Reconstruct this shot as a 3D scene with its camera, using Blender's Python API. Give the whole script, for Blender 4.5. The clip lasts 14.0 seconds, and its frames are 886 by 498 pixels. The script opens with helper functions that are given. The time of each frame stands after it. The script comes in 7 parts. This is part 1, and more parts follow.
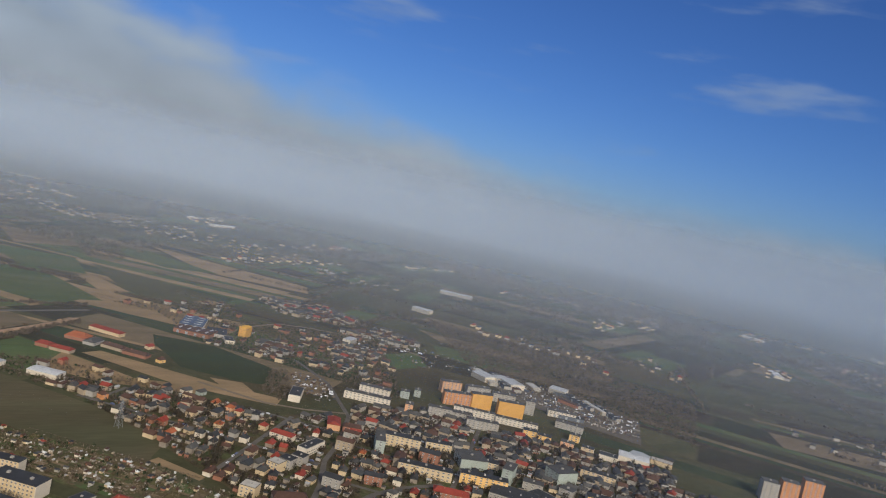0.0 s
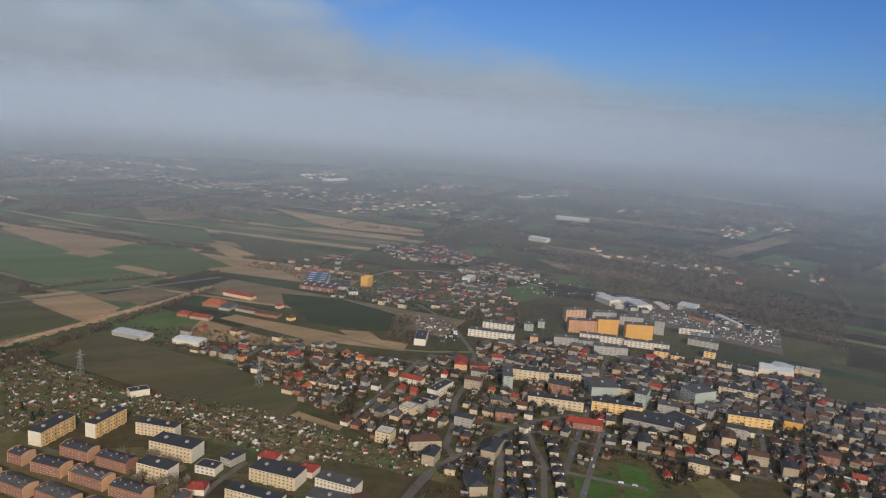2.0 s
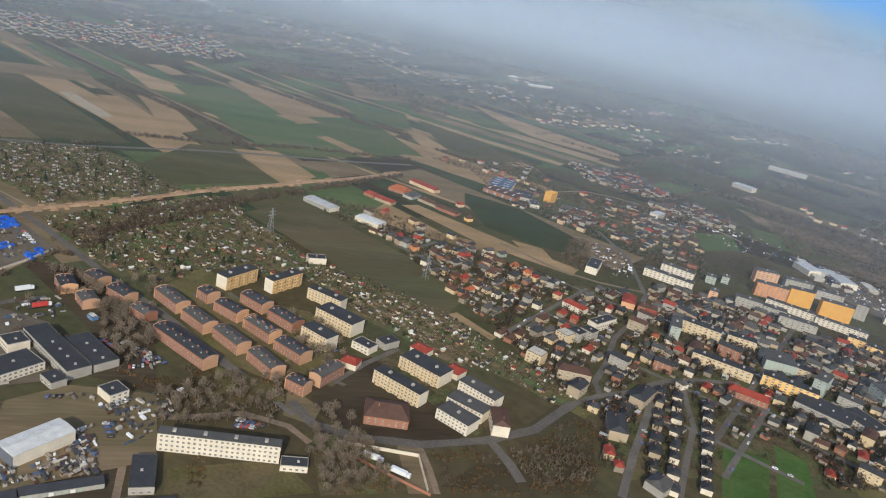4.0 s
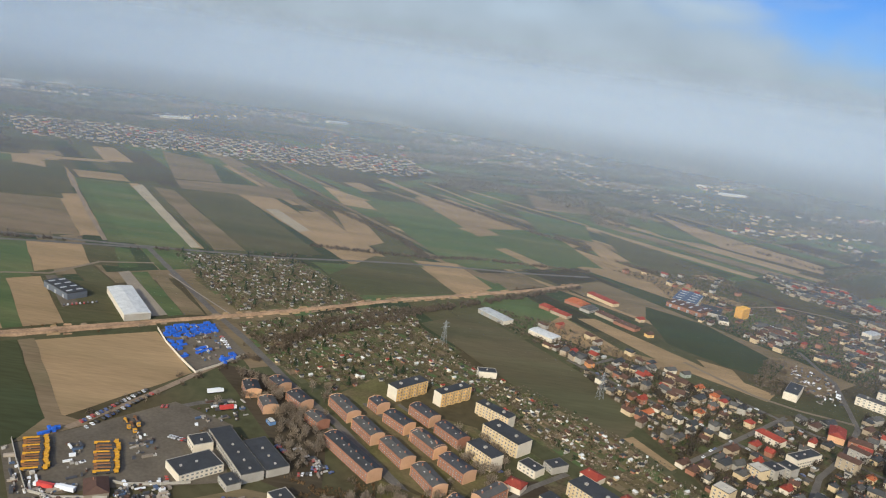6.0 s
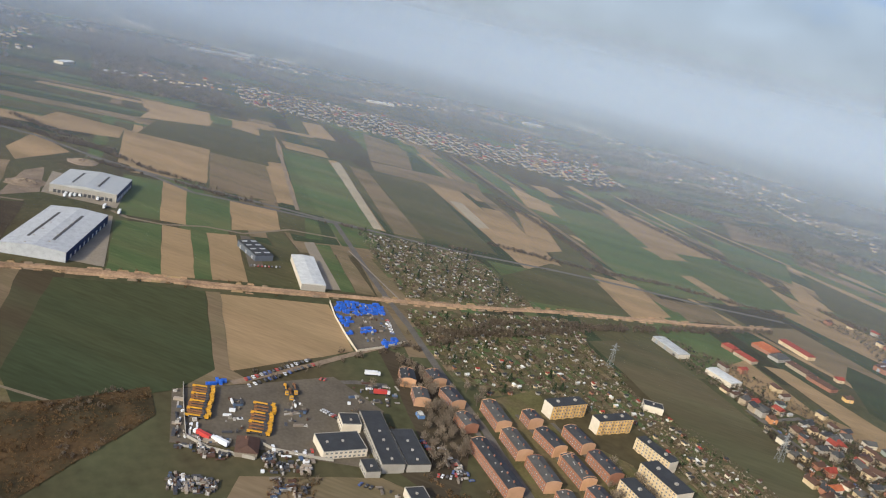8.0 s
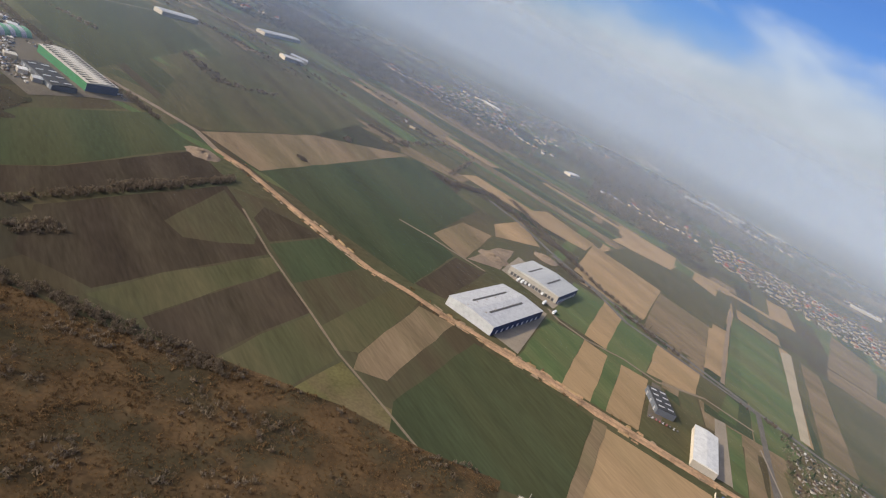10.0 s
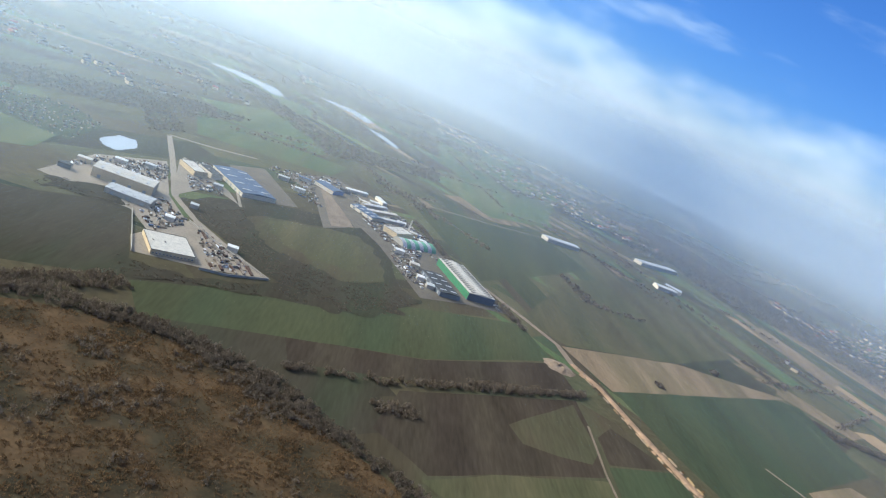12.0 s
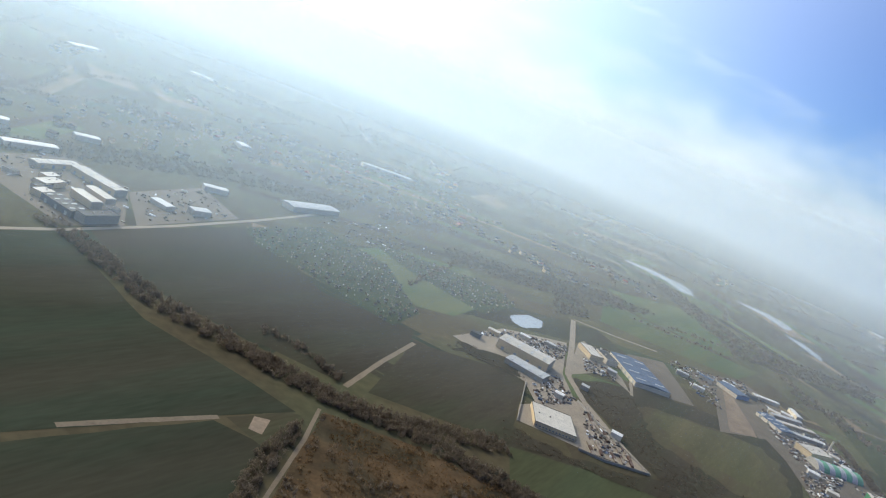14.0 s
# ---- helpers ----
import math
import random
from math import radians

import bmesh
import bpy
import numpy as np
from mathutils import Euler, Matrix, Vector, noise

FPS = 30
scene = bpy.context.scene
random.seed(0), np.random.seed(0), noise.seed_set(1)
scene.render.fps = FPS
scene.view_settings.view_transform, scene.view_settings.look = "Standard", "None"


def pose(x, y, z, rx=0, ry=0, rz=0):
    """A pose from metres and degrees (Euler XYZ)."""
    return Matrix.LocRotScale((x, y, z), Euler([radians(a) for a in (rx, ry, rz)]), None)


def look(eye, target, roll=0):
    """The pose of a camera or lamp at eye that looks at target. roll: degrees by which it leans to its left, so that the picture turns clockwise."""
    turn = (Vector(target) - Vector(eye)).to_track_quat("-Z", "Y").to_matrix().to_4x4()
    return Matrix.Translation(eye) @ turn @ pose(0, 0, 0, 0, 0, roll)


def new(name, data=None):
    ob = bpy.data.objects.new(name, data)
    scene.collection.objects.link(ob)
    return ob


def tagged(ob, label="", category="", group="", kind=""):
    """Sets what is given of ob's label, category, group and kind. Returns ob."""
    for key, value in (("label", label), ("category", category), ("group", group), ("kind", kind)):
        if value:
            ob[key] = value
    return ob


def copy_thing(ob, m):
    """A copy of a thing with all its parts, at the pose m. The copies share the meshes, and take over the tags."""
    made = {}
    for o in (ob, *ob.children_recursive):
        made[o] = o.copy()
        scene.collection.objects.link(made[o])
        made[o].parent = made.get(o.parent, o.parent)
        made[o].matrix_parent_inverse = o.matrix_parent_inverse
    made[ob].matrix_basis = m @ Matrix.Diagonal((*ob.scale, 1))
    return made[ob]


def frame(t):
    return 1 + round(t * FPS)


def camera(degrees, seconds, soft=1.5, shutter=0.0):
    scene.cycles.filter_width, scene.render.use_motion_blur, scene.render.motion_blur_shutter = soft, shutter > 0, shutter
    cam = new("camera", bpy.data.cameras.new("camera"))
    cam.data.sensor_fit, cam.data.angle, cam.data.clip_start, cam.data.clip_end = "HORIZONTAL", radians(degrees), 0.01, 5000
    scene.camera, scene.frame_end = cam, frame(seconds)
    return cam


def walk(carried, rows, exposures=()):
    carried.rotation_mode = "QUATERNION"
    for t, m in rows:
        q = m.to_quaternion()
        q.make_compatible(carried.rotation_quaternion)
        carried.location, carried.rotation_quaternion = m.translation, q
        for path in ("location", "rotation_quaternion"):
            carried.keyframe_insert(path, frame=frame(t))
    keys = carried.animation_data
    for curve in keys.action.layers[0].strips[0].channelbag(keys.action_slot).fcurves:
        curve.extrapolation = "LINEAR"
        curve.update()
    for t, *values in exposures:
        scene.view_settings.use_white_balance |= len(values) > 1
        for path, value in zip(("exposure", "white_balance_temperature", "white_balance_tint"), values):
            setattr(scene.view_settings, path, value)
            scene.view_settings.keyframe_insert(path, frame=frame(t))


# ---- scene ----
cam = camera(61.6, 14.0, soft=1.15)
PATH = [
    (0, (-37.5, -49.1, 277.1), (24.77, 28.87, 269.81), 12.18),
    (0.5, (-33.3, -48.9, 277.2), (26.62, 30.83, 270.69), 10.18),
    (1, (-30.0, -48.8, 276.3), (23.04, 35.80, 271.50), 11.15),
    (1.5, (-27.7, -46.0, 280.0), (28.62, 35.84, 268.50), 13.02),
    (2, (-22.6, -43.6, 282.8), (27.06, 41.18, 264.15), 4.07),
    (2.5, (-19.7, -42.7, 280.6), (26.81, 44.69, 266.30), 8.91),
    (3, (-17.6, -39.7, 280.6), (25.26, 48.84, 262.64), 6.64),
    (3.5, (-14.4, -35.1, 282.2), (19.62, 55.48, 257.12), 7.57),
    (4, (-13.8, -26.6, 284.0), (13.89, 63.48, 250.41), 12.15),
    (4.2, (-13.2, -23.8, 284.6), (9.75, 67.42, 250.62), 13.14),
    (6.3, (-0.7, -14.5, 287.2), (0.34, 82.78, 263.86), 8.10),
    (6.5, (-0.8, -11.5, 287.0), (0.29, 85.14, 261.46), 7.64),
    (7, (-0.3, -6.0, 285.8), (-5.37, 89.35, 256.07), 5.31),
    (7.2, (-0.6, -2.3, 284.7), (-8.43, 92.80, 254.81), 6.24),
    (9.3, (-7.3, 26.6, 274.1), (-61.41, 107.31, 250.53), 25.94),
    (9.5, (-7.7, 31.0, 272.5), (-69.24, 106.00, 248.47), 25.81),
    (10, (-10.3, 38.9, 271.3), (-81.99, 102.02, 241.78), 26.68),
    (10.5, (-13.2, 45.5, 270.1), (-92.56, 98.39, 239.92), 26.84),
    (11, (-12.4, 53.9, 268.8), (-102.75, 85.42, 239.64), 21.37),
    (11.5, (-10.7, 59.8, 267.4), (-105.52, 78.28, 241.73), 24.36),
    (12, (-13.0, 63.0, 265.7), (-109.36, 75.67, 242.38), 24.31),
    (12.5, (-18.6, 66.9, 264.8), (-114.81, 62.96, 237.71), 18.28),
    (13, (-23.7, 69.7, 262.4), (-118.02, 53.43, 233.33), 25.88),
    (13.5, (-27.8, 74.5, 257.1), (-121.32, 46.97, 234.64), 23.54),
    (14, (-33.7, 79.8, 251.5), (-120.61, 34.63, 231.26), 22.43),
]
EXPOSURES = [(0, -0.88, 6150, 8), (3, -0.72, 6150, 8), (4, -0.5, 5850, 4), (6.5, -0.35, 6080, 3), (7, -0.33, 5900, 3), (9.5, -0.24, 6550, 10), (10.5, -0.1, 6500, 9), (11.5, 0.15, 5800, 2), (12.5, 0.20, 5700, 1), (13.5, 0.22, 5800, 1), (14, -0.20, 6050, 3)]
walk(cam, [(t, look(eye, target, roll)) for t, eye, target, roll in PATH], EXPOSURES)

# ---- sky, sun ----
SUN_AZ, SUN_EL = radians(162), radians(29)
SUN_DIR = Vector((-math.sin(SUN_AZ) * math.cos(SUN_EL), math.cos(SUN_AZ) * math.cos(SUN_EL), math.sin(SUN_EL)))

world = bpy.data.worlds.new("sky")
scene.world = world
world.use_nodes = True
wt = world.node_tree
W = wt.nodes.new


def wlink(a, b):
    wt.links.new(a, b)


def wmath(op, a, b=None, c=None, clamp=False):
    n = W("ShaderNodeMath")
    n.operation, n.use_clamp = op, clamp
    for i, v in enumerate((a, b, c)):
        if v is None:
            continue
        if isinstance(v, (int, float)):
            n.inputs[i].default_value = v
        else:
            wlink(v, n.inputs[i])
    return n.outputs[0]


def wmix(fac, a, b):
    n = W("ShaderNodeMix")
    n.data_type = "RGBA"
    for s, v in ((n.inputs[0], fac), (n.inputs[6], a), (n.inputs[7], b)):
        if isinstance(v, (int, float)):
            s.default_value = v
        elif isinstance(v, tuple):
            s.default_value = (*v, 1)
        else:
            wlink(v, s)
    return n.outputs[2]


def wsmooth(v, lo, hi):
    n = W("ShaderNodeMapRange")
    n.interpolation_type = "SMOOTHSTEP"
    wlink(v, n.inputs[0])
    n.inputs[1].default_value, n.inputs[2].default_value = lo, hi
    return n.outputs[0]


def wnoise(vec, scale, detail, stretch=(1, 1, 1)):
    m = W("ShaderNodeMapping")
    m.inputs[3].default_value = stretch
    wlink(vec, m.inputs[0])
    n = W("ShaderNodeTexNoise")
    n.inputs["Scale"].default_value, n.inputs["Detail"].default_value = scale, detail
    wlink(m.outputs[0], n.inputs[0])
    return n.outputs[0]


sky = W("ShaderNodeTexSky")
sky.sky_type, sky.sun_disc = "NISHITA", False
sky.sun_elevation, sky.sun_rotation = SUN_EL, -SUN_AZ
sky.altitude, sky.air_density, sky.dust_density, sky.ozone_density = 250, 1.0, 0.4, 3.0
way = W("ShaderNodeTexCoord").outputs["Generated"]
sep = W("ShaderNodeSeparateXYZ")
wlink(way, sep.inputs[0])
el = wmath("MULTIPLY", wmath("ARCSINE", sep.outputs[2]), 57.2958)
az = wmath("MULTIPLY", wmath("ARCTAN2", wmath("MULTIPLY", sep.outputs[0], -1.0), sep.outputs[1]), 57.2958)
# top of the cloud bank over the azimuth, in degrees of elevation
ramp = W("ShaderNodeFloatCurve")
crv = ramp.mapping.curves[0]
BANK = [(-180, 2), (-75, 1.0), (-52, 1.2), (-38, 3.6), (-27, 5.6), (-16, 8.8), (0, 11.2), (20, 9.0), (33, 7.8), (45, 5.4), (60, 5.6), (90, 6.0), (115, 5.0), (150, 4.5), (180, 3)]
crv.points[0].location = ((BANK[0][0] + 180) / 360, BANK[0][1] / 20)
crv.points[1].location = (1.0, BANK[-1][1] / 20)
for a, e in BANK[1:-1]:
    crv.points.new((a + 180) / 360, e / 20)
ramp.mapping.update()
wlink(wmath("DIVIDE", wmath("ADD", az, 180.0), 360.0), ramp.inputs["Value"])
top = wmath("MULTIPLY", ramp.outputs[0], 20.0)
puffs = wnoise(way, 9.0, 6.0, (1, 1, 2.2))
wisps = wnoise(way, 5.0, 5.0, (1, 1, 5.0))
height = wmath("SUBTRACT", wmath("ADD", top, wmath("MULTIPLY", wmath("SUBTRACT", puffs, 0.5), 9.0)), el)
bank = wsmooth(height, -1.6, 4.6)
stray = wmath("MULTIPLY", wsmooth(wisps, 0.55, 0.78), wmath("MULTIPLY", wsmooth(el, 3.0, 7.0), 0.45))
cover = wmath("MAXIMUM", bank, stray, clamp=True)
# brightness of mist and cloud grows towards the sun
dot = W("ShaderNodeVectorMath")
dot.operation = "DOT_PRODUCT"
wlink(way, dot.inputs[0])
dot.inputs[1].default_value = SUN_DIR
facing = wmath("MAXIMUM", dot.outputs["Value"], 0.0)
glow = wmath("ADD", wmath("MULTIPLY", wmath("POWER", facing, 10.0), 0.55), wmath("MULTIPLY", wmath("POWER", facing, 2.0), 0.30))
low = wmix(wsmooth(el, -5.0, 8.0), (0.52, 0.52, 0.505), (0.56, 0.655, 0.78))
# the cloud pales to cream on the sunny side
low = wmix(wsmooth(dot.outputs["Value"], 0.25, 0.85), low, (0.66, 0.645, 0.60))
broad = wmath("MULTIPLY", wmath("POWER", wmath("MULTIPLY", wmath("ADD", dot.outputs["Value"], 1.0), 0.5), 2.0), 0.13)
glow = wmath("ADD", glow, broad)
lowvar = wmath("ADD", 0.70, wmath("MULTIPLY", puffs, 0.6))
cloud = W("ShaderNodeVectorMath")
cloud.operation = "SCALE"
wlink(low, cloud.inputs[0])
wlink(wmath("MULTIPLY", lowvar, wmath("ADD", 1.0, wmath("MULTIPLY", glow, 5.5))), cloud.inputs["Scale"])
blue = W("ShaderNodeVectorMath")
blue.operation = "MULTIPLY"
wlink(sky.outputs[0], blue.inputs[0])
blue.inputs[1].default_value = (0.052, 0.078, 0.135)
halo = W("ShaderNodeVectorMath")
halo.operation = "SCALE"
halo.inputs[0].default_value = (1.0, 0.97, 0.9)
wlink(wmath("MULTIPLY", wmath("POWER", facing, 3.4), 3.2), halo.inputs["Scale"])
clear = W("ShaderNodeVectorMath")
clear.operation = "ADD"
wlink(blue.outputs[0], clear.inputs[0])
wlink(halo.outputs[0], clear.inputs[1])
wlink(wmix(cover, clear.outputs[0], cloud.outputs[0]), wt.nodes["Background"].inputs[0])
wt.nodes["Background"].inputs[1].default_value = 1.0

sun = new("sun", bpy.data.lights.new("sun", "SUN"))
sun.data.energy, sun.data.angle, sun.data.color = 5.0, radians(0.5), (1.0, 0.84, 0.61)
sun.matrix_world = look((0, 0, 0), -SUN_DIR)

# ---- materials ----
MATS = {}


def surface(name, col, rough=0.85, size=8.0, vary=0.35, fine=0.6, metal=0.0, bump=0.15, stretch=(1, 1, 1), spot=0.0, spec=0.3, second=None, thin=0.0):
    """A worn surface: colour varied at two scales in world space, per object, and with a fine relief."""
    m = bpy.data.materials.new(name)
    m.use_nodes = True
    t = m.node_tree
    bsdf = t.nodes["Principled BSDF"]
    pos = t.nodes.new("ShaderNodeNewGeometry").outputs["Position"]
    mp = t.nodes.new("ShaderNodeMapping")
    mp.inputs[3].default_value = stretch
    mp.inputs[2].default_value = (0, 0, radians(42))
    t.links.new(pos, mp.inputs[0])
    big, small = t.nodes.new("ShaderNodeTexNoise"), t.nodes.new("ShaderNodeTexNoise")
    for n, s, d in ((big, 1.0 / size, 5.0), (small, 1.0 / fine, 5.0)):
        n.inputs["Scale"].default_value, n.inputs["Detail"].default_value = s, d
        t.links.new(mp.outputs[0], n.inputs[0])
    rnd = t.nodes.new("ShaderNodeObjectInfo").outputs["Random"]
    isl = t.nodes.new("ShaderNodeNewGeometry").outputs["Random Per Island"]

    def mth(op, a, b):
        n = t.nodes.new("ShaderNodeMath")
        n.operation = op
        for i, v in enumerate((a, b)):
            if isinstance(v, (int, float)):
                n.inputs[i].default_value = v
            else:
                t.links.new(v, n.inputs[i])
        return n.outputs[0]

    f = mth("ADD", mth("MULTIPLY", mth("SUBTRACT", big.outputs[0], 0.5), 2.4 * vary), mth("MULTIPLY", mth("SUBTRACT", small.outputs[0], 0.5), 1.9 * vary))
    f = mth("ADD", f, mth("MULTIPLY", mth("SUBTRACT", rnd, 0.5), 0.5 * vary))
    f = mth("ADD", f, mth("MULTIPLY", mth("SUBTRACT", isl, 0.5), spot))
    f = mth("MAXIMUM", mth("ADD", f, 1.0), 0.15)
    sc = t.nodes.new("ShaderNodeVectorMath")
    sc.operation = "SCALE"
    sc.inputs[0].default_value = col
    if second:
        blotch = t.nodes.new("ShaderNodeTexNoise")
        blotch.inputs["Scale"].default_value, blotch.inputs["Detail"].default_value = 0.6 / size, 6.0
        t.links.new(mp.outputs[0], blotch.inputs[0])
        cut = t.nodes.new("ShaderNodeMapRange")
        cut.interpolation_type = "SMOOTHSTEP"
        cut.inputs[1].default_value, cut.inputs[2].default_value = 0.40, 0.62
        t.links.new(blotch.outputs[0], cut.inputs[0])
        two = t.nodes.new("ShaderNodeMix")
        two.data_type = "RGBA"
        two.inputs[6].default_value, two.inputs[7].default_value = (*col, 1), (*second, 1)
        t.links.new(cut.outputs[0], two.inputs[0])
        t.links.new(two.outputs[2], sc.inputs[0])
    t.links.new(f, sc.inputs["Scale"])
    t.links.new(sc.outputs[0], bsdf.inputs["Base Color"])
    bsdf.inputs["Roughness"].default_value, bsdf.inputs["Metallic"].default_value = rough, metal
    bsdf.inputs["Specular IOR Level"].default_value = spec
    if bump:
        b = t.nodes.new("ShaderNodeBump")
        b.inputs["Strength"].default_value, b.inputs["Distance"].default_value = bump, 0.3
        t.links.new(small.outputs[0], b.inputs["Height"])
        t.links.new(b.outputs[0], bsdf.inputs["Normal"])
    if thin:
        glow_through, mixed = t.nodes.new("ShaderNodeBsdfTranslucent"), t.nodes.new("ShaderNodeMixShader")
        t.links.new(sc.outputs[0], glow_through.inputs[0])
        mixed.inputs[0].default_value = thin
        t.links.new(bsdf.outputs[0], mixed.inputs[1])
        t.links.new(glow_through.outputs[0], mixed.inputs[2])
        t.links.new(mixed.outputs[0], t.nodes["Material Output"].inputs["Surface"])
    MATS[name] = m
    return m


FURROW = (0.22, 1.6, 1.0)
surface("ground", (0.074, 0.060, 0.033), size=120, vary=0.45, fine=9, spec=0.05, second=(0.070, 0.070, 0.036))
surface("green", (0.076, 0.105, 0.043), size=55, vary=0.32, fine=5, stretch=FURROW, spec=0.05, second=(0.102, 0.112, 0.050))
surface("lawn", (0.060, 0.105, 0.030), size=30, vary=0.3, fine=4, spec=0.05, second=(0.078, 0.108, 0.036))
surface("wintercrop", (0.058, 0.062, 0.030), size=70, vary=0.35, fine=5, stretch=FURROW, spec=0.05, second=(0.048, 0.058, 0.029))
surface("deepgreen", (0.044, 0.058, 0.030), size=60, vary=0.32, fine=5, stretch=FURROW, spec=0.05, second=(0.052, 0.060, 0.031))
surface("olive", (0.088, 0.078, 0.040), size=55, vary=0.36, fine=5, stretch=FURROW, spec=0.05, second=(0.074, 0.073, 0.036))
surface("darkcrop", (0.032, 0.042, 0.025), size=60, vary=0.35, fine=5, stretch=FURROW, spec=0.05, second=(0.042, 0.040, 0.025))
surface("fallow", (0.108, 0.090, 0.052), size=60, vary=0.3, fine=5, stretch=FURROW, spec=0.05, second=(0.090, 0.086, 0.047))
surface("dull", (0.047, 0.040, 0.026), size=60, vary=0.36, fine=5, stretch=FURROW, spec=0.05, second=(0.042, 0.044, 0.025))
surface("tan", (0.30, 0.205, 0.112), size=50, vary=0.28, fine=4, stretch=FURROW, spec=0.05, second=(0.25, 0.175, 0.095))
surface("moss", (0.064, 0.051, 0.030), size=60, vary=0.3, fine=5, stretch=FURROW, spec=0.05, second=(0.070, 0.066, 0.036))
surface("pale", (0.34, 0.285, 0.20), size=40, vary=0.25, fine=4, stretch=FURROW, spec=0.05)
surface("brown", (0.185, 0.135, 0.082), size=45, vary=0.35, fine=4, stretch=FURROW, spec=0.05, second=(0.14, 0.11, 0.062))
surface("soil", (0.050, 0.038, 0.026), size=50, vary=0.45, fine=5, stretch=FURROW, spec=0.05, second=(0.062, 0.049, 0.032))
surface("scrub", (0.085, 0.054, 0.027), size=22, vary=0.65, fine=2.5, spec=0.05, second=(0.048, 0.038, 0.021))
surface("grass", (0.105, 0.094, 0.040), size=20, vary=0.4, fine=2.5, spec=0.05, second=(0.12, 0.094, 0.05))
surface("gardens", (0.098, 0.076, 0.045), size=12, vary=0.7, fine=2.5, spec=0.05, second=(0.075, 0.080, 0.036))
surface("ballast", (0.29, 0.185, 0.108), size=18, vary=0.65, fine=2.5)
surface("dirt", (0.205, 0.15, 0.10), size=20, vary=0.4, fine=2.5)
surface("track", (0.17, 0.13, 0.085), size=20, vary=0.35, fine=2.0)
surface("asphalt", (0.118, 0.103, 0.086), size=18, vary=0.4, fine=2.0)
surface("concrete", (0.245, 0.203, 0.150), size=25, vary=0.25, fine=2.5)
surface("yard", (0.120, 0.098, 0.070), size=25, vary=0.35, fine=2.5)
surface("water", (0.34, 0.37, 0.38), rough=0.15, size=60, vary=0.1, spec=0.5, bump=0.02)
for nm, c in dict(white=(0.62, 0.54, 0.42), cream=(0.56, 0.43, 0.26), yellow=(0.72, 0.45, 0.16), amber=(0.58, 0.31, 0.075), orange=(0.54, 0.24, 0.10), salmon=(0.58, 0.33, 0.18), sage=(0.33, 0.36, 0.31), grey=(0.34, 0.31, 0.265),
                  tan=(0.36, 0.285, 0.195), drab=(0.235, 0.195, 0.15), peach=(0.46, 0.27, 0.16), slate=(0.12, 0.13, 0.15), navy=(0.035, 0.05, 0.11), navy_end=(0.05, 0.07, 0.12), green_wall=(0.045, 0.17, 0.075), brick=(0.29, 0.135, 0.085), black=(0.05, 0.05, 0.05), blue_wall=(0.12, 0.22, 0.42)).items():
    surface("wall_" + nm, c, size=6, vary=0.16, fine=0.8, bump=0.05)
for nm, c in dict(red=(0.25, 0.050, 0.034), orange=(0.34, 0.105, 0.045), brown=(0.090, 0.052, 0.038), grey=(0.084, 0.080, 0.074), slate=(0.047, 0.048, 0.050), steel=(0.40, 0.405, 0.41), white=(0.60, 0.59, 0.55), cream=(0.50, 0.45, 0.36), blue=(0.075, 0.105, 0.165), black=(0.055, 0.055, 0.058), amber=(0.74, 0.40, 0.06), green=(0.16, 0.36, 0.22), pale=(0.42, 0.42, 0.40)).items():
    surface("roof_" + nm, c, rough=0.42 if nm in ("white", "pale", "cream") else 0.65, spec=0.4 if nm in ("white", "pale", "cream") else 0.15, size=5, vary=0.28, fine=0.7)
surface("window_glass", (0.20, 0.19, 0.18), rough=0.25, vary=0.3, bump=0, spec=0.5)
surface("frame_white", (0.7, 0.69, 0.65), vary=0.1, bump=0)
surface("balcony", (0.50, 0.33, 0.15), vary=0.2, bump=0)
surface("bark", (0.13, 0.10, 0.075), vary=0.3, size=2)
surface("twigs", (0.30, 0.24, 0.175), vary=0.35, size=14, spot=0.7, bump=0, spec=0.05, thin=0.45)
surface("rust_twigs", (0.185, 0.118, 0.060), vary=0.45, size=18, spot=0.9, bump=0, spec=0.05, thin=0.45)
surface("dark_twigs", (0.175, 0.137, 0.098), vary=0.35, size=18, spot=0.6, bump=0, spec=0.05, thin=0.45)
surface("wood_twigs", (0.160, 0.128, 0.092), vary=0.4, size=40, spot=0.5, bump=0, spec=0.05, thin=0.3)
surface("straw_twigs", (0.20, 0.118, 0.050), vary=0.45, size=16, spot=0.9, bump=0, spec=0.05, thin=0.4)
surface("town_twigs", (0.085, 0.070, 0.055), vary=0.4, size=14, spot=0.7, bump=0, spec=0.05, thin=0.3)
surface("needles", (0.030, 0.046, 0.024), vary=0.35, size=10, spot=0.6, bump=0, spec=0.05)
surface("machine_yellow", (0.56, 0.29, 0.03), rough=0.5, vary=0.2, size=3)
surface("steel_rust", (0.22, 0.105, 0.045), rough=0.7, vary=0.35, size=3)
surface("tarp_blue", (0.028, 0.10, 0.42), rough=0.5, vary=0.5, size=3, spot=0.8)
surface("steel_red", (0.48, 0.06, 0.05), rough=0.5, vary=0.25, size=4)
surface("steel_dark", (0.06, 0.06, 0.065), rough=0.6, vary=0.3, size=3)
surface("rubber", (0.02, 0.02, 0.02), vary=0.1, bump=0)
surface("steel_grey", (0.32, 0.33, 0.33), rough=0.5, vary=0.2, metal=0.4)
surface("clutter", (0.20, 0.165, 0.13), vary=0.3, size=4, spot=1.5)
surface("junk_pale", (0.34, 0.31, 0.27), vary=0.3, size=4, spot=0.9)
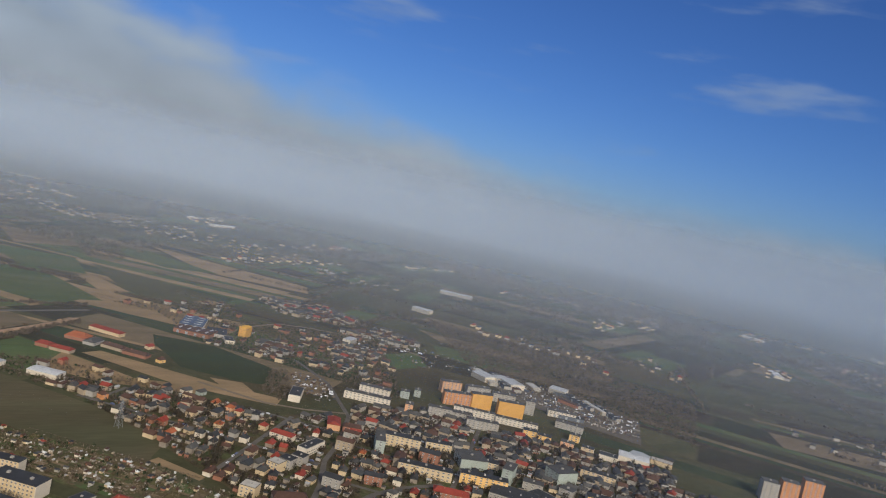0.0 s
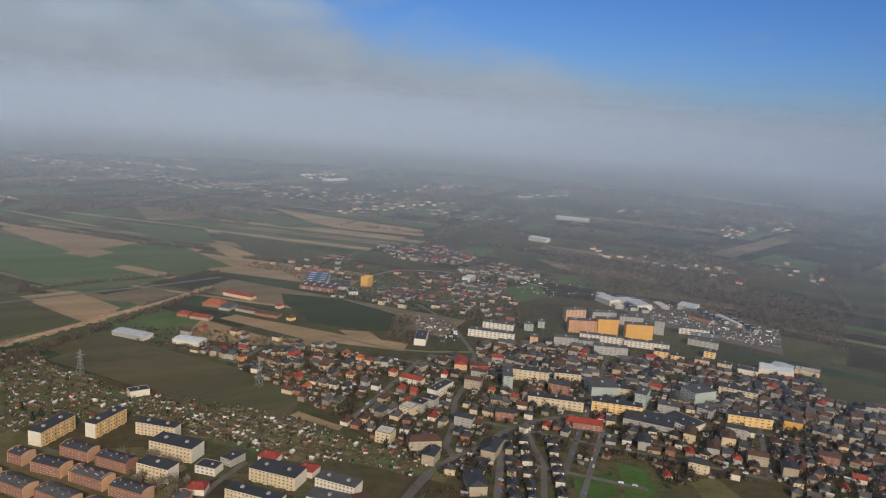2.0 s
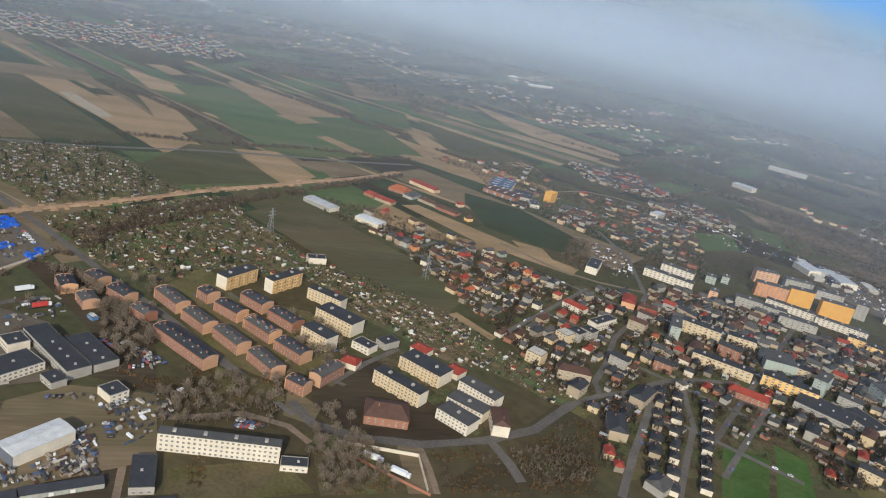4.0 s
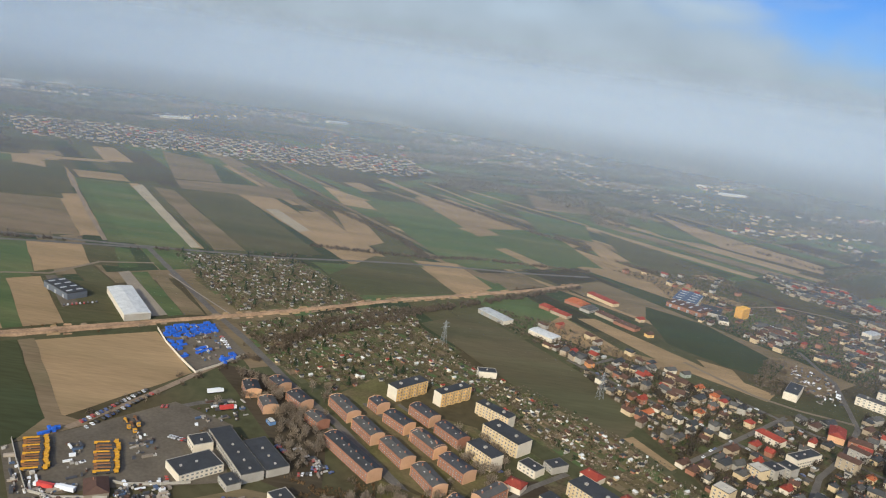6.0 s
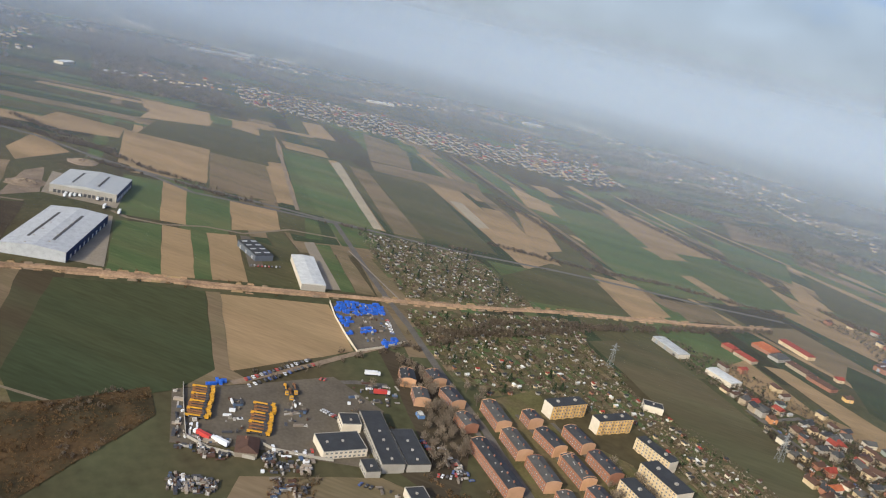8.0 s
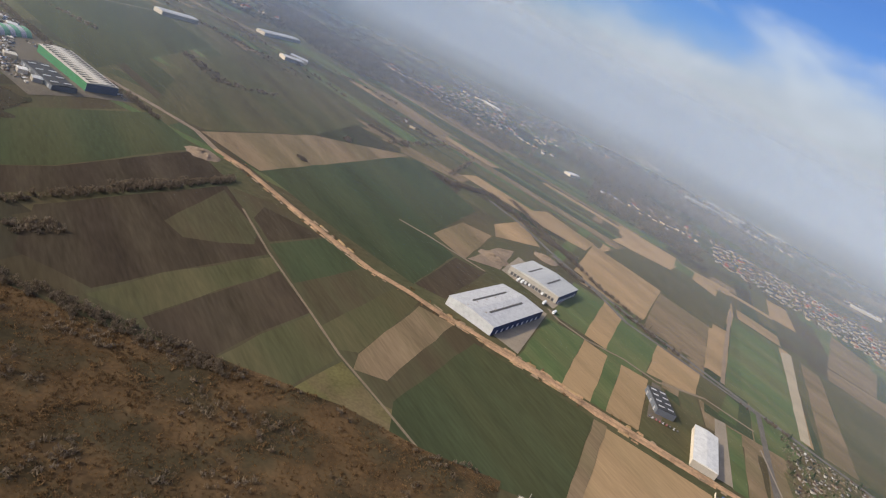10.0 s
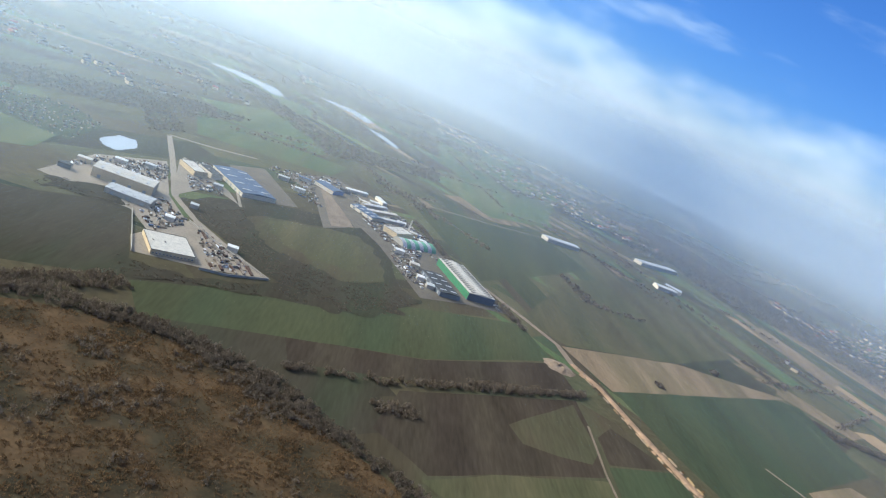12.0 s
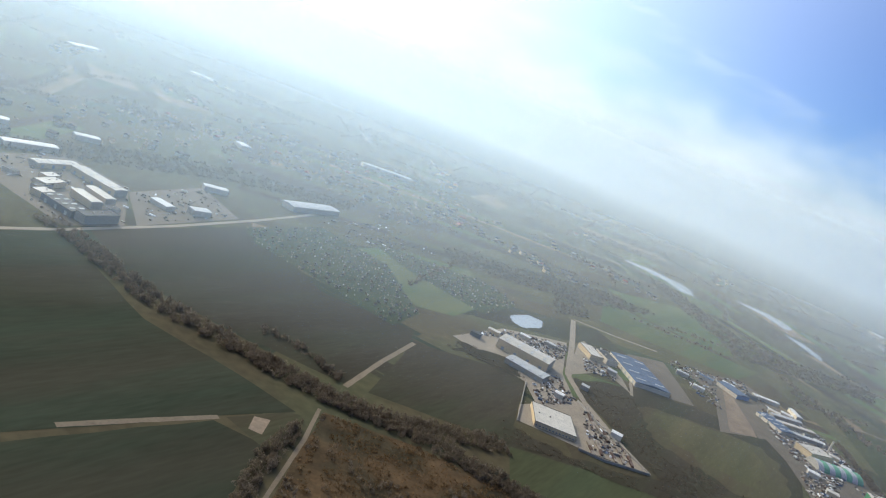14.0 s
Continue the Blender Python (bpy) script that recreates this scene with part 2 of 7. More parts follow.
for nm, c in dict(silver=(0.5, 0.5, 0.5), white=(0.75, 0.75, 0.75), black=(0.03, 0.03, 0.03), red=(0.4, 0.04, 0.03), blue=(0.05, 0.09, 0.25)).items():
    surface("car_" + nm, c, rough=0.3, vary=0.05, bump=0, spec=0.5)


def mist_material(name, share, sunward_gain):
    """Thin mist: lets most light through and scatters the rest; thins out upwards."""
    m = bpy.data.materials.new(name)
    m.use_nodes = True
    t = m.node_tree
    t.nodes.remove(t.nodes["Principled BSDF"])
    out = t.nodes["Material Output"]
    pos = t.nodes.new("ShaderNodeSeparateXYZ")
    t.links.new(t.nodes.new("ShaderNodeNewGeometry").outputs["Position"], pos.inputs[0])
    def step(lo, hi, v0, v1):
        n = t.nodes.new("ShaderNodeMapRange")
        n.interpolation_type = "SMOOTHSTEP"
        for i, v in enumerate((lo, hi, v0, v1)):
            n.inputs[i + 1].default_value = v
        t.links.new(pos.outputs[2], n.inputs[0])
        return n.outputs[0]

    fade = t.nodes.new("ShaderNodeMath")
    fade.operation = "MULTIPLY"
    t.links.new(step(0.0, 120.0, 0.0, share), fade.inputs[0])
    t.links.new(step(210.0, 430.0, 1.0, 0.0), fade.inputs[1])
    # the sun's glare in haze is put in as a thicker, bluer sunward side
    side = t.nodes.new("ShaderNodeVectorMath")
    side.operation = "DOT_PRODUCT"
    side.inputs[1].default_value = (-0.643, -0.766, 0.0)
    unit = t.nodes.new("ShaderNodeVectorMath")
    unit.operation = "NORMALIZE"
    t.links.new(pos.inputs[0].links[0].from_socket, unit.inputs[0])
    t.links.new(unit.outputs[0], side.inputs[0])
    sunward = t.nodes.new("ShaderNodeMapRange")
    sunward.interpolation_type = "SMOOTHSTEP"
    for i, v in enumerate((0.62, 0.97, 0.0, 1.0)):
        sunward.inputs[i + 1].default_value = v
    t.links.new(side.outputs["Value"], sunward.inputs[0])
    thick = t.nodes.new("ShaderNodeMath")
    thick.operation, thick.use_clamp = "MULTIPLY_ADD", True
    more = t.nodes.new("ShaderNodeMath")
    more.operation = "MULTIPLY"
    t.links.new(sunward.outputs[0], more.inputs[0])
    t.links.new(fade.outputs[0], more.inputs[1])
    t.links.new(more.outputs[0], thick.inputs[0])
    thick.inputs[1].default_value = sunward_gain
    t.links.new(fade.outputs[0], thick.inputs[2])
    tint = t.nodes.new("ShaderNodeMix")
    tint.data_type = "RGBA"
    tint.inputs[6].default_value, tint.inputs[7].default_value = (0.86, 0.96, 1.0, 1), (0.86, 0.96, 1.0, 1) if sunward_gain < 0.1 else (0.68, 0.85, 1.0, 1)
    t.links.new(sunward.outputs[0], tint.inputs[0])
    front, back, both, clearness, mix = (t.nodes.new("ShaderNode" + n) for n in ("BsdfDiffuse", "BsdfTranslucent", "MixShader", "BsdfTransparent", "MixShader"))
    t.links.new(tint.outputs[2], back.inputs[0])
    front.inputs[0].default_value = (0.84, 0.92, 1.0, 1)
    both.inputs[0].default_value = 0.72
    t.links.new(front.outputs[0], both.inputs[1])
    t.links.new(back.outputs[0], both.inputs[2])
    t.links.new(thick.outputs[0], mix.inputs[0])
    t.links.new(clearness.outputs[0], mix.inputs[1])
    t.links.new(both.outputs[0], mix.inputs[2])
    t.links.new(mix.outputs[0], out.inputs["Surface"])
    return m


# ---- mesh helpers ----
class Shape:
    """Collects boxes, prisms and loose faces into one mesh."""

    def __init__(self):
        self.v, self.f, self.m = [], [], []

    def face(self, pts, mi=0):
        n = len(self.v)
        self.v += [tuple(p) for p in pts]
        self.f.append(tuple(range(n, n + len(pts))))
        self.m.append(mi)

    def box(self, x0, y0, z0, x1, y1, z1, mi=0, turn=None):
        n = len(self.v)
        c = [(x, y, z) for z in (z0, z1) for x, y in ((x0, y0), (x1, y0), (x1, y1), (x0, y1))]
        if turn is not None:
            c = [tuple(turn @ Vector(p)) for p in c]
        self.v += c
        for q in ((3, 2, 1, 0), (4, 5, 6, 7), (0, 1, 5, 4), (1, 2, 6, 5), (2, 3, 7, 6), (3, 0, 4, 7)):
            self.f.append(tuple(n + i for i in q))
            self.m.append(mi)
        return self

    def gable(self, L, D, z0, rise, over=0.4, thick=0.3, mi=0, turn=None, hip=0.0):
        """A pitched roof with eaves; ridge along x."""
        a, b, r = L / 2 + over, D / 2 + over, L / 2 + over - hip * D / 2
        c = [(-a, -b, z0), (a, -b, z0), (a, b, z0), (-a, b, z0), (-a, -b, z0 + thick), (a, -b, z0 + thick), (a, b, z0 + thick), (-a, b, z0 + thick), (-r, 0, z0 + thick + rise), (r, 0, z0 + thick + rise)]
        if turn is not None:
            c = [tuple(turn @ Vector(p)) for p in c]
        n = len(self.v)
        self.v += c
        for q in ((3, 2, 1, 0), (0, 1, 5, 4), (1, 2, 6, 5), (2, 3, 7, 6), (3, 0, 4, 7), (4, 5, 9, 8), (6, 7, 8, 9), (5, 6, 9), (7, 4, 8)):
            self.f.append(tuple(n + i for i in q))
            self.m.append(mi)
        return self

    def cone(self, p0, p1, r0, r1, n=6, mi=0):
        p0, p1 = Vector(p0), Vector(p1)
        q = (p1 - p0).to_track_quat("Z", "Y")
        s = len(self.v)
        for p, r in ((p0, r0), (p1, r1)):
            self.v += [tuple(p + q @ Vector((r * math.cos(2 * math.pi * i / n), r * math.sin(2 * math.pi * i / n), 0))) for i in range(n)]
        for i in range(n):
            j = (i + 1) % n
            self.f.append((s + i, s + j, s + n + j, s + n + i))
            self.m.append(mi)
        self.f.append(tuple(s + n + i for i in range(n)))
        self.m.append(mi)
        return self

    def mesh(self, name, *mats):
        me = bpy.data.meshes.new(name)
        me.from_pydata(self.v, [], self.f)
        for k in mats:
            me.materials.append(MATS[k] if isinstance(k, str) else k)
        if len(mats) > 1:
            me.polygons.foreach_set("material_index", self.m)
        me.update()
        return me


def part(name, shape, material, parent, label=""):
    ob = new(name, shape.mesh(name, material) if isinstance(shape, Shape) else shape)
    ob.parent = parent
    return tagged(ob, label)


def thing(name, x, y, rot, label, category, group="", kind="", z=0.0):
    root = new(name)
    root.empty_display_size = 1.0
    root.matrix_basis = pose(x, y, z, 0, 0, rot)
    return tagged(root, label, category, group, kind)


rng = random.Random(7)
TAKEN = []   # circles of ground already built upon


def free(x, y, r):
    return all((x - a) ** 2 + (y - b) ** 2 > (r + c) ** 2 for a, b, c in TAKEN)


def take(x, y, L, D, rot):
    u = Vector((math.cos(radians(rot)), math.sin(radians(rot))))
    n = max(1, round(L / max(D, 4)))
    for i in range(n):
        s = ((i + 0.5) / n - 0.5) * L
        TAKEN.append((x + u.x * s, y + u.y * s, max(D, L / n) * 0.6))


def inside(x, y, poly):
    hit = False
    for (x0, y0), (x1, y1) in zip(poly, poly[1:] + poly[:1]):
        if (y0 > y) != (y1 > y) and x < (x1 - x0) * (y - y0) / (y1 - y0) + x0:
            hit = not hit
    return hit


def scatter(polys, step, jitter=0.45, turn=42.0):
    """Places on a turned, loosened grid inside the outlines."""
    out = []
    c, s = math.cos(radians(turn)), math.sin(radians(turn))
    for poly in polys:
        q = [(x * c + y * s, -x * s + y * c) for x, y in poly]
        x0, x1, y0, y1 = min(p[0] for p in q), max(p[0] for p in q), min(p[1] for p in q), max(p[1] for p in q)
        u = x0
        while u < x1:
            v = y0
            while v < y1:
                a, b = u + rng.uniform(-jitter, jitter) * step, v + rng.uniform(-jitter, jitter) * step
                x, y = a * c - b * s, a * s + b * c
                if inside(x, y, poly):
                    out.append((x, y))
                v += step
            u += step
    return out


def scatter_rows(polys, along_step, row_step, turn):
    """Plots in pairs of rows along streets."""
    out = []
    c, s = math.cos(radians(turn)), math.sin(radians(turn))
    for poly in polys:
        q = [(x * c + y * s, -x * s + y * c) for x, y in poly]
        x0, x1, y0, y1 = min(p[0] for p in q), max(p[0] for p in q), min(p[1] for p in q), max(p[1] for p in q)
        v, odd = y0, 0
        while v < y1:
            u = x0 + rng.uniform(0, along_step)
            while u < x1:
                a, b = u + rng.uniform(-2, 2), v + rng.uniform(-2.5, 2.5)
                x, y = a * c - b * s, a * s + b * c
                if inside(x, y, poly) and rng.random() < 0.86:
                    out.append((x, y))
                u += along_step * rng.uniform(0.9, 1.4)
            odd ^= 1
            v += row_step * (0.62 if odd else 1.38)
    return out


# ---- ground ----
LAYERS = []


def stack_level(xs, ys):
    """The first free height over whatever sheet already lies below, 5 mm a layer."""
    b = (min(xs), max(xs), min(ys), max(ys))
    z = max([0.08] + [q[4] + 0.005 for q in LAYERS if q[0] < b[1] and b[0] < q[1] and q[2] < b[3] and b[2] < q[3]])
    LAYERS.append((*b, z))
    return z


def top_at(x, y):
    """The height of the uppermost sheet round a place, on which vehicles and stacks stand."""
    return max([0.08] + [q[4] for q in LAYERS if q[0] < x < q[1] and q[2] < y < q[3]]) + 0.01


def sheet(name, pts, material, label, category, level=None):
    bm = bmesh.new()
    if level is None:
        level = stack_level([x for x, y in pts], [y for x, y in pts])
    f = bm.faces.new([bm.verts.new((x, y, level)) for x, y in pts])
    f.normal_update()
    if f.normal.z < 0:
        f.normal_flip()
    me = bpy.data.meshes.new(name)
    bm.to_mesh(me)
    bm.free()
    me.materials.append(MATS[material])
    return tagged(new(name, me), label, category, kind="structure")


FIELD_WORDS = dict(green=("field", "green winter crop in a long farm strip"), deepgreen=("field", "dark green winter crop in a wide field"), wintercrop=("field", "thin dark olive-green winter crop in a wide field"), darkcrop=("field", "very dark green winter crop in a wide field"), moss=("field", "bare mossy brown-green fallow field"), olive=("field", "olive meadow grass left from winter"), fallow=("field", "olive-brown fallow field below the power line"), dull=("field", "dull grey-brown fallow meadow"),
                   tan=("field", "dry tan stubble on bare farmland"), pale=("field", "pale dry strip of stubble"), brown=("field", "brown ploughed strip of farmland"), soil=("field", "dark bare ploughed soil"),
                   concrete=("paving", "pale concrete paving round the halls"), yard=("yard", "grey gravelled storage yard"), dirt=("dirt", "bare trodden dirt and sand"), grass=("lawn", "thin winter grass between buildings"), lawn=("field", "fresh green plot behind the row houses"),
                   water=("water", "pale still water that mirrors the sky"), scrub=("heath", "rust-brown dry scrubland"), gardens=("garden", "dark garden soil of the allotments"))


STRIPS = []   # farmed land and water kept clear of far copses and farms


WATERS = []


def field(m, pts, level=None, soft=False):
    cat, words = FIELD_WORDS[m]
    # an uneven, natural border
    out = []
    if m == "water":
        xs, ys = [q[0] for q in pts], [q[1] for q in pts]
        WATERS.append((min(xs) - 6, max(xs) + 6, min(ys) - 6, max(ys) + 6))
        STRIPS.append([(min(xs) - 50, min(ys) - 50), (max(xs) + 90, min(ys) - 50), (max(xs) + 90, max(ys) + 50), (min(xs) - 50, max(ys) + 50)])
        reach = min(7.0, (max(xs) - min(xs)) * 0.03)
        pts = [(a + (c - a) * k + rng.uniform(-reach, reach), b + (d - b) * k + rng.uniform(-reach, reach)) for (a, b), (c, d) in zip(pts, pts[1:] + pts[:1]) for k in (0.0, 0.35, 0.7)]
        for _ in range(2):
            pts = [q for (a, b), (c, d) in zip(pts, pts[1:] + pts[:1]) for q in ((a * 0.75 + c * 0.25, b * 0.75 + d * 0.25), (a * 0.25 + c * 0.75, b * 0.25 + d * 0.75))]
    if soft:
        # rough grass and brush run out unevenly
        pts = [(a + (c - a) * k + rng.uniform(-9, 9), b + (d - b) * k + rng.uniform(-9, 9)) for (a, b), (c, d) in zip(pts, pts[1:] + pts[:1]) for k in (0.0, 0.25, 0.5, 0.75)]
        for _ in range(2):
            pts = [q for (a, b), (c, d) in zip(pts, pts[1:] + pts[:1]) for q in ((a * 0.75 + c * 0.25, b * 0.75 + d * 0.25), (a * 0.25 + c * 0.75, b * 0.25 + d * 0.75))]
    for (x0, y0), (x1, y1) in zip(pts, pts[1:] + pts[:1]):
        n = max(1, int(math.hypot(x1 - x0, y1 - y0) // (12 if m == "water" else 25)))
        for i in range(n):
            k = i / n
            j = 1.6 if m == "water" else 0.0 if i == 0 or m in ("concrete", "yard") else 0.9
            out.append((x0 + (x1 - x0) * k + rng.uniform(-j, j), y0 + (y1 - y0) * k + rng.uniform(-j, j)))
    return sheet("water" if m == "water" else "paving" if m in ("concrete", "yard") else "field", out, m, words, cat, level)


def patchwork(area, angle, kinds=("green", "olive", "tan", "brown", "moss", "olive", "green", "brown", "tan", "deepgreen")):
    """Narrow strip fields of changing crops, laid side by side along one direction."""
    STRIPS.append(area)
    c, s = math.cos(radians(angle)), math.sin(radians(angle))
    q = [(x * c + y * s, -x * s + y * c) for x, y in area]
    v, v1 = min(p[1] for p in q), max(p[1] for p in q)
    while v < v1:
        w = rng.choice((12, 16, 22, 30, 44, 60))
        u, u1 = min(p[0] for p in q) + rng.uniform(-60, 60), max(p[0] for p in q)
        while u < u1:
            L = rng.uniform(220, 560)
            x, y = (u + L / 2) * c - (v + w / 2) * s, (u + L / 2) * s + (v + w / 2) * c
            if inside(x, y, area) and rng.random() < 0.85:
                box = [(a * c - b * s, a * s + b * c) for a, b in ((u, v), (u + L, v), (u + L, v + w - 1.5), (u, v + w - 1.5))]
                field(rng.choice(kinds), box)
            u += L + 2
        v += w


RAIL = []
ROAD_CELLS = set()   # ground kept clear for roads, in squares of two metres


def off_road(p):
    return (round(p[0] / 2), round(p[1] / 2)) not in ROAD_CELLS


def road(m, width, pts):
    fine = []
    for (x0, y0), (x1, y1) in zip(pts, pts[1:]):
        n = max(1, int(math.hypot(x1 - x0, y1 - y0) // 9))
        fine += [Vector((x0 + (x1 - x0) * i / n, y0 + (y1 - y0) * i / n)) for i in range(n)]
    fine.append(Vector(pts[-1]))
    s = Shape()
    bank = 1.2 if m == "ballast" else 0.0
    left, right = [], []
    for i, p in enumerate(fine):
        d = (fine[min(i + 1, len(fine) - 1)] - fine[max(i - 1, 0)]).normalized()
        n = Vector((-d.y, d.x)) * width / 2 * rng.uniform(0.9, 1.1)
        left.append(p + n)
        right.append(p - n)
    z = stack_level([p[0] for p in pts], [p[1] for p in pts])
    for i in range(len(fine) - 1):
        a, b, c, d = left[i], left[i + 1], right[i + 1], right[i]
        if bank:
            q = [p.lerp(o, 0.28) for p, o in ((a, d), (b, c), (c, b), (d, a))]
            s.face([(*d, z), (*c, z), (*q[2], z + bank), (*q[3], z + bank)])
            s.face([(*q[3], z + bank), (*q[2], z + bank), (*q[1], z + bank), (*q[0], z + bank)])
            s.face([(*q[0], z + bank), (*q[1], z + bank), (*b, z), (*a, z)])
        else:
            s.face([(*d, z), (*c, z), (*b, z), (*a, z)])
    if bank:
        RAIL.append(fine)
    for p in fine:
        TAKEN.append((p.x, p.y, width / 2))
    for a, b in zip(fine, fine[1:]):
        for k in range(int((b - a).length // 2) + 1):
            q = a.lerp(b, min(1.0, 2 * k / max((b - a).length, 0.1)))
            reach = int(width / 4 + 1.2)
            for i in range(-reach, reach + 1):
                for j in range(-reach, reach + 1):
                    ROAD_CELLS.add((round(q.x / 2) + i, round(q.y / 2) + j))
    words = dict(ballast="sandy railway embankment running across the fields", dirt="bare dirt road beside the fields", track="worn pale farm track", asphalt="grey asphalt road", concrete="pale concrete road")[m]
    return tagged(new("railway" if bank else "road", s.mesh("road", m)), words, "railway" if bank else "road", kind="structure")


def make_ground():
    s = Shape()
    n, R = 40, 7000.0
    for i in range(n):
        for j in range(n):
            x0, x1, y0, y1 = (-R + 2 * R * k / n for k in (i, i + 1, j, j + 1))
            s.face([(x0, y0, 0), (x1, y0, 0), (x1, y1, 0), (x0, y1, 0)])
    tagged(new("ground", s.mesh("ground", "ground")), "flat winter grassland reaching to the misty horizon", "ground", kind="structure")


make_ground()


def make_far_country():
    """The open land beyond: strip fields in blocks that each follow their own direction."""
    kinds = ("green", "olive", "deepgreen", "moss", "brown", "olive", "soil", "dull")
    s, size = Shape(), 520.0
    n = int(5600 // size)
    for i in range(-n, n + 1):
        for j in range(-n, n + 1):
            cx, cy = i * size + rng.uniform(-60, 60), j * size + rng.uniform(-60, 60)
            if not 900 < math.hypot(cx, cy) < 5600:
                continue
            a = radians(rng.choice((126, 137, 40, 20, 62)) + rng.uniform(-8, 8))
            level = 0.004 * (1 + i % 2 + 2 * (j % 2))
            c, d = math.cos(a), math.sin(a)
            v = -size * 0.5
            while v < size * 0.5:
                w = rng.choice((18, 26, 38, 55, 90))
                u = -size * 0.5
                while u < size * 0.5:
                    L = rng.uniform(140, 500)
                    mi = rng.choice((0, 0, 1, 1, 1, 2, 3, 3, 4, 5, 6, 7, 7))
                    if rng.random() < 0.8:
                        s.face([(cx + x * c - y * d, cy + x * d + y * c, level) for x, y in ((u, v), (min(u + L, size * 0.52), v), (min(u + L, size * 0.52), v + w - 2), (u, v + w - 2))], mi)
                    u += L + 3
                v += w
    tagged(new("far_fields", s.mesh("far_fields", *kinds)), "far strip fields of green crops and brown stubble", "fields", kind="stuff")


make_far_country()


def make_mist():
    # upright rings of thin sheets stand in for haze; the last value adds sunward glare
    for R, share, sunward_gain in ((560, 0.05, 2.2), (750, 0.09, 1.0), (1100, 0.16, 0.3), (1550, 0.23, 0.1), (2100, 0.31, 0.1), (2750, 0.43, 0.0), (3500, 0.66, 0.0), (4500, 0.95, 0.0)):
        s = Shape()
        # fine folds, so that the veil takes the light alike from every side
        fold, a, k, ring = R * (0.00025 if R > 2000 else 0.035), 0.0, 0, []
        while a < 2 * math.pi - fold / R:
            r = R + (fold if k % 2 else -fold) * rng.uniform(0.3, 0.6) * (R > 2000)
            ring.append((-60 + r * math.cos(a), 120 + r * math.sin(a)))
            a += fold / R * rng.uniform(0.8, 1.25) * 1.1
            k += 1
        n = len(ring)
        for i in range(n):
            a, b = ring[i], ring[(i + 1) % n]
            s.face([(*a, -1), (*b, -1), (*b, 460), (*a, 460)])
        tagged(new("mist", s.mesh("mist", mist_material("mist", share, sunward_gain))), "thin grey mist hanging over the far land", "mist", kind="stuff")


make_mist()


# patchwork of strip fields beyond
MUTED = ('olive', 'olive', 'wintercrop', 'brown', 'moss', 'olive', 'green', 'moss', 'fallow', 'wintercrop')
patchwork([(-1172, 1394), (-788, 1614), (-398, 1678), (-22, 1718), (167, 1695), (0, 1064), (-194, 986), (-384, 935), (-741, 887)], 126)
patchwork([(-22, 1718), (436, 1732), (648, 1510), (672, 1326), (300, 1122), (79, 1059), (-16, 1056)], 137)
patchwork([(-1708, 1150), (-1463, 1269), (-1151, 1447), (-899, 1478), (-888, 1254), (-800, 1024), (-995, 945), (-1073, 843)], 24)
patchwork([(-1217, 331), (-1265, 672), (-1093, 856), (-1175, 729), (-1024, 522), (-872, 357), (-913, 256)], 62, MUTED)
patchwork([(-1454, 37), (-1355, 201), (-897, 318), (-929, 510), (-1183, 817), (-1475, 855), (-1498, 570), (-1549, 328)], 17, MUTED)
patchwork([(-514, -304), (-517, -219), (-679, -249), (-655, -319), (-624, -399)], 15, ('dull', 'darkcrop', 'moss'))
patchwork([(-481, -510), (-727, -536), (-661, -360), (-710, -267), (-517, -207), (-475, -333)], 103, ('dull', 'darkcrop', 'dull'))

# fields north of the railway
field('green', [(-644, 1281), (-554, 1297), (-310, 959), (-420, 923)])
field('tan', [(-554, 1297), (-540, 1305), (-303, 953), (-315, 950)])
field('brown', [(-510, 1298), (-472, 1296), (-252, 972), (-291, 956)])
field('olive', [(-470, 1297), (-372, 1343), (-151, 1005), (-252, 972)])
field('pale', [(-295, 1249), (-278, 1264), (-195, 1138), (-210, 1122)])
field('tan', [(-242, 1271), (-208, 1282), (-64, 1044), (-98, 1023)])
field('olive', [(-202, 1296), (-100, 1253), (0, 1055), (-59, 1043)])
field('tan', [(-836, 1082), (-689, 1114), (-568, 920), (-695, 893)])
field('olive', [(-692, 1118), (-599, 1149), (-471, 938), (-568, 920)])
field('tan', [(-599, 1149), (-576, 1165), (-434, 945), (-464, 938)])
field('green', [(-651, 852), (-604, 872), (-502, 729), (-544, 709)])
field('tan', [(-604, 872), (-567, 875), (-475, 741), (-502, 729)])
field('green', [(-566, 872), (-505, 881), (-432, 768), (-475, 741)])
field('tan', [(-503, 878), (-441, 895), (-395, 822), (-434, 772)])
field('olive', [(-441, 895), (-403, 904), (-365, 829), (-395, 822)])
field('green', [(-403, 904), (-384, 904), (-344, 836), (-362, 825)])
field('green', [(-531, 690), (-491, 718), (-400, 594), (-440, 566)])
field('tan', [(-491, 718), (-461, 729), (-374, 611), (-399, 593)])
field('green', [(-461, 729), (-446, 738), (-361, 621), (-374, 611)])
field('tan', [(-446, 738), (-420, 759), (-334, 642), (-361, 621)])
field('olive', [(-418, 760), (-344, 765), (-288, 673), (-333, 642)])
field('concrete', [(-356, 808), (-348, 819), (-257, 699), (-270, 689)])
field('green', [(-343, 814), (-329, 825), (-243, 705), (-255, 696)])
field('brown', [(-328, 826), (-319, 837), (-223, 714), (-242, 705)])
field('tan', [(-340, 594), (-250, 653), (-189, 575), (-239, 491), (-251, 472)])
field('green', [(-159, 963), (-27, 1011), (41, 897), (-62, 825)])
field('tan', [(-25, 1012), (39, 1033), (87, 941), (43, 901)])
field('brown', [(79, 1035), (144, 1061), (172, 1010), (114, 965)])
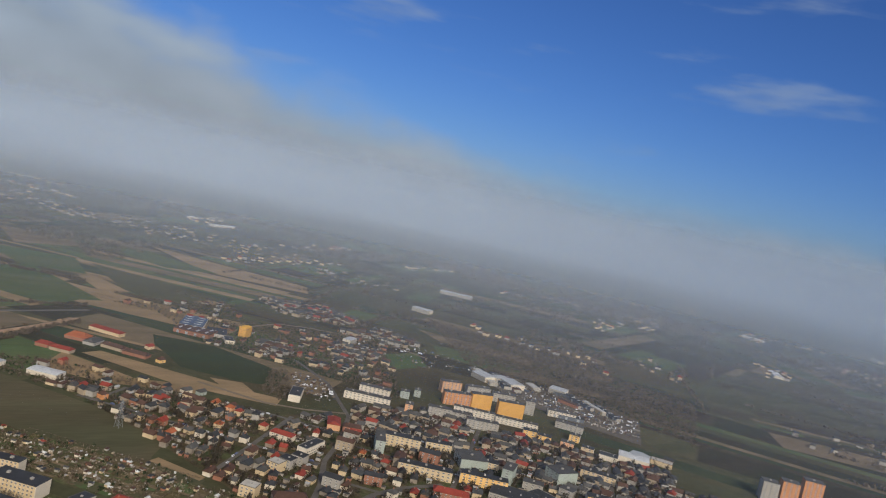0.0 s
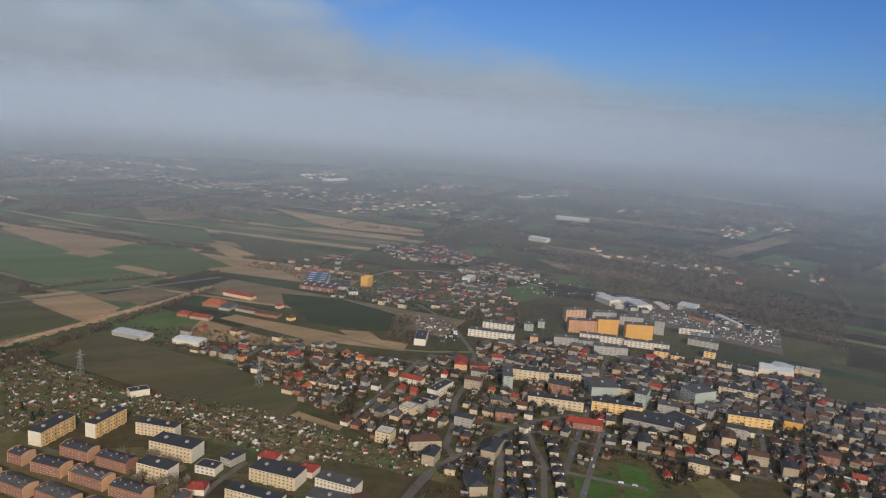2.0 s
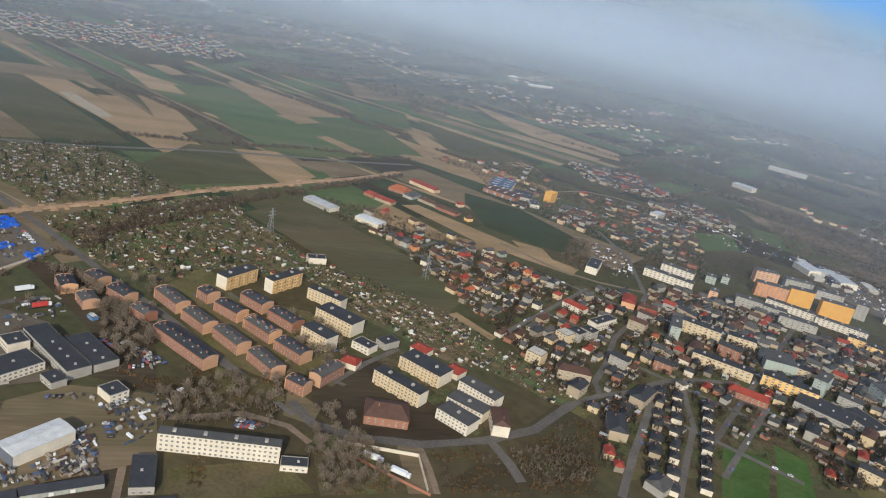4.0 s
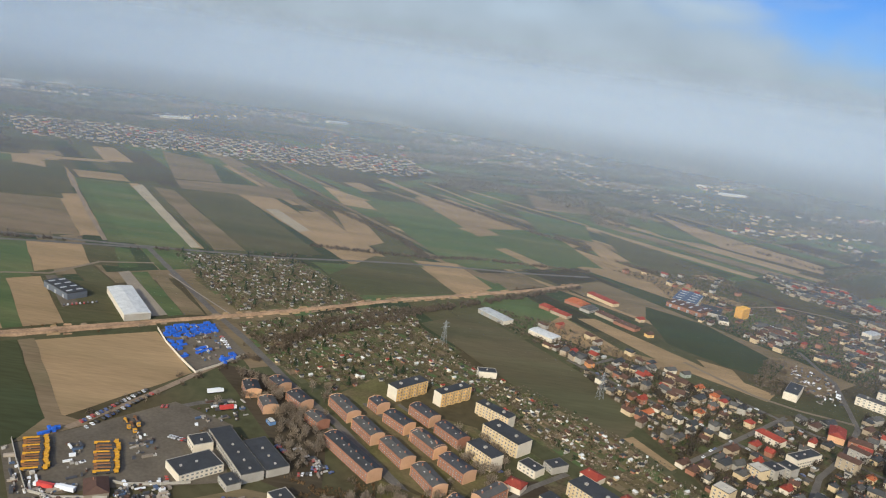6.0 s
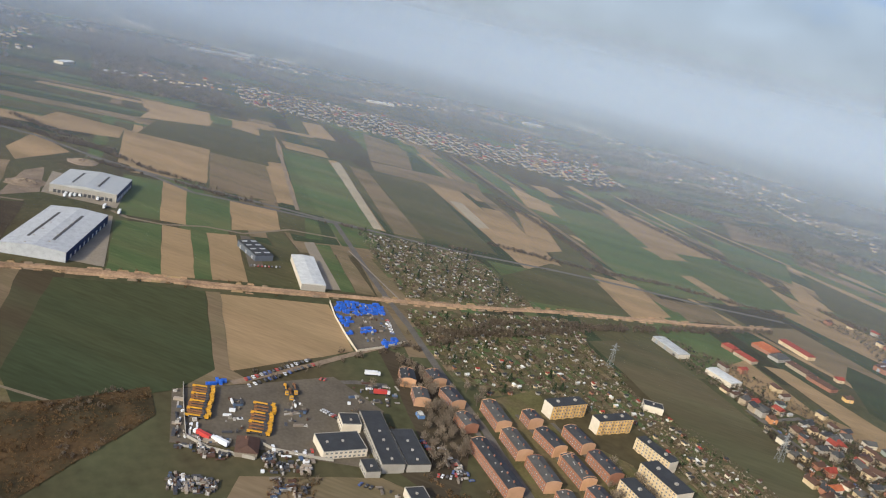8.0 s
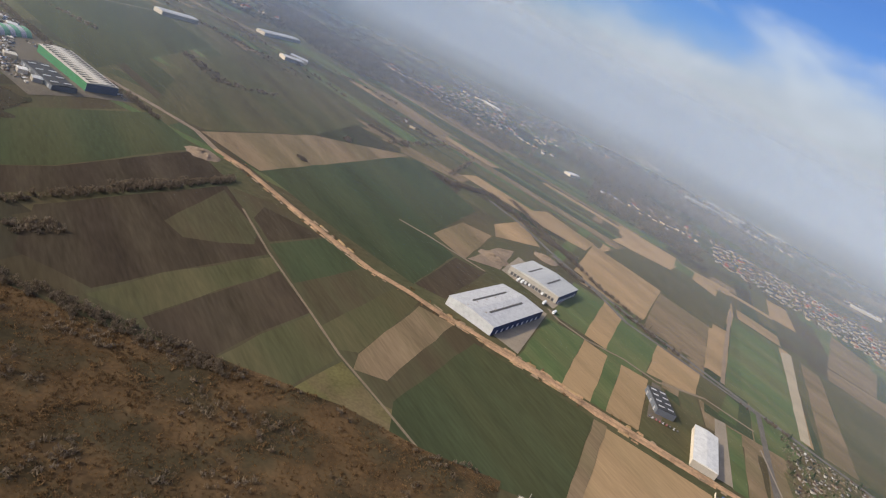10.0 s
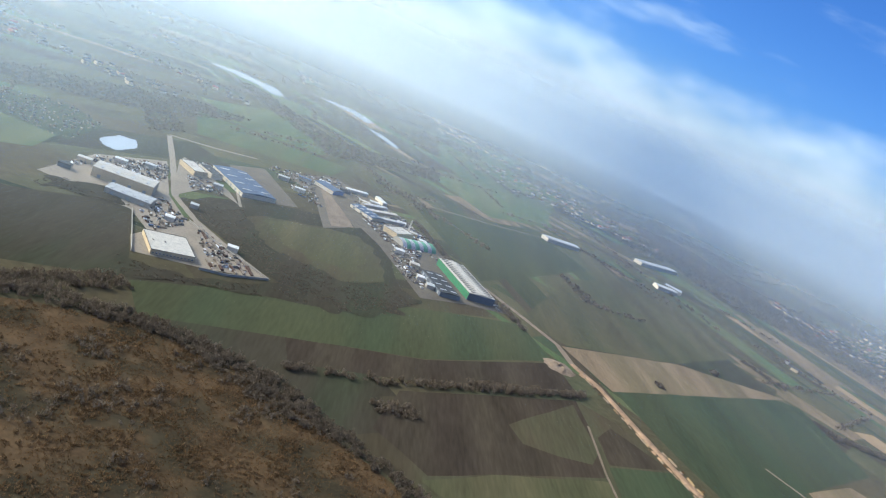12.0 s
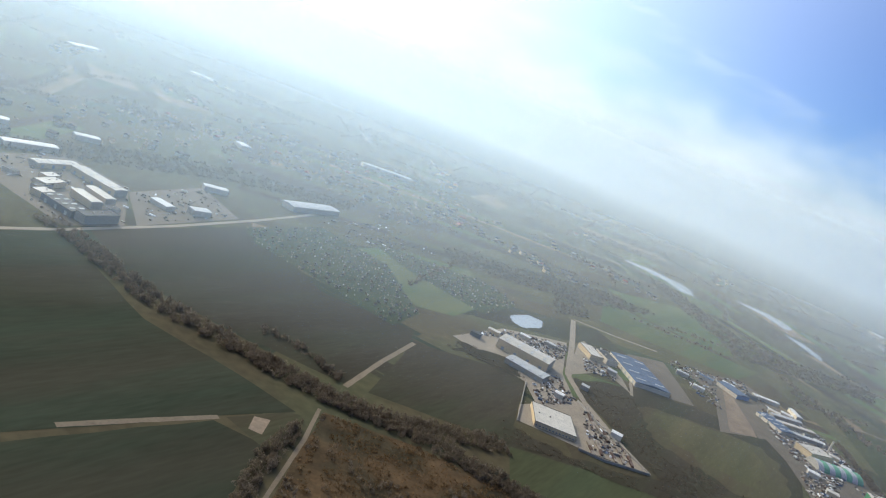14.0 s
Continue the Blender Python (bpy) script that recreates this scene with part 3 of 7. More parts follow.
field('green', [(-105, 1347), (-42, 1399), (88, 1288), (211, 1125), (79, 1053), (24, 1067)])
field('tan', [(-54, 1459), (19, 1458), (152, 1337), (88, 1279), (-10, 1368)])
field('green', [(90, 1285), (157, 1339), (271, 1183), (195, 1105)])
field('tan', [(107, 1198), (126, 1213), (198, 1122), (175, 1101)])
field('fallow', [(0, 782), (65, 846), (107, 791), (176, 695), (200, 625), (210, 600), (189, 570), (220, 520), (210, 510), (184, 555), (96, 646)])
field('tan', [(-681, 1347), (-595, 1364), (-556, 1309), (-639, 1290)])
field('brown', [(-648, 1695), (-522, 1652), (-424, 1424), (-509, 1400)])
field('green', [(-977, 1375), (-772, 1418), (-702, 1350), (-598, 1165), (-780, 1100)])
field('tan', [(-1019, 1358), (-890, 1416), (-835, 1335), (-953, 1285)])
field('tan', [(-835, 1414), (-776, 1431), (-737, 1361), (-791, 1345)])
field('tan', [(-776, 1620), (-735, 1642), (-629, 1499), (-677, 1472)])
field('green', [(-568, 1708), (-518, 1703), (-473, 1623), (-515, 1612)])
field('brown', [(-504, 1389), (-299, 1466), (-255, 1359), (-466, 1316)])
field('tan', [(-246, 1545), (-120, 1449), (-118, 1376), (-176, 1382)])
field('brown', [(-139, 1625), (-15, 1523), (72, 1422), (30, 1426)])
field('tan', [(7, 1552), (35, 1574), (269, 1312), (244, 1280)])
field('green', [(172, 1597), (317, 1525), (305, 1368), (200, 1420)])
field('tan', [(287, 1357), (319, 1354), (349, 1250), (301, 1213)])
field('brown', [(221, 1855), (361, 1770), (356, 1672), (224, 1637)])
field('olive', [(339, 1487), (444, 1364), (509, 1243), (383, 1186), (342, 1265)])
field('tan', [(543, 1816), (655, 1646), (798, 1457), (760, 1379), (580, 1517)])
field('green', [(403, 1707), (507, 1733), (605, 1507), (490, 1524)])
field('deepgreen', [(310, 980), (381, 932), (429, 823), (395, 762), (347, 785), (296, 924)])
field('tan', [(142, 825), (176, 882), (234, 786), (309, 758), (294, 731), (192, 773)])
field('tan', [(186, 565), (196, 571), (222, 526), (215, 520)])

# fields west
field('moss', [(-525, -85), (-607, 48), (-554, 59), (-550, 113), (-481, 199), (-403, 250), (-377, 267), (-411, 213), (-480, 110), (-536, -11)])
field('dull', [(-484, -197), (-516, -127), (-556, -58), (-638, 28), (-655, 76), (-602, 130), (-536, 178), (-477, 109), (-496, 54), (-524, 6), (-538, -51), (-512, -125)])
field('deepgreen', [(-788, 414), (-905, 563), (-1030, 751), (-1040, 804), (-850, 804), (-708, 624), (-653, 626), (-559, 507), (-674, 452)])
field('brown', [(-714, 632), (-783, 730), (-756, 769), (-650, 641)])
field('tan', [(-810, 814), (-858, 914), (-758, 873), (-757, 777)])
field('soil', [(-560, 510), (-650, 627), (-622, 656), (-536, 536)])
field('dull', [(-865, 363), (-824, 439), (-975, 630), (-1043, 776), (-1175, 729), (-1024, 522)])
field('tan', [(-761, 992), (-805, 1076), (-693, 1115), (-569, 924), (-653, 867)])
field('olive', [(-811, 1083), (-888, 1254), (-735, 1416), (-584, 1162), (-690, 1112)])
field('tan', [(-582, 1114), (-565, 1152), (-450, 970), (-460, 930)])
field('brown', [(-678, 1096), (-584, 1117), (-463, 935), (-548, 898)])
field('tan', [(-895, 1199), (-949, 1306), (-835, 1347), (-807, 1289)])
field('tan', [(-937, 1009), (-958, 1065), (-839, 1088), (-794, 1018), (-866, 967)])
field('tan', [(-790, 1339), (-800, 1386), (-752, 1384), (-720, 1331)])
field('green', [(-612, 1247), (-556, 1274), (-324, 974), (-328, 929), (-407, 948)])
field('pale', [(-537, 1274), (-532, 1303), (-310, 957), (-320, 949)])
field('wintercrop', [(-596, -85), (-677, 13), (-796, 159), (-895, 308), (-809, 340), (-671, 179), (-601, 49), (-543, -58)])
field('soil', [(-601, 49), (-669, 179), (-801, 338), (-734, 355), (-639, 219), (-558, 59)])
field('brown', [(-874, 363), (-1004, 574), (-1059, 796), (-785, 411)])
field('olive', [(-919, 312), (-1261, 455), (-1618, 765), (-1177, 750), (-1004, 574), (-884, 373)])
field('brown', [(-1515, 946), (-1588, 1016), (-1353, 1084), (-1268, 1005)])
field('wintercrop', [(-1329, 156), (-1413, 255), (-1596, 432), (-1408, 526), (-1184, 378), (-1018, 264), (-1171, 209)])
field('green', [(-1966, 343), (-2140, 494), (-1730, 511), (-1531, 324), (-1751, 174)])
field('dull', [(-531, -192), (-682, -247), (-769, -150), (-599, -88)])
field('darkcrop', [(-618, -393), (-646, -321), (-684, -249), (-611, -232), (-570, -352)])
field('soil', [(-564, -347), (-606, -232), (-535, -218), (-491, -285)])
field('darkcrop', [(-868, -487), (-969, -478), (-924, -311), (-878, -276), (-783, -309), (-834, -457)])
field('green', [(-1372, -265), (-1418, 19), (-1295, 1), (-1193, -211)])
field('green', [(-1523, -286), (-1701, -190), (-1645, 22), (-1418, -46), (-1387, -225)])
field('green', [(-2660, 224), (-3192, 508), (-2362, 643), (-1656, 472), (-2003, 222)])
field('darkcrop', [(-357, -502), (-449, -504), (-419, -338), (-438, -243), (-443, -192), (-385, -208), (-230, -241)])
field('darkcrop', [(-227, -234), (-377, -205), (-390, -170), (-330, -138), (-179, -168)])
field('dull', [(-481, -510), (-727, -536), (-661, -360), (-710, -267), (-663, -241), (-520, -210), (-475, -333), (-455, -406)])
field('moss', [(-388, -205), (-437, -194), (-444, -187), (-387, -172)])
field('green', [(-844, -480), (-922, -480), (-926, -296), (-825, -283), (-785, -313), (-800, -414)])
field('dull', [(-845, -131), (-917, -91), (-1020, 14), (-1044, 91), (-852, 150), (-819, 175), (-690, 78), (-716, 13), (-778, -61)], soft=True)
field('moss', [(-872, -66), (-941, -6), (-995, 80), (-928, 116), (-847, 119), (-790, 84), (-798, 33), (-808, -15)], soft=True)

field('moss', [(-560, 137), (-714, 348), (-692, 396), (-455, 532), (-314, 367), (-372, 289), (-462, 174)])
field('soil', [(-584, 154), (-714, 348), (-633, 351), (-568, 344), (-504, 230), (-471, 179), (-508, 135)])
field('moss', [(-599, 257), (-701, 342), (-612, 349), (-584, 336), (-575, 300), (-573, 267)])
field('olive', [(-462, 174), (-506, 234), (-564, 346), (-541, 346), (-443, 207), (-448, 196)])
field('soil', [(-441, 207), (-539, 345), (-475, 350), (-438, 292), (-401, 244), (-420, 211)])
field('olive', [(-399, 244), (-435, 291), (-471, 348), (-412, 348), (-372, 289), (-385, 259)])
field('soil', [(-644, 356), (-678, 379), (-633, 432), (-596, 356)])
field('deepgreen', [(-591, 354), (-630, 433), (-572, 447), (-521, 352)])
field('moss', [(-518, 351), (-570, 448), (-545, 474), (-457, 350)])
field('olive', [(-454, 349), (-542, 473), (-521, 491), (-464, 425), (-422, 371), (-424, 353)])
field('brown', [(-420, 370), (-513, 487), (-485, 513), (-387, 380), (-399, 355)])
field('moss', [(-386, 380), (-484, 514), (-463, 530), (-353, 378), (-369, 361)])
field('pale', [(-364, 396), (-452, 519), (-450, 524), (-358, 396)])
field('grass', [(-369, 288), (-408, 349), (-359, 357), (-347, 375), (-315, 367), (-331, 325)])
field('wintercrop', [(-456, 520), (-349, 591), (-259, 469), (-262, 428), (-320, 344), (-362, 372)])
field('brown', [(-349, 591), (-339, 600), (-251, 477), (-226, 470), (-262, 432), (-259, 469)])
field('olive', [(-895, -35), (-950, 10), (-975, 70), (-900, 100), (-840, 90), (-825, 40), (-835, 0)], soft=True)

# fields beside the town
field('grass', [(-68, 566), (-30, 621), (13, 534), (55, 457), (38, 424), (-9, 457)])
field('soil', [(-181, 605), (-118, 590), (-61, 512), (-48, 410), (-99, 431), (-78, 454), (-129, 529)])
field('grass', [(22, 557), (59, 547), (77, 478), (58, 435), (40, 504)])
field('soil', [(55, 465), (106, 477), (164, 391), (144, 368), (82, 371), (52, 400)])
field('gardens', [(54, 546), (94, 527), (148, 468), (194, 407), (161, 377), (99, 483)])
field('soil', [(-112, 328), (-43, 366), (-36, 302), (-152, 252), (-158, 301)])
field('deepgreen', [(298, 920), (333, 907), (371, 842), (436, 814), (397, 760), (338, 797), (300, 833)])
field('tan', [(197, 881), (221, 891), (326, 766), (383, 716), (365, 693), (272, 769)])
field('green', [(101, 916), (139, 900), (134, 845), (106, 838)])
field('tan', [(323, 793), (358, 774), (358, 739), (328, 735)])
field('green', [(819, 993), (879, 972), (910, 842), (838, 850), (790, 939)])
field('brown', [(873, 1118), (1020, 925), (961, 880), (862, 1032)])
field('green', [(669, 927), (745, 941), (709, 862), (621, 839)])
field('tan', [(-350, 2150), (-222, 2072), (-121, 1872), (-249, 1855)])
field('green', [(-144, 1450), (-49, 1513), (74, 1343), (-62, 1253)])
field('tan', [(-51, 1572), (25, 1606), (176, 1412), (80, 1272)])
field('green', [(100, 1347), (221, 1419), (286, 1166), (210, 1159)])
field('tan', [(-193, 1333), (-143, 1314), (-75, 1129), (-109, 1072)])
field('olive', [(-80, 1043), (-27, 1048), (42, 912), (-98, 841), (-149, 856)])
field('tan', [(-23, 1049), (41, 1065), (91, 960), (57, 913)])
field('lawn', [(362, 380), (390, 360), (352, 310), (312, 306)])
field('lawn', [(409, 381), (424, 360), (392, 308), (358, 306)])
field('grass', [(454, 359), (476, 345), (454, 272), (421, 284)])
field('grass', [(278, 367), (292, 366), (279, 339), (258, 334)])
field('brown', [(37, 428), (58, 403), (50, 383), (32, 393)])
field('brown', [(-72, 387), (-50, 379), (-52, 343), (-63, 341)])
field('gardens', [(49, 370), (85, 380), (96, 318), (51, 315)])
field('brown', [(104, 364), (121, 365), (120, 318), (103, 318)])
field('moss', [(124, 325), (155, 348), (198, 348), (217, 317)])
field('moss', [(205, 394), (243, 426), (259, 396), (225, 316), (209, 336)])
road('dirt', 5, [(-53, 405), (-36, 385), (7, 393), (35, 381), (48, 364)])
road('dirt', 4, [(119, 364), (121, 341), (121, 318)])
road('dirt', 4, [(-61, 371), (-57, 342), (-56, 310)])
road('track', 3, [(-7, 446), (-4, 414)])
road('asphalt', 5, [(-142, 276), (-91, 296), (-48, 311), (-25, 305)])
road('asphalt', 6, [(-193, 500), (-165, 524), (-142, 536)])
road('asphalt', 5, [(-98, 548), (-65, 520), (-32, 482), (-3, 447), (18, 421), (39, 394)])
road('asphalt', 4, [(-38, 563), (-3, 525), (27, 489), (54, 453), (77, 433)])
road('asphalt', 4, [(-9, 570), (28, 531), (58, 504)])
road('asphalt', 5, [(65, 432), (97, 467), (127, 493)])

# roads, tracks and railway
road('ballast', 10, [(-458, 536), (-391, 587), (-329, 629), (-263, 675), (-205, 716), (-165, 744), (-102, 794), (-26, 857), (46, 906), (152, 982), (224, 1042)])
road('ballast', 10, [(-262, 671), (-310, 636), (-356, 602), (-412, 578), (-459, 544), (-506, 508), (-540, 489), (-573, 462), (-632, 439), (-704, 415), (-779, 392), (-820, 367)])
road('dirt', 9, [(-820, 367), (-872, 357), (-927, 317), (-991, 266)])
road('track', 5, [(-335, 861), (-391, 836), (-417, 772), (-458, 755), (-492, 719), (-528, 706), (-554, 711)])
road('track', 5, [(-626, 659), (-665, 635), (-701, 615), (-735, 588)])
road('asphalt', 8, [(-735, 879), (-543, 898), (-379, 924), (-203, 961), (-75, 1011), (1, 1034), (162, 1070), (251, 1098)])
road('asphalt', 8, [(-366, 920), (-469, 891), (-552, 864), (-623, 880), (-690, 886), (-743, 887), (-844, 901), (-926, 891)])
road('asphalt', 7, [(-371, 928), (-294, 825), (-212, 718), (-167, 664), (-106, 582), (-59, 526), (-19, 471), (7, 436)])
road('dirt', 6, [(-664, 1303), (-516, 1066), (-426, 927)])
road('asphalt', 8, [(38, 410), (51, 384), (82, 371), (121, 366), (168, 373), (209, 388), (253, 424)])
road('asphalt', 7, [(171, 371), (177, 348), (179, 330)])
road('concrete', 2, [(-305, 828), (-198, 723)])
road('asphalt', 6, [(244, 317), (276, 363), (322, 424), (356, 467)])
road('asphalt', 5, [(287, 317), (315, 356), (348, 400), (362, 435), (380, 472)])
road('asphalt', 6, [(440, 472), (393, 474), (356, 467), (319, 448), (285, 439), (253, 424)])
road('asphalt', 5.5, [(285, 439), (289, 460), (316, 494), (347, 543), (389, 586), (440, 655), (478, 777), (480, 873)])
road('dirt', 6, [(-239, 460), (-205, 527), (-186, 571), (-158, 632)])
road('track', 2.6, [(-662, 350), (-576, 347), (-476, 350), (-418, 351), (-363, 359), (-315, 365)])
road('track', 5, [(-517, -206), (-597, -227), (-679, -245)])
road('track', 3, [(-466, -189), (-422, -164), (-358, -133), (-279, -93)])
road('track', 3, [(-465, -179), (-396, -131), (-349, -87), (-319, -54)])
road('concrete', 8, [(-1108, -227), (-987, -181), (-851, -132), (-798, -92), (-749, -41), (-711, 9)])
road('concrete', 5, [(-1115, -229), (-1147, -169), (-1191, -111)])
road('concrete', 4, [(-1070, -122), (-908, -68)])
road('concrete', 6, [(-359, -506), (-452, -508), (-594, -528), (-748, -559), (-936, -605)])
road('track', 5, [(-286, -233), (-332, -221), (-383, -207)])
road('track', 4, [(-1370, 165), (-1458, 318), (-1552, 453)])
road('dirt', 6, [(464, 1046), (551, 1086), (605, 1069), (714, 995), (743, 907)])
road('track', 5, [(303, 777), (356, 704), (394, 681), (442, 665)])

# yards
field('yard', [(-250, 658), (-203, 692), (-152, 623), (-188, 576)])
field('yard', [(-266, 426), (-228, 466), (-183, 520), (-130, 496), (-113, 420), (-148, 407), (-184, 396), (-228, 371)])
field('concrete', [(-476, 559), (-560, 678), (-540, 697), (-445, 570)])
field('concrete', [(-641, 699), (-698, 777), (-602, 799), (-556, 722)])
field('dirt', [(-654, 649), (-715, 749), (-715, 781), (-641, 697)])
field('yard', [(-417, 763), (-407, 768), (-346, 695), (-355, 680)])
field('concrete', [(-760, -245), (-885, -240), (-974, -184), (-845, -137), (-778, -93), (-714, -113), (-754, -146)])
field('concrete', [(-689, -121), (-786, -95), (-798, -86), (-710, 10), (-675, -51), (-653, -106)])
field('concrete', [(-849, -134), (-943, -114), (-913, -71), (-955, -96), (-1028, -178), (-1005, -178)])
field('yard', [(-1084, -129), (-1147, -89), (-1009, -11), (-966, -51), (-947, -79)])
field('yard', [(-1194, -23), (-1195, 3), (-1008, 60), (-963, 32)])
field('yard', [(-1169, -66), (-1290, 7), (-1205, 132), (-1064, 222), (-914, 296), (-885, 233), (-840, 171), (-993, 107), (-1056, 65)])
field('dirt', [(-1174, -3), (-1204, 7), (-1023, 69), (-987, 40)])
field('yard', [(-1192, 3), (-1201, 15), (-1042, 80), (-1022, 71)])
field('yard', [(-447, -702), (-593, -741), (-610, -635), (-525, -520), (-457, -518)])
field('yard', [(-603, -625), (-751, -669), (-720, -561), (-543, -524)])
field('dirt', [(-408, -199), (-416, -191), (-397, -180), (-393, -189)])
field('yard', [(793, 854), (840, 788), (913, 747), (936, 610), (831, 526), (782, 626), (761, 717)])
field('brown', [(-175, 366), (-100, 416), (-48, 410), (-40, 344), (-157, 295)])
field('grass', [(-33, 337), (29, 348), (48, 318), (-33, 303)])
field('grass', [(13, 534), (58, 518), (69, 430), (39, 469)])
field('grass', [(-13, 449), (30, 429), (34, 409), (-14, 399)])

field('water', [(-953, -265), (-1000, -262), (-1013, -240), (-980, -226), (-936, -233), (-931, -250)])
field('water', [(-2025, -436), (-2068, -431), (-2102, -355), (-2085, -262), (-1985, -218), (-1950, -240), (-2010, -300), (-2018, -360)])
field('water', [(-2292, -166), (-2338, -118), (-2338, -48), (-2260, 10), (-2170, -10), (-2250, -60)])
field('water', [(-2080, 2), (-2076, 45), (-1990, 98), (-1920, 100), (-1990, 52)])

# ---- buildings ----
PANES = {}


def pane(w, h, mat_name="window_glass", deep=0.12):
    """One shared mesh for each size of window: a glass pane set in a thin white frame, facing -y."""
    key = (round(w, 1), round(h, 1), mat_name)
    if key not in PANES:
        s = Shape().box(-w / 2, -deep, 0, w / 2, 0.02, h, 0)
        s.box(-w / 2 - 0.1, -deep * 0.6, -0.1, w / 2 + 0.1, 0.01, 0, 1)
        s.box(-w / 2 - 0.1, -deep * 0.6, h, w / 2 + 0.1, 0.01, h + 0.1, 1)
        PANES[key] = s.mesh("window", mat_name, "frame_white")
    return PANES[key]


def put_windows(wall, L, D, z0, storeys, pitch_z, step, w, h, sides):
    """Windows in rows in the long walls of a building."""
    me = pane(w, h)
    n = max(1, int((L - 1.6) // step))
    for side in sides:
        for k in range(storeys):
            for i in range(n):
                ob = new("window", me)
                ob.parent = wall
                x = ((i + 0.5) / n - 0.5) * (L - 1.6)
                ob.matrix_basis = pose(x * -side, side * D / 2, z0 + k * pitch_z, 0, 0, 0 if side < 0 else 180)


def facing_sides(x, y, rot):
    """The long side that looks at the flight line, and the far one for buildings close to it."""
    ny = Vector((-math.sin(radians(rot)), math.cos(radians(rot))))
    near = -1 if ny.dot(Vector((x, y))) > 0 else 1
    return (near,)


def apartment_block(x, y, L, D, h, rot, colour):
    h = max(h, 8.5)
    take(x, y, L, D, rot)
    # sage blocks carry the shade of block ends in their wall colour
    words = dict(white="white-painted", cream="cream-plastered", yellow="yellow and white", amber="bright amber-yellow", orange="orange-striped", salmon="salmon-coloured", sage="shade-toned grey-green", grey="grey concrete")[colour]
    storeys = max(3, round(h / 2.9))
    root = thing("apartment_block", x, y, rot, f"{words} apartment block of {storeys} storeys with a flat roof", "building", "apartment blocks")
    body = Shape().box(-L / 2, -D / 2, 0, L / 2, D / 2, h)
    wall = part("wall", body, "wall_" + colour, root)
    roof = Shape().box(-L / 2 - 0.25, -D / 2 - 0.25, h, L / 2 + 0.25, D / 2 + 0.25, h + 0.35)
    roof = part("roof", roof, "roof_slate" if colour in ("yellow", "cream") else "roof_grey", root, "dark felted flat roof")
    for i in range(max(1, int(L // 16))):
        vx = ((i + 0.5) / max(1, int(L // 16)) - 0.5) * L
        part("roof_hatch", Shape().box(vx - 1, -1.2, h + 0.35, vx + 1, 1.2, h + 1.7), "wall_grey", roof)
    if colour in ("yellow", "cream"):
        for sx in (-1, 1):
            part("gable_wall", Shape().box(sx * (L / 2 + 0.12) - 0.12, -D / 2 - 0.02, 0.02, sx * (L / 2 + 0.12) + 0.12, D / 2 + 0.02, h - 0.05), "wall_white", root, "plain white gable wall")
    ph = h / storeys
    near = math.hypot(x, y) < 640
    side = facing_sides(x, y, rot)
    if colour != "amber":
        put_windows(wall, L, D, ph * 0.3, storeys, ph, 3.1 if near else 5.2, 1.4 if near else 2.3, 1.3, side)
    if colour in ("yellow", "cream", "orange") and near:
        cols = max(2, int(L // 9))
        sd = side[0]
        for c in range(cols):
            cx = ((c + 0.5) / cols - 0.5) * L
            for k in range(storeys):
                b = Shape().box(cx - 1.6, min(sd * D / 2, sd * (D / 2 + 1.1)), k * ph + 0.05, cx + 1.6, max(sd * D / 2, sd * (D / 2 + 1.1)), k * ph + 1.0)
                part("balcony", b, "balcony" if colour == "yellow" else "wall_cream", wall)
    return root


def gable_end(x, D, h):
    """A gable wall whose top rises above the roof in a low arch."""
    s, n = Shape(), 8
    top = [(-D / 2 - 0.3 + (D + 0.6) * k / n, h + 0.3 + 1.55 * math.sin(math.pi * k / n) ** 0.8) for k in range(n + 1)]
    ring = [(-D / 2 - 0.3, 0.0), *top, (D / 2 + 0.3, 0.0)]
    for sx in (-0.22, 0.22):
        s.face([(x + sx, y, z) for y, z in (ring if sx < 0 else ring[::-1])])
    for (ya, za), (yb, zb) in zip(ring, ring[1:]):
        s.face([(x - 0.22, ya, za), (x + 0.22, ya, za), (x + 0.22, yb, zb), (x - 0.22, yb, zb)])
    return s


def brick_house(x, y, L, D, h, rot):
    take(x, y, L, D, rot)
    D = min(D, 12)
    root = thing("brick_house", x, y, rot, "red brick terrace of flats with a low dark felt roof", "building", "brick terraces")
    wall = part("wall", Shape().box(-L / 2, -D / 2, 0, L / 2, D / 2, h), "wall_brick", root)
    roof = part("roof", Shape().gable(L, D, h, 1.5, 0.35, 0.25), rng.choice(("roof_slate", "roof_black", "roof_grey", "roof_grey")), root, "felted low roof with patches")
    for i in range(max(2, int(L // 9))):
        cx = ((i + 0.5) / max(2, int(L // 9)) - 0.5) * L
        part("chimney", Shape().box(cx - 0.5, -0.4, h + 0.8, cx + 0.5, 0.4, h + 3.0), "wall_brick", roof)
        part("roof_hatch", Shape().box(cx + 2.2, D * 0.18, h + 0.9, cx + 3.1, D * 0.18 + 0.9, h + 1.6), "junk_pale", roof)
    put_windows(wall, L, D, 1.0, max(2, round(h / 3.6)), 3.4, 2.9, 1.1, 1.6, facing_sides(x, y, rot))
    for sx in (-1, 1):
        part("gable_wall", gable_end(sx * (L / 2 + 0.2), D, h), rng.choice(("wall_peach", "wall_peach", "wall_salmon", "wall_brick")), root, "plain painted gable wall")
    return root


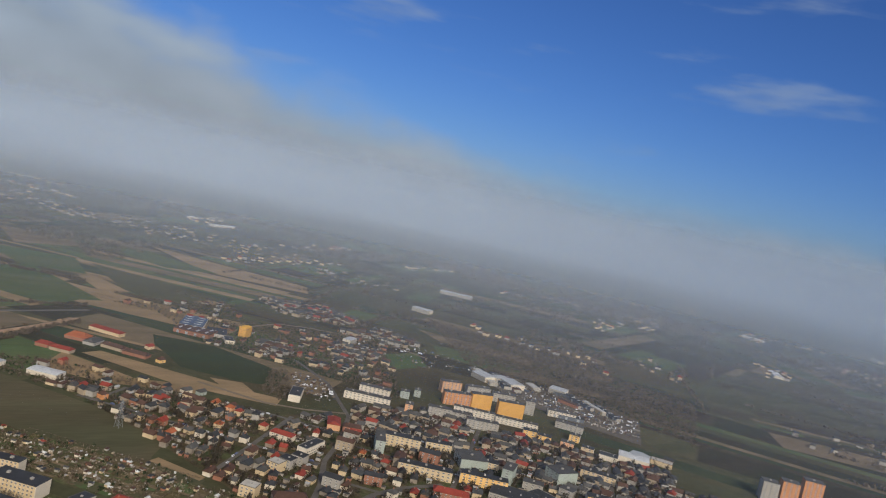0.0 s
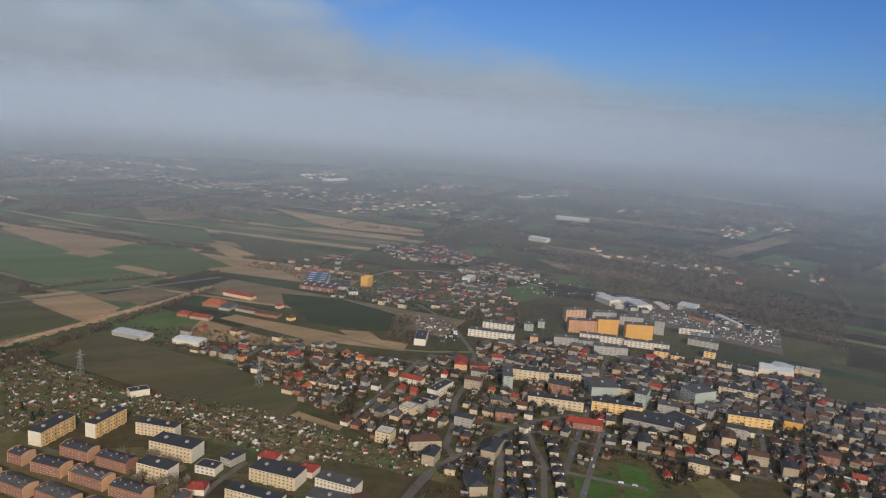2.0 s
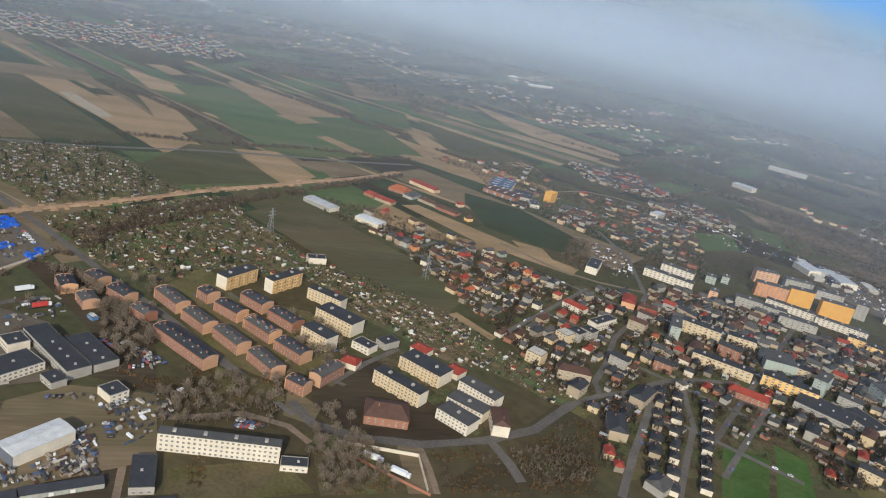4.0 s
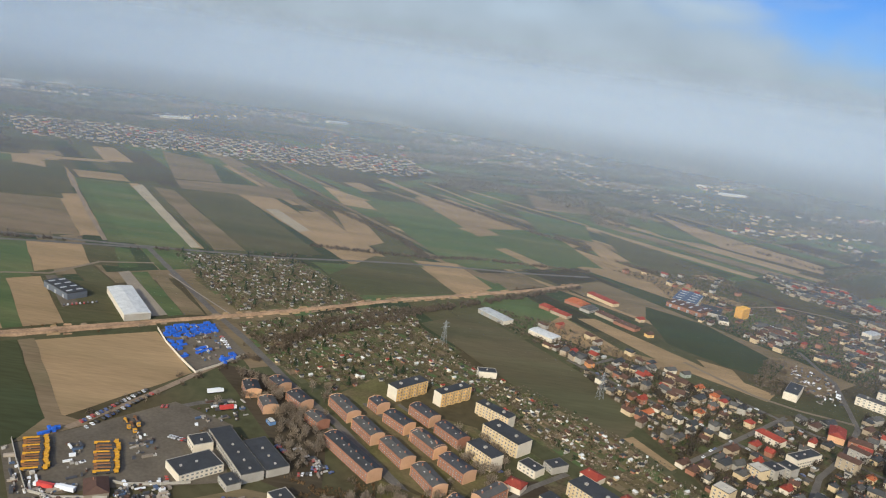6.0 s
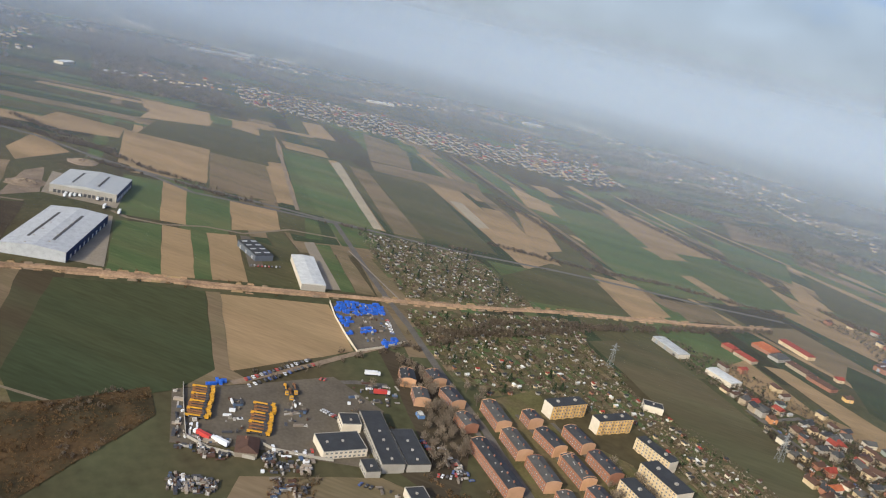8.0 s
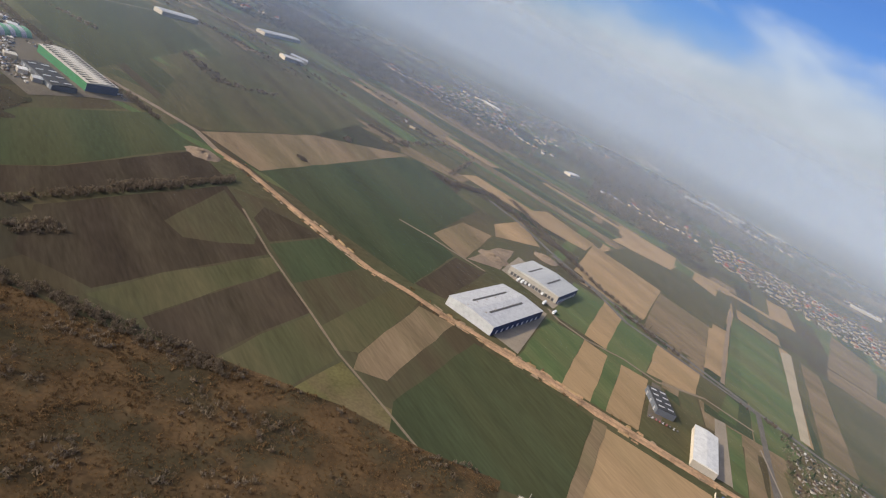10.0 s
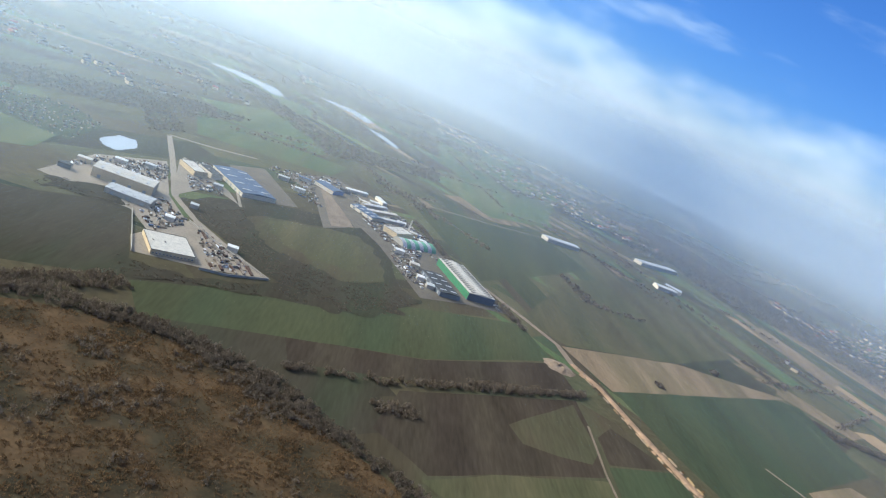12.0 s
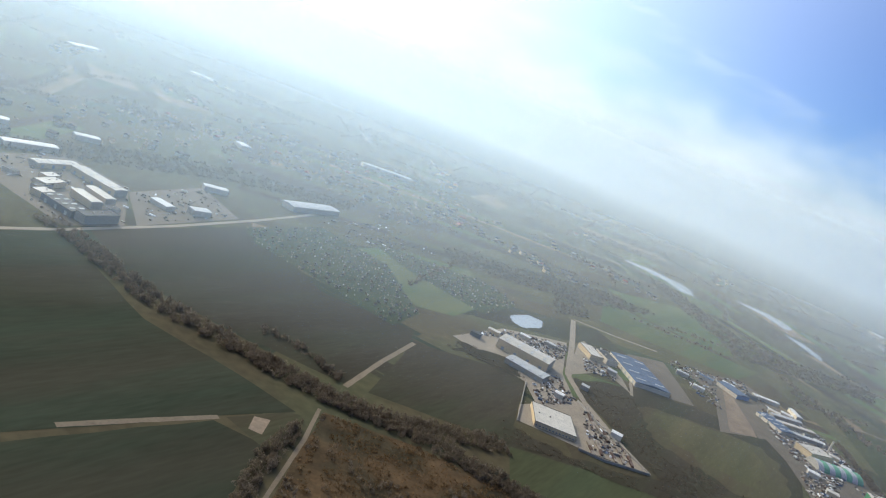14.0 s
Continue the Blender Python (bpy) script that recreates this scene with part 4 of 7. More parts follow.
def flat_building(x, y, L, D, h, rot, colour):
    take(x, y, L, D, rot)
    words = dict(white="white plastered", grey="grey rendered", cream="cream-coloured", blue="bright blue", black="dark steel-clad")[colour]
    root = thing("flat_roofed_building", x, y, rot, f"{words} low building with a flat roof", "building")
    wall = part("wall", Shape().box(-L / 2, -D / 2, 0, L / 2, D / 2, h), "wall_" + colour.replace("blue", "blue_wall"), root)
    top = dict(white="roof_slate", grey="roof_slate", cream="roof_cream", blue="roof_white", black="roof_white")[colour]
    roof = part("roof", Shape().box(-L / 2 + 0.3, -D / 2 + 0.3, h - 0.05, L / 2 - 0.3, D / 2 - 0.3, h + 0.12), top, root)
    p = Shape()
    for a in ((-L / 2, -D / 2, L / 2, -D / 2 + 0.3), (-L / 2, D / 2 - 0.3, L / 2, D / 2), (-L / 2, -D / 2, -L / 2 + 0.3, D / 2), (L / 2 - 0.3, -D / 2, L / 2, D / 2)):
        p.box(a[0], a[1], h, a[2], a[3], h + 0.45)
    part("parapet", p, "wall_grey" if colour == "white" else "roof_grey", root)
    for i in range(max(1, int(L // 14))):
        part("roof_vent", Shape().box(-L / 2 + 5 + i * 11, -0.7, h + 0.1, -L / 2 + 6.4 + i * 11, 0.7, h + 1.1), "junk_pale", roof)
    if math.hypot(x, y) < 700:
        put_windows(wall, L, D, 1.2, max(1, int(h // 3)), 2.9, 3.2, 1.7, 1.3, facing_sides(x, y, rot))
    return root


HOUSES = {}


def house_root(L, D, h, wall, roof, rise, hip, name="house"):
    root = new(name)
    walls = part("wall", Shape().box(-L / 2, -D / 2, 0, L / 2, D / 2, h), "wall_" + wall, root)
    if hip < 0.5:
        g = Shape()
        for sx in (-1, 1):
            g.face([(sx * L / 2, -D / 2, h), (sx * L / 2, D / 2, h), (sx * L / 2, 0, h + rise * 0.97)])
        part("gable_wall", g, "wall_" + wall, root)
    tiles = part("roof", Shape().gable(L, D, h - 0.05, rise, 0.5, 0.22, hip=hip), "roof_" + roof, root)
    part("chimney", Shape().box(L * 0.2 - 0.4, D * 0.12 - 0.35, h + rise * 0.45, L * 0.2 + 0.4, D * 0.12 + 0.35, h + rise + 0.9), "wall_brick", tiles)
    put_windows(walls, L, D, 1.0, 3 if h > 8 else 2 if h > 5 else 1, 2.8, 4.6, 1.4, 1.3, (-1, 1) if name == "house" and h > 5 else (-1,))
    return root


ROOF_WORDS = dict(red="a red tiled roof", orange="an orange tiled roof", brown="a brown roof", grey="a grey roof", slate="a dark slate roof", white="a pale roof")
WALL_WORDS = dict(white="white", cream="cream", grey="grey", brick="brick", tan="beige", drab="weathered grey-brown", peach="peach", yellow="yellow", sage="pale green", orange="orange", salmon="salmon")


def house(x, y, L, D, h, rot, wall, roof):
    take(x, y, L, D, rot)
    if D > L:
        L, D, rot = D, L, rot + 90
    D = min(D, 22)
    root = house_root(L, D, h, wall, roof, D * 0.22, 0.6)
    root.matrix_basis = pose(x, y, 0, 0, 0, rot)
    return tagged(root, f"{WALL_WORDS[wall]} house with {ROOF_WORDS[roof]}", "house")


def cottage(x, y, rot, wall, roof, hip=None):
    TAKEN.append((x, y, 5.5))
    key = (wall, roof, rng.choice((0, 0, 0, 1)) if hip is None else hip)
    if key not in HOUSES:
        k = key[2]
        HOUSES[key] = house_root(9.2 - k * 1.2, 7.6, 3.9 + 1.3 * k, wall, roof, 2.6, 0.9 * k)
        tagged(HOUSES[key], f"{WALL_WORDS[wall]} family house with {ROOF_WORDS[roof]}", "house", "family houses")
        HOUSES[key].matrix_basis = pose(x, y, 0, 0, 0, rot)
        return HOUSES[key]
    grow = Matrix.Diagonal((rng.uniform(0.75, 1.25), rng.uniform(0.8, 1.15), rng.uniform(0.8, 1.45), 1))
    return copy_thing(HOUSES[key], pose(x, y, 0, 0, 0, rot) @ grow)


def tenement(x, y, rot, wall, roof):
    TAKEN.append((x, y, 8.5))
    key = ("tenement", wall, roof)
    if key not in HOUSES:
        HOUSES[key] = house_root(17.0, 10.5, 9.0, wall, roof, 2.0, 0.0, "tenement_house")
        tagged(HOUSES[key], f"three-storey {WALL_WORDS[wall]} tenement with {ROOF_WORDS[roof]}", "house", "tenements")
        HOUSES[key].matrix_basis = pose(x, y, 0, 0, 0, rot)
        return HOUSES[key]
    grow = Matrix.Diagonal((rng.uniform(0.8, 1.5), rng.uniform(0.9, 1.15), rng.uniform(0.8, 1.3), 1))
    return copy_thing(HOUSES[key], pose(x, y, 0, 0, 0, rot) @ grow)


def hall(x, y, L, D, h, rot, roof, end):
    take(x, y, L, D, rot)
    end = dict(navy="wall_navy", white="wall_white", grey="wall_grey", slate="wall_slate", amber="wall_amber", green="wall_green_wall", brick="wall_brick", blue="wall_blue_wall")[end]
    side = dict(white="wall_white", grey="wall_grey", cream="wall_cream", slate="wall_slate", amber="wall_amber", blue="wall_white", brown="wall_brick")[roof]
    words = dict(white="white", grey="grey", cream="cream", slate="dark slate", amber="amber-yellow", blue="blue", brown="brown")[roof]
    top = dict(white="roof_white", grey="roof_pale", cream="roof_cream", slate="roof_slate", amber="roof_amber", blue="roof_blue", brown="roof_brown")[roof]
    if end == "wall_navy" and roof == "white":
        top = side = "roof_steel"
    if end == "wall_green_wall":
        side, end = "wall_green_wall", "wall_navy_end"
    if D > L:
        L, D, rot = D, L, rot + 90
    root = thing("industrial_hall", x, y, rot, f"long steel hall with a {words} low-pitched roof", "hall", "halls")
    part("wall", Shape().box(-L / 2, -D / 2, 0, L / 2, D / 2, h), side, root)
    sheets = part("roof", Shape().gable(L, D, h - 0.1, D * 0.035 + 0.3, 0.25, 0.35), top, root)
    if end == "wall_navy":
        part("side_cladding", Shape().box(-L / 2, -D / 2 - 0.2, 0, L / 2, -D / 2 - 0.02, h - 0.15), end, root, "dark navy sheet cladding")
        for i in range(9):
            cx = ((i + 0.5) / 9 - 0.5) * L * 0.9
            part("gate", Shape().box(cx - 1.8, -D / 2 - 0.4, 0, cx + 1.8, -D / 2 - 0.2, 4.2), "frame_white", root)
        for k in (-0.17, 0.22):
            zc = h + 0.3 + (D * 0.035 + 0.3) * (1 - abs(k) * 2)
            part("skylight", Shape().box(-L * 0.32, k * D - 1.2, zc - 0.2, L * 0.32, k * D + 1.2, zc + 0.35), "roof_grey", sheets)
        if roof == "grey":
            for i in range(14):
                cy = ((i + 0.5) / 14 - 0.5) * D * 0.9
                part("dock_door", Shape().box(-L / 2 - 0.3, cy - 1.7, 0.8, -L / 2 - 0.02, cy + 1.7, 4.6), "steel_dark", root)
        for k in range(8):
            vx, vy = (k + 0.5) / 12 * L - L / 2, D * 0.15 * (-1 if k % 2 else 1)
            part("roof_vent", Shape().box(vx - 0.7, vy - 0.7, h, vx + 0.7, vy + 0.7, h + 2.6), "wall_grey", sheets)
    for sx in () if end == "wall_navy" else (-1, 1):
        part("end_wall", Shape().box(sx * (L / 2 + 0.1) - 0.12, -D / 2, 0, sx * (L / 2 + 0.1) + 0.12, D / 2, h - 0.15), end, root)
    if side == "wall_green_wall":
        for i in range(16):
            cx = ((i + 0.5) / 16 - 0.5) * L
            for sy in (-1, 1):
                zc = h + 0.25 + (D * 0.035 + 0.3) * 0.5
                part("skylight", Shape().box(cx - 0.7, sy * D * 0.24 - D * 0.17, zc - 0.5, cx + 0.7, sy * D * 0.24 + D * 0.17, zc + 0.45), "roof_grey", sheets)
    elif L > 40 and end != "wall_navy" and roof != "white" and math.hypot(x, y) < 1150:
        n = 4
        for i in range(n):
            cx = ((i + 0.5) / n - 0.5) * L
            for sy in (-1, 1):
                zc = h + 0.25 + (D * 0.035 + 0.3) * 0.5
                part("skylight", Shape().box(cx - 1.2, sy * D * 0.25 - D * 0.15, zc, cx + 1.2, sy * D * 0.25 + D * 0.15, zc + 0.5), "roof_pale", sheets)
        sd = facing_sides(x, y, rot)[0]
        for i in range(int(L // 13)):
            cx = ((i + 0.5) / int(L // 13) - 0.5) * L
            y0, y1 = sorted((sd * D / 2, sd * (D / 2 + 0.15)))
            part("gate", Shape().box(cx - 1.8, y0, 0, cx + 1.8, y1, min(4.2, h - 1)), "steel_grey", root)
    return root


def barrel_hall(x, y, L, D, h, rot):
    take(x, y, L, D, rot)
    root = thing("vaulted_hall", x, y, rot, "green barrel-vaulted sheet-metal hall with pale bands", "hall")
    n, m = 10, 8
    ends = Shape()
    for k in range(m):
        s = Shape()
        x0, x1 = -L / 2 + L * k / m, -L / 2 + L * (k + 1) / m
        arc = [(-D / 2 * math.cos(math.pi * i / n), h * math.sin(math.pi * i / n)) for i in range(n + 1)]
        for (ya, za), (yb, zb) in zip(arc, arc[1:]):
            s.face([(x0, ya, za), (x1, ya, za), (x1, yb, zb), (x0, yb, zb)])
        part("vault_panel", s, "roof_green" if k % 2 else "roof_pale", root)
        if k in (0, m - 1):
            ends.face([(x0 if k == 0 else x1, ya, za) for ya, za in arc])
    part("end_wall", ends, "wall_grey", root)
    return root


def garage_row(x, y, L, D, h, rot):
    take(x, y, L, D, rot)
    root = thing("garage_row", x, y, rot, "row of small garages with a dark flat roof", "garage", "garages")
    part("wall", Shape().box(-L / 2, -D / 2, 0, L / 2, D / 2, h), "wall_grey", root)
    part("roof", Shape().box(-L / 2 - 0.2, -D / 2 - 0.2, h, L / 2 + 0.2, D / 2 + 0.2, h + 0.2), "roof_black", root)
    n = int(L // 3.2)
    sd = facing_sides(x, y, rot)[0]
    y0, y1 = sorted((sd * D / 2, sd * (D / 2 + 0.12)))
    for i in range(n):
        cx = ((i + 0.5) / n - 0.5) * L
        part("garage_door", Shape().box(cx - 1.2, y0, 0.02, cx + 1.2, y1, 2.2), rng.choice(("frame_white", "wall_grey", "wall_sage")), root)
    return root


def chimney_stack(x, y):
    root = thing("chimney_stack", x, y, 0, "slim pale concrete factory chimney", "chimney")
    part("shaft", Shape().cone((0, 0, 0), (0, 0, 20), 1.6, 1.1, 10), "wall_white", root)
    part("rim", Shape().cone((0, 0, 19.6), (0, 0, 20.4), 1.35, 1.35, 10), "wall_grey", root)
    return root

# apartment blocks
apartment_block(-3, 592, 37, 12, 12.2, 46, 'yellow')
apartment_block(37, 592, 36, 10, 12.4, 43, 'yellow')
apartment_block(74, 567, 35, 10, 10.4, 139, 'cream')
apartment_block(81, 525, 38, 17, 12.0, 134, 'cream')
apartment_block(62, 494, 27, 13, 11.6, 132, 'cream')
apartment_block(141, 456, 38, 18, 10.4, 132, 'cream')
apartment_block(116, 428, 42, 11, 11.0, 132, 'cream')
apartment_block(-6, 351, 70, 7, 12.0, 172, 'white')
apartment_block(151, 392, 27, 15, 7.0, 130, 'white')
apartment_block(163, 407, 30, 14, 7.0, 135, 'white')
apartment_block(178, 427, 33, 13, 7.0, 129, 'white')
apartment_block(633, 692, 39, 13, 17.0, 154, 'orange')
apartment_block(662, 676, 29, 13, 20.8, 158, 'amber')
apartment_block(690, 645, 36, 13, 19.8, 150, 'amber')
apartment_block(735, 651, 13, 13, 18.8, 134, 'grey')
apartment_block(661, 742, 30, 13, 16.3, 162, 'salmon')
apartment_block(708, 734, 36, 13, 10.9, 157, 'grey')
apartment_block(729, 700, 33, 13, 12.0, 148, 'grey')
apartment_block(498, 708, 59, 12, 9.2, 139, 'white')
apartment_block(529, 738, 41, 12, 4.6, 136, 'white')
apartment_block(572, 651, 30, 12, 11.9, 146, 'grey')
apartment_block(600, 639, 26, 12, 8.3, 144, 'grey')
apartment_block(605, 605, 41, 12, 11.0, 145, 'grey')
apartment_block(631, 650, 56, 10, 6.9, 138, 'white')
apartment_block(670, 609, 56, 10, 6.8, 138, 'white')
apartment_block(660, 574, 17, 12, 9.2, 138, 'yellow')
apartment_block(669, 557, 17, 12, 8.5, 133, 'yellow')
apartment_block(686, 533, 17, 12, 9.1, 128, 'salmon')
apartment_block(724, 554, 13, 12, 7.4, 124, 'yellow')
apartment_block(703, 514, 15, 12, 8.9, 123, 'cream')
apartment_block(455, 566, 39, 12, 12.2, 140, 'cream')
apartment_block(494, 551, 28, 12, 9.5, 146, 'cream')
apartment_block(435, 496, 54, 12, 10.0, 140, 'cream')
apartment_block(485, 463, 48, 12, 10.4, 139, 'yellow')
apartment_block(521, 499, 25, 12, 8.8, 139, 'cream')
apartment_block(537, 444, 21, 12, 7.5, 131, 'grey')
apartment_block(567, 423, 15, 12, 7.6, 112, 'grey')
apartment_block(647, 449, 39, 12, 6.6, 125, 'cream')
apartment_block(592, 392, 41, 12, 9.8, 139, 'yellow')
apartment_block(613, 471, 20, 12, 7.8, 121, 'cream')
apartment_block(627, 369, 17, 12, 7.7, 129, 'amber')
apartment_block(566, 721, 12, 12, 9.4, 145, 'sage')
apartment_block(591, 726, 9, 12, 9.2, 142, 'sage')
apartment_block(537, 670, 10, 14, 10.6, 141, 'salmon')
apartment_block(784, 634, 40, 12, 7.5, 140, 'white')
apartment_block(753, 590, 38, 12, 5.5, 126, 'grey')
# shaded gable ends of neighbouring blocks, built as extra blocks in a shade colour
apartment_block(592, 456, 22, 28, 12.9, 84, 'sage')
apartment_block(508, 511, 29, 30, 10.3, 65, 'sage')
apartment_block(422, 562, 10, 30, 14.9, 148, 'sage')
apartment_block(522, 466, 11, 25, 16.5, 125, 'sage')
apartment_block(858, 360, 19, 16, 23.0, 133, 'grey')
apartment_block(893, 352, 20, 16, 23.0, 130, 'orange')
apartment_block(932, 342, 23, 16, 25.0, 129, 'orange')

# brick terraces
brick_house(-52, 541, 32, 13, 8.5, 126)
brick_house(-25, 555, 14, 14, 8.5, 129)
brick_house(-6, 530, 26, 12, 8.5, 134)
brick_house(14, 549, 26, 13, 8.5, 132)
brick_house(-29, 509, 29, 13, 8.5, 127)
brick_house(-4, 482, 31, 12, 8.5, 126)
brick_house(19, 501, 29, 13, 8.5, 129)
brick_house(21, 451, 30, 15, 8.5, 123)
brick_house(-36, 469, 59, 15, 8.5, 130)
brick_house(37, 521, 29, 12, 8.5, 130)
brick_house(18, 503, 29, 13, 8.5, 130)
brick_house(41, 472, 28, 13, 8.5, 131)
brick_house(64, 441, 27, 10, 8.5, 47)
brick_house(43, 424, 15, 10, 8.5, 140)
brick_house(-132, 554, 19, 15, 7.0, 115)
brick_house(-112, 570, 17, 14, 7.0, 133)
brick_house(-90, 546, 22, 13, 7.0, 135)
brick_house(-70, 516, 18, 11, 7.0, 133)
brick_house(-112, 530, 17, 14, 7.0, 118)

# single buildings
flat_building(98, 489, 17, 12, 6.0, 135, 'white')
flat_building(118, 497, 11, 16, 6.0, 122, 'grey')
flat_building(71, 659, 11, 18, 6.0, 97, 'white')
flat_building(-104, 507, 7, 5, 3.0, 130, 'blue')
house(84, 462, 13, 12, 5.0, 150, 'white', 'red')
house(145, 489, 15, 12, 5.0, 135, 'white', 'red')
house(166, 458, 13, 13, 5.0, 130, 'white', 'red')
flat_building(-137, 430, 31, 22, 6.0, 43, 'white')
flat_building(-95, 454, 43, 17, 6.0, 127, 'grey')
flat_building(-116, 452, 66, 16, 7.0, 126, 'grey')
flat_building(-143, 459, 15, 14, 7.0, 125, 'white')
flat_building(-110, 418, 14, 10, 5.0, 130, 'grey')
hall(-103, 351, 35, 16, 8.0, 44, 'white', 'slate')
flat_building(-73, 406, 13, 14, 6.0, 40, 'white')
flat_building(-45, 328, 13, 28, 5.0, 4, 'grey')
flat_building(37, 340, 16, 9, 4.0, 175, 'white')
house(101, 395, 30, 23, 7.0, 170, 'brick', 'brown')
house(181, 389, 12, 23, 9.0, 169, 'white', 'brown')
garage_row(-142, 292, 32, 7, 3.0, 27)
garage_row(-114, 306, 26, 7, 3.0, 21)
garage_row(-83, 317, 40, 7, 3.0, 16)
garage_row(-61, 302, 70, 6, 3.0, 8)
flat_building(-150, 267, 20, 20, 5.0, 37, 'grey')
flat_building(-131, 279, 14, 20, 5.0, 29, 'grey')

# halls
hall(-526, 600, 58, 129, 10.0, 24, 'white', 'navy')
hall(-621, 758, 74, 78, 10.0, 26, 'grey', 'navy')
hall(-302, 709, 85, 25, 7.0, 125, 'white', 'grey')
hall(-374, 723, 21, 48, 7.0, 54, 'slate', 'slate')
hall(451, 994, 12, 18, 15.0, 129, 'amber', 'amber')
hall(388, 1042, 58, 34, 7.0, 62, 'blue', 'grey')
hall(376, 997, 53, 35, 6.0, 137, 'brown', 'brick')
flat_building(408, 998, 30, 39, 5.0, 157, 'grey')
flat_building(412, 959, 13, 26, 5.0, 167, 'white')
flat_building(404, 722, 14, 38, 8.0, 146, 'white')
hall(89, 838, 44, 17, 5.0, 131, 'grey', 'white')
hall(144, 795, 33, 18, 5.0, 138, 'white', 'white')
house(160, 905, 16, 13, 4.0, 137, 'brick', 'red')
house(176, 886, 26, 12, 4.0, 136, 'tan', 'red')
house(206, 944, 26, 22, 4.0, 140, 'brick', 'orange')
house(219, 923, 24, 15, 4.0, 46, 'grey', 'grey')
house(248, 978, 48, 13, 4.5, 128, 'cream', 'red')
house(239, 903, 30, 13, 4.0, 130, 'tan', 'brown')
house(259, 876, 32, 13, 4.0, 134, 'brick', 'brown')
cottage(281, 850, 24, 'yellow', 'brown')
cottage(284, 908, 24, 'cream', 'red')
cottage(198, 767, 24, 'sage', 'slate')
cottage(184, 722, 24, 'orange', 'brown')
cottage(236, 690, 24, 'white', 'grey')
cottage(276, 739, 24, 'white', 'grey')
cottage(291, 733, 24, 'sage', 'grey')
# houses of the town that stand out by size or colour
cottage(295, 699, 42, 'cream', 'orange')
cottage(221, 620, 42, 'white', 'orange')
cottage(274, 634, 42, 'cream', 'orange')
cottage(304, 679, 132, 'salmon', 'orange')
cottage(308, 584, 42, 'drab', 'red')
house(329, 601, 24, 12, 6.0, 128, 'white', 'red')
house(404, 628, 26, 14, 6.5, 60, 'salmon', 'red')
house(418, 612, 20, 12, 6.5, 150, 'brick', 'brown')
cottage(394, 550, 42, 'cream', 'orange')
cottage(404, 522, 130, 'drab', 'red')
cottage(305, 512, 40, 'white', 'red')
cottage(254, 360, 70, 'cream', 'red')
cottage(255, 346, 70, 'drab', 'red')
house(430, 447, 34, 14, 6.0, 140, 'brick', 'red')
cottage(488, 611, 45, 'tan', 'red')
cottage(540, 528, 45, 'tan', 'red')
cottage(395, 458, 45, 'cream', 'red')
cottage(430, 343, 60, 'cream', 'red')
flat_building(245, 488, 14, 13, 10.0, 132, 'cream')
house(269, 463, 28, 13, 9.5, -18, 'tan', 'brown')
flat_building(289, 531, 13, 13, 9.0, 120, 'cream')
flat_building(303, 536, 13, 13, 9.0, 122, 'grey')
flat_building(318, 541, 13, 12, 9.0, 124, 'grey')
flat_building(343, 566, 34, 11, 8.5, 30, 'white')
house(274, 390, 26, 14, 8.0, 70, 'tan', 'slate')
cottage(371, 459, 20, 'white', 'grey')
house(276, 326, 18, 14, 6.0, 30, 'grey', 'grey')
flat_building(496, 429, 46, 30, 6.5, 128, 'grey')
house(319, 434, 28, 12, 8.0, 40, 'tan', 'slate')
cottage(263, 549, 42, 'white', 'grey')
cottage(286, 597, 42, 'white', 'slate')
hall(-825, -181, 64, 30, 11.0, 98, 'cream', 'grey')
hall(-785, -159, 47, 23, 6.0, 93, 'grey', 'grey')
flat_building(-693, -86, 41, 46, 5.0, 119, 'cream')
hall(-1005, -89, 50, 96, 6.0, 129, 'blue', 'white')
flat_building(-978, -151, 19, 41, 7.0, 134, 'cream')
flat_building(-994, -133, 17, 35, 7.0, 136, 'white')
hall(-965, 233, 112, 40, 10.1, 21, 'cream', 'green')
hall(-912, 197, 67, 29, 6.0, 21, 'slate', 'slate')
barrel_hall(-1055, 160, 63, 29, 9.0, 126)
flat_building(-1080, 133, 42, 26, 8.0, 142, 'cream')
chimney_stack(-1121, 148)
hall(-1126, 80, 51, 28, 5.0, 48, 'blue', 'grey')
hall(-1183, 10, 28, 40, 6.0, 148, 'blue', 'blue')
hall(-1186, 88, 52, 9, 5.0, 135, 'grey', 'grey')
hall(-1161, 100, 70, 9, 5.0, 133, 'cream', 'grey')
hall(-1134, 119, 51, 9, 5.0, 127, 'grey', 'grey')
hall(-1238, 52, 42, 9, 5.0, 124, 'white', 'grey')
hall(-1244, 96, 33, 9, 5.0, 27, 'white', 'grey')
hall(-573, -641, 72, 18, 8.0, 97, 'cream', 'grey')
hall(-520, -581, 36, 13, 8.0, 92, 'cream', 'grey')
hall(-544, -593, 36, 13, 8.0, 92, 'cream', 'grey')
flat_building(-505, -624, 31, 17, 6.0, 20, 'cream')
flat_building(-516, -643, 20, 13, 6.0, 20, 'cream')
flat_building(-481, -593, 19, 16, 6.0, 20, 'cream')
hall(-484, -560, 46, 20, 7.0, 95, 'slate', 'slate')
flat_building(-501, -531, 42, 14, 9.0, 7, 'grey')
hall(-548, -688, 56, 14, 6.0, 8, 'cream', 'grey')
flat_building(-481, -655, 10, 14, 4.0, 20, 'white')
hall(-621, -586, 27, 14, 5.0, 95, 'white', 'white')
flat_building(-490, -612, 24, 8, 5.0, 20, 'grey')
flat_building(-536, -560, 14, 10, 5.0, 10, 'white')
hall(781, 803, 33, 26, 8.0, 91, 'grey', 'white')
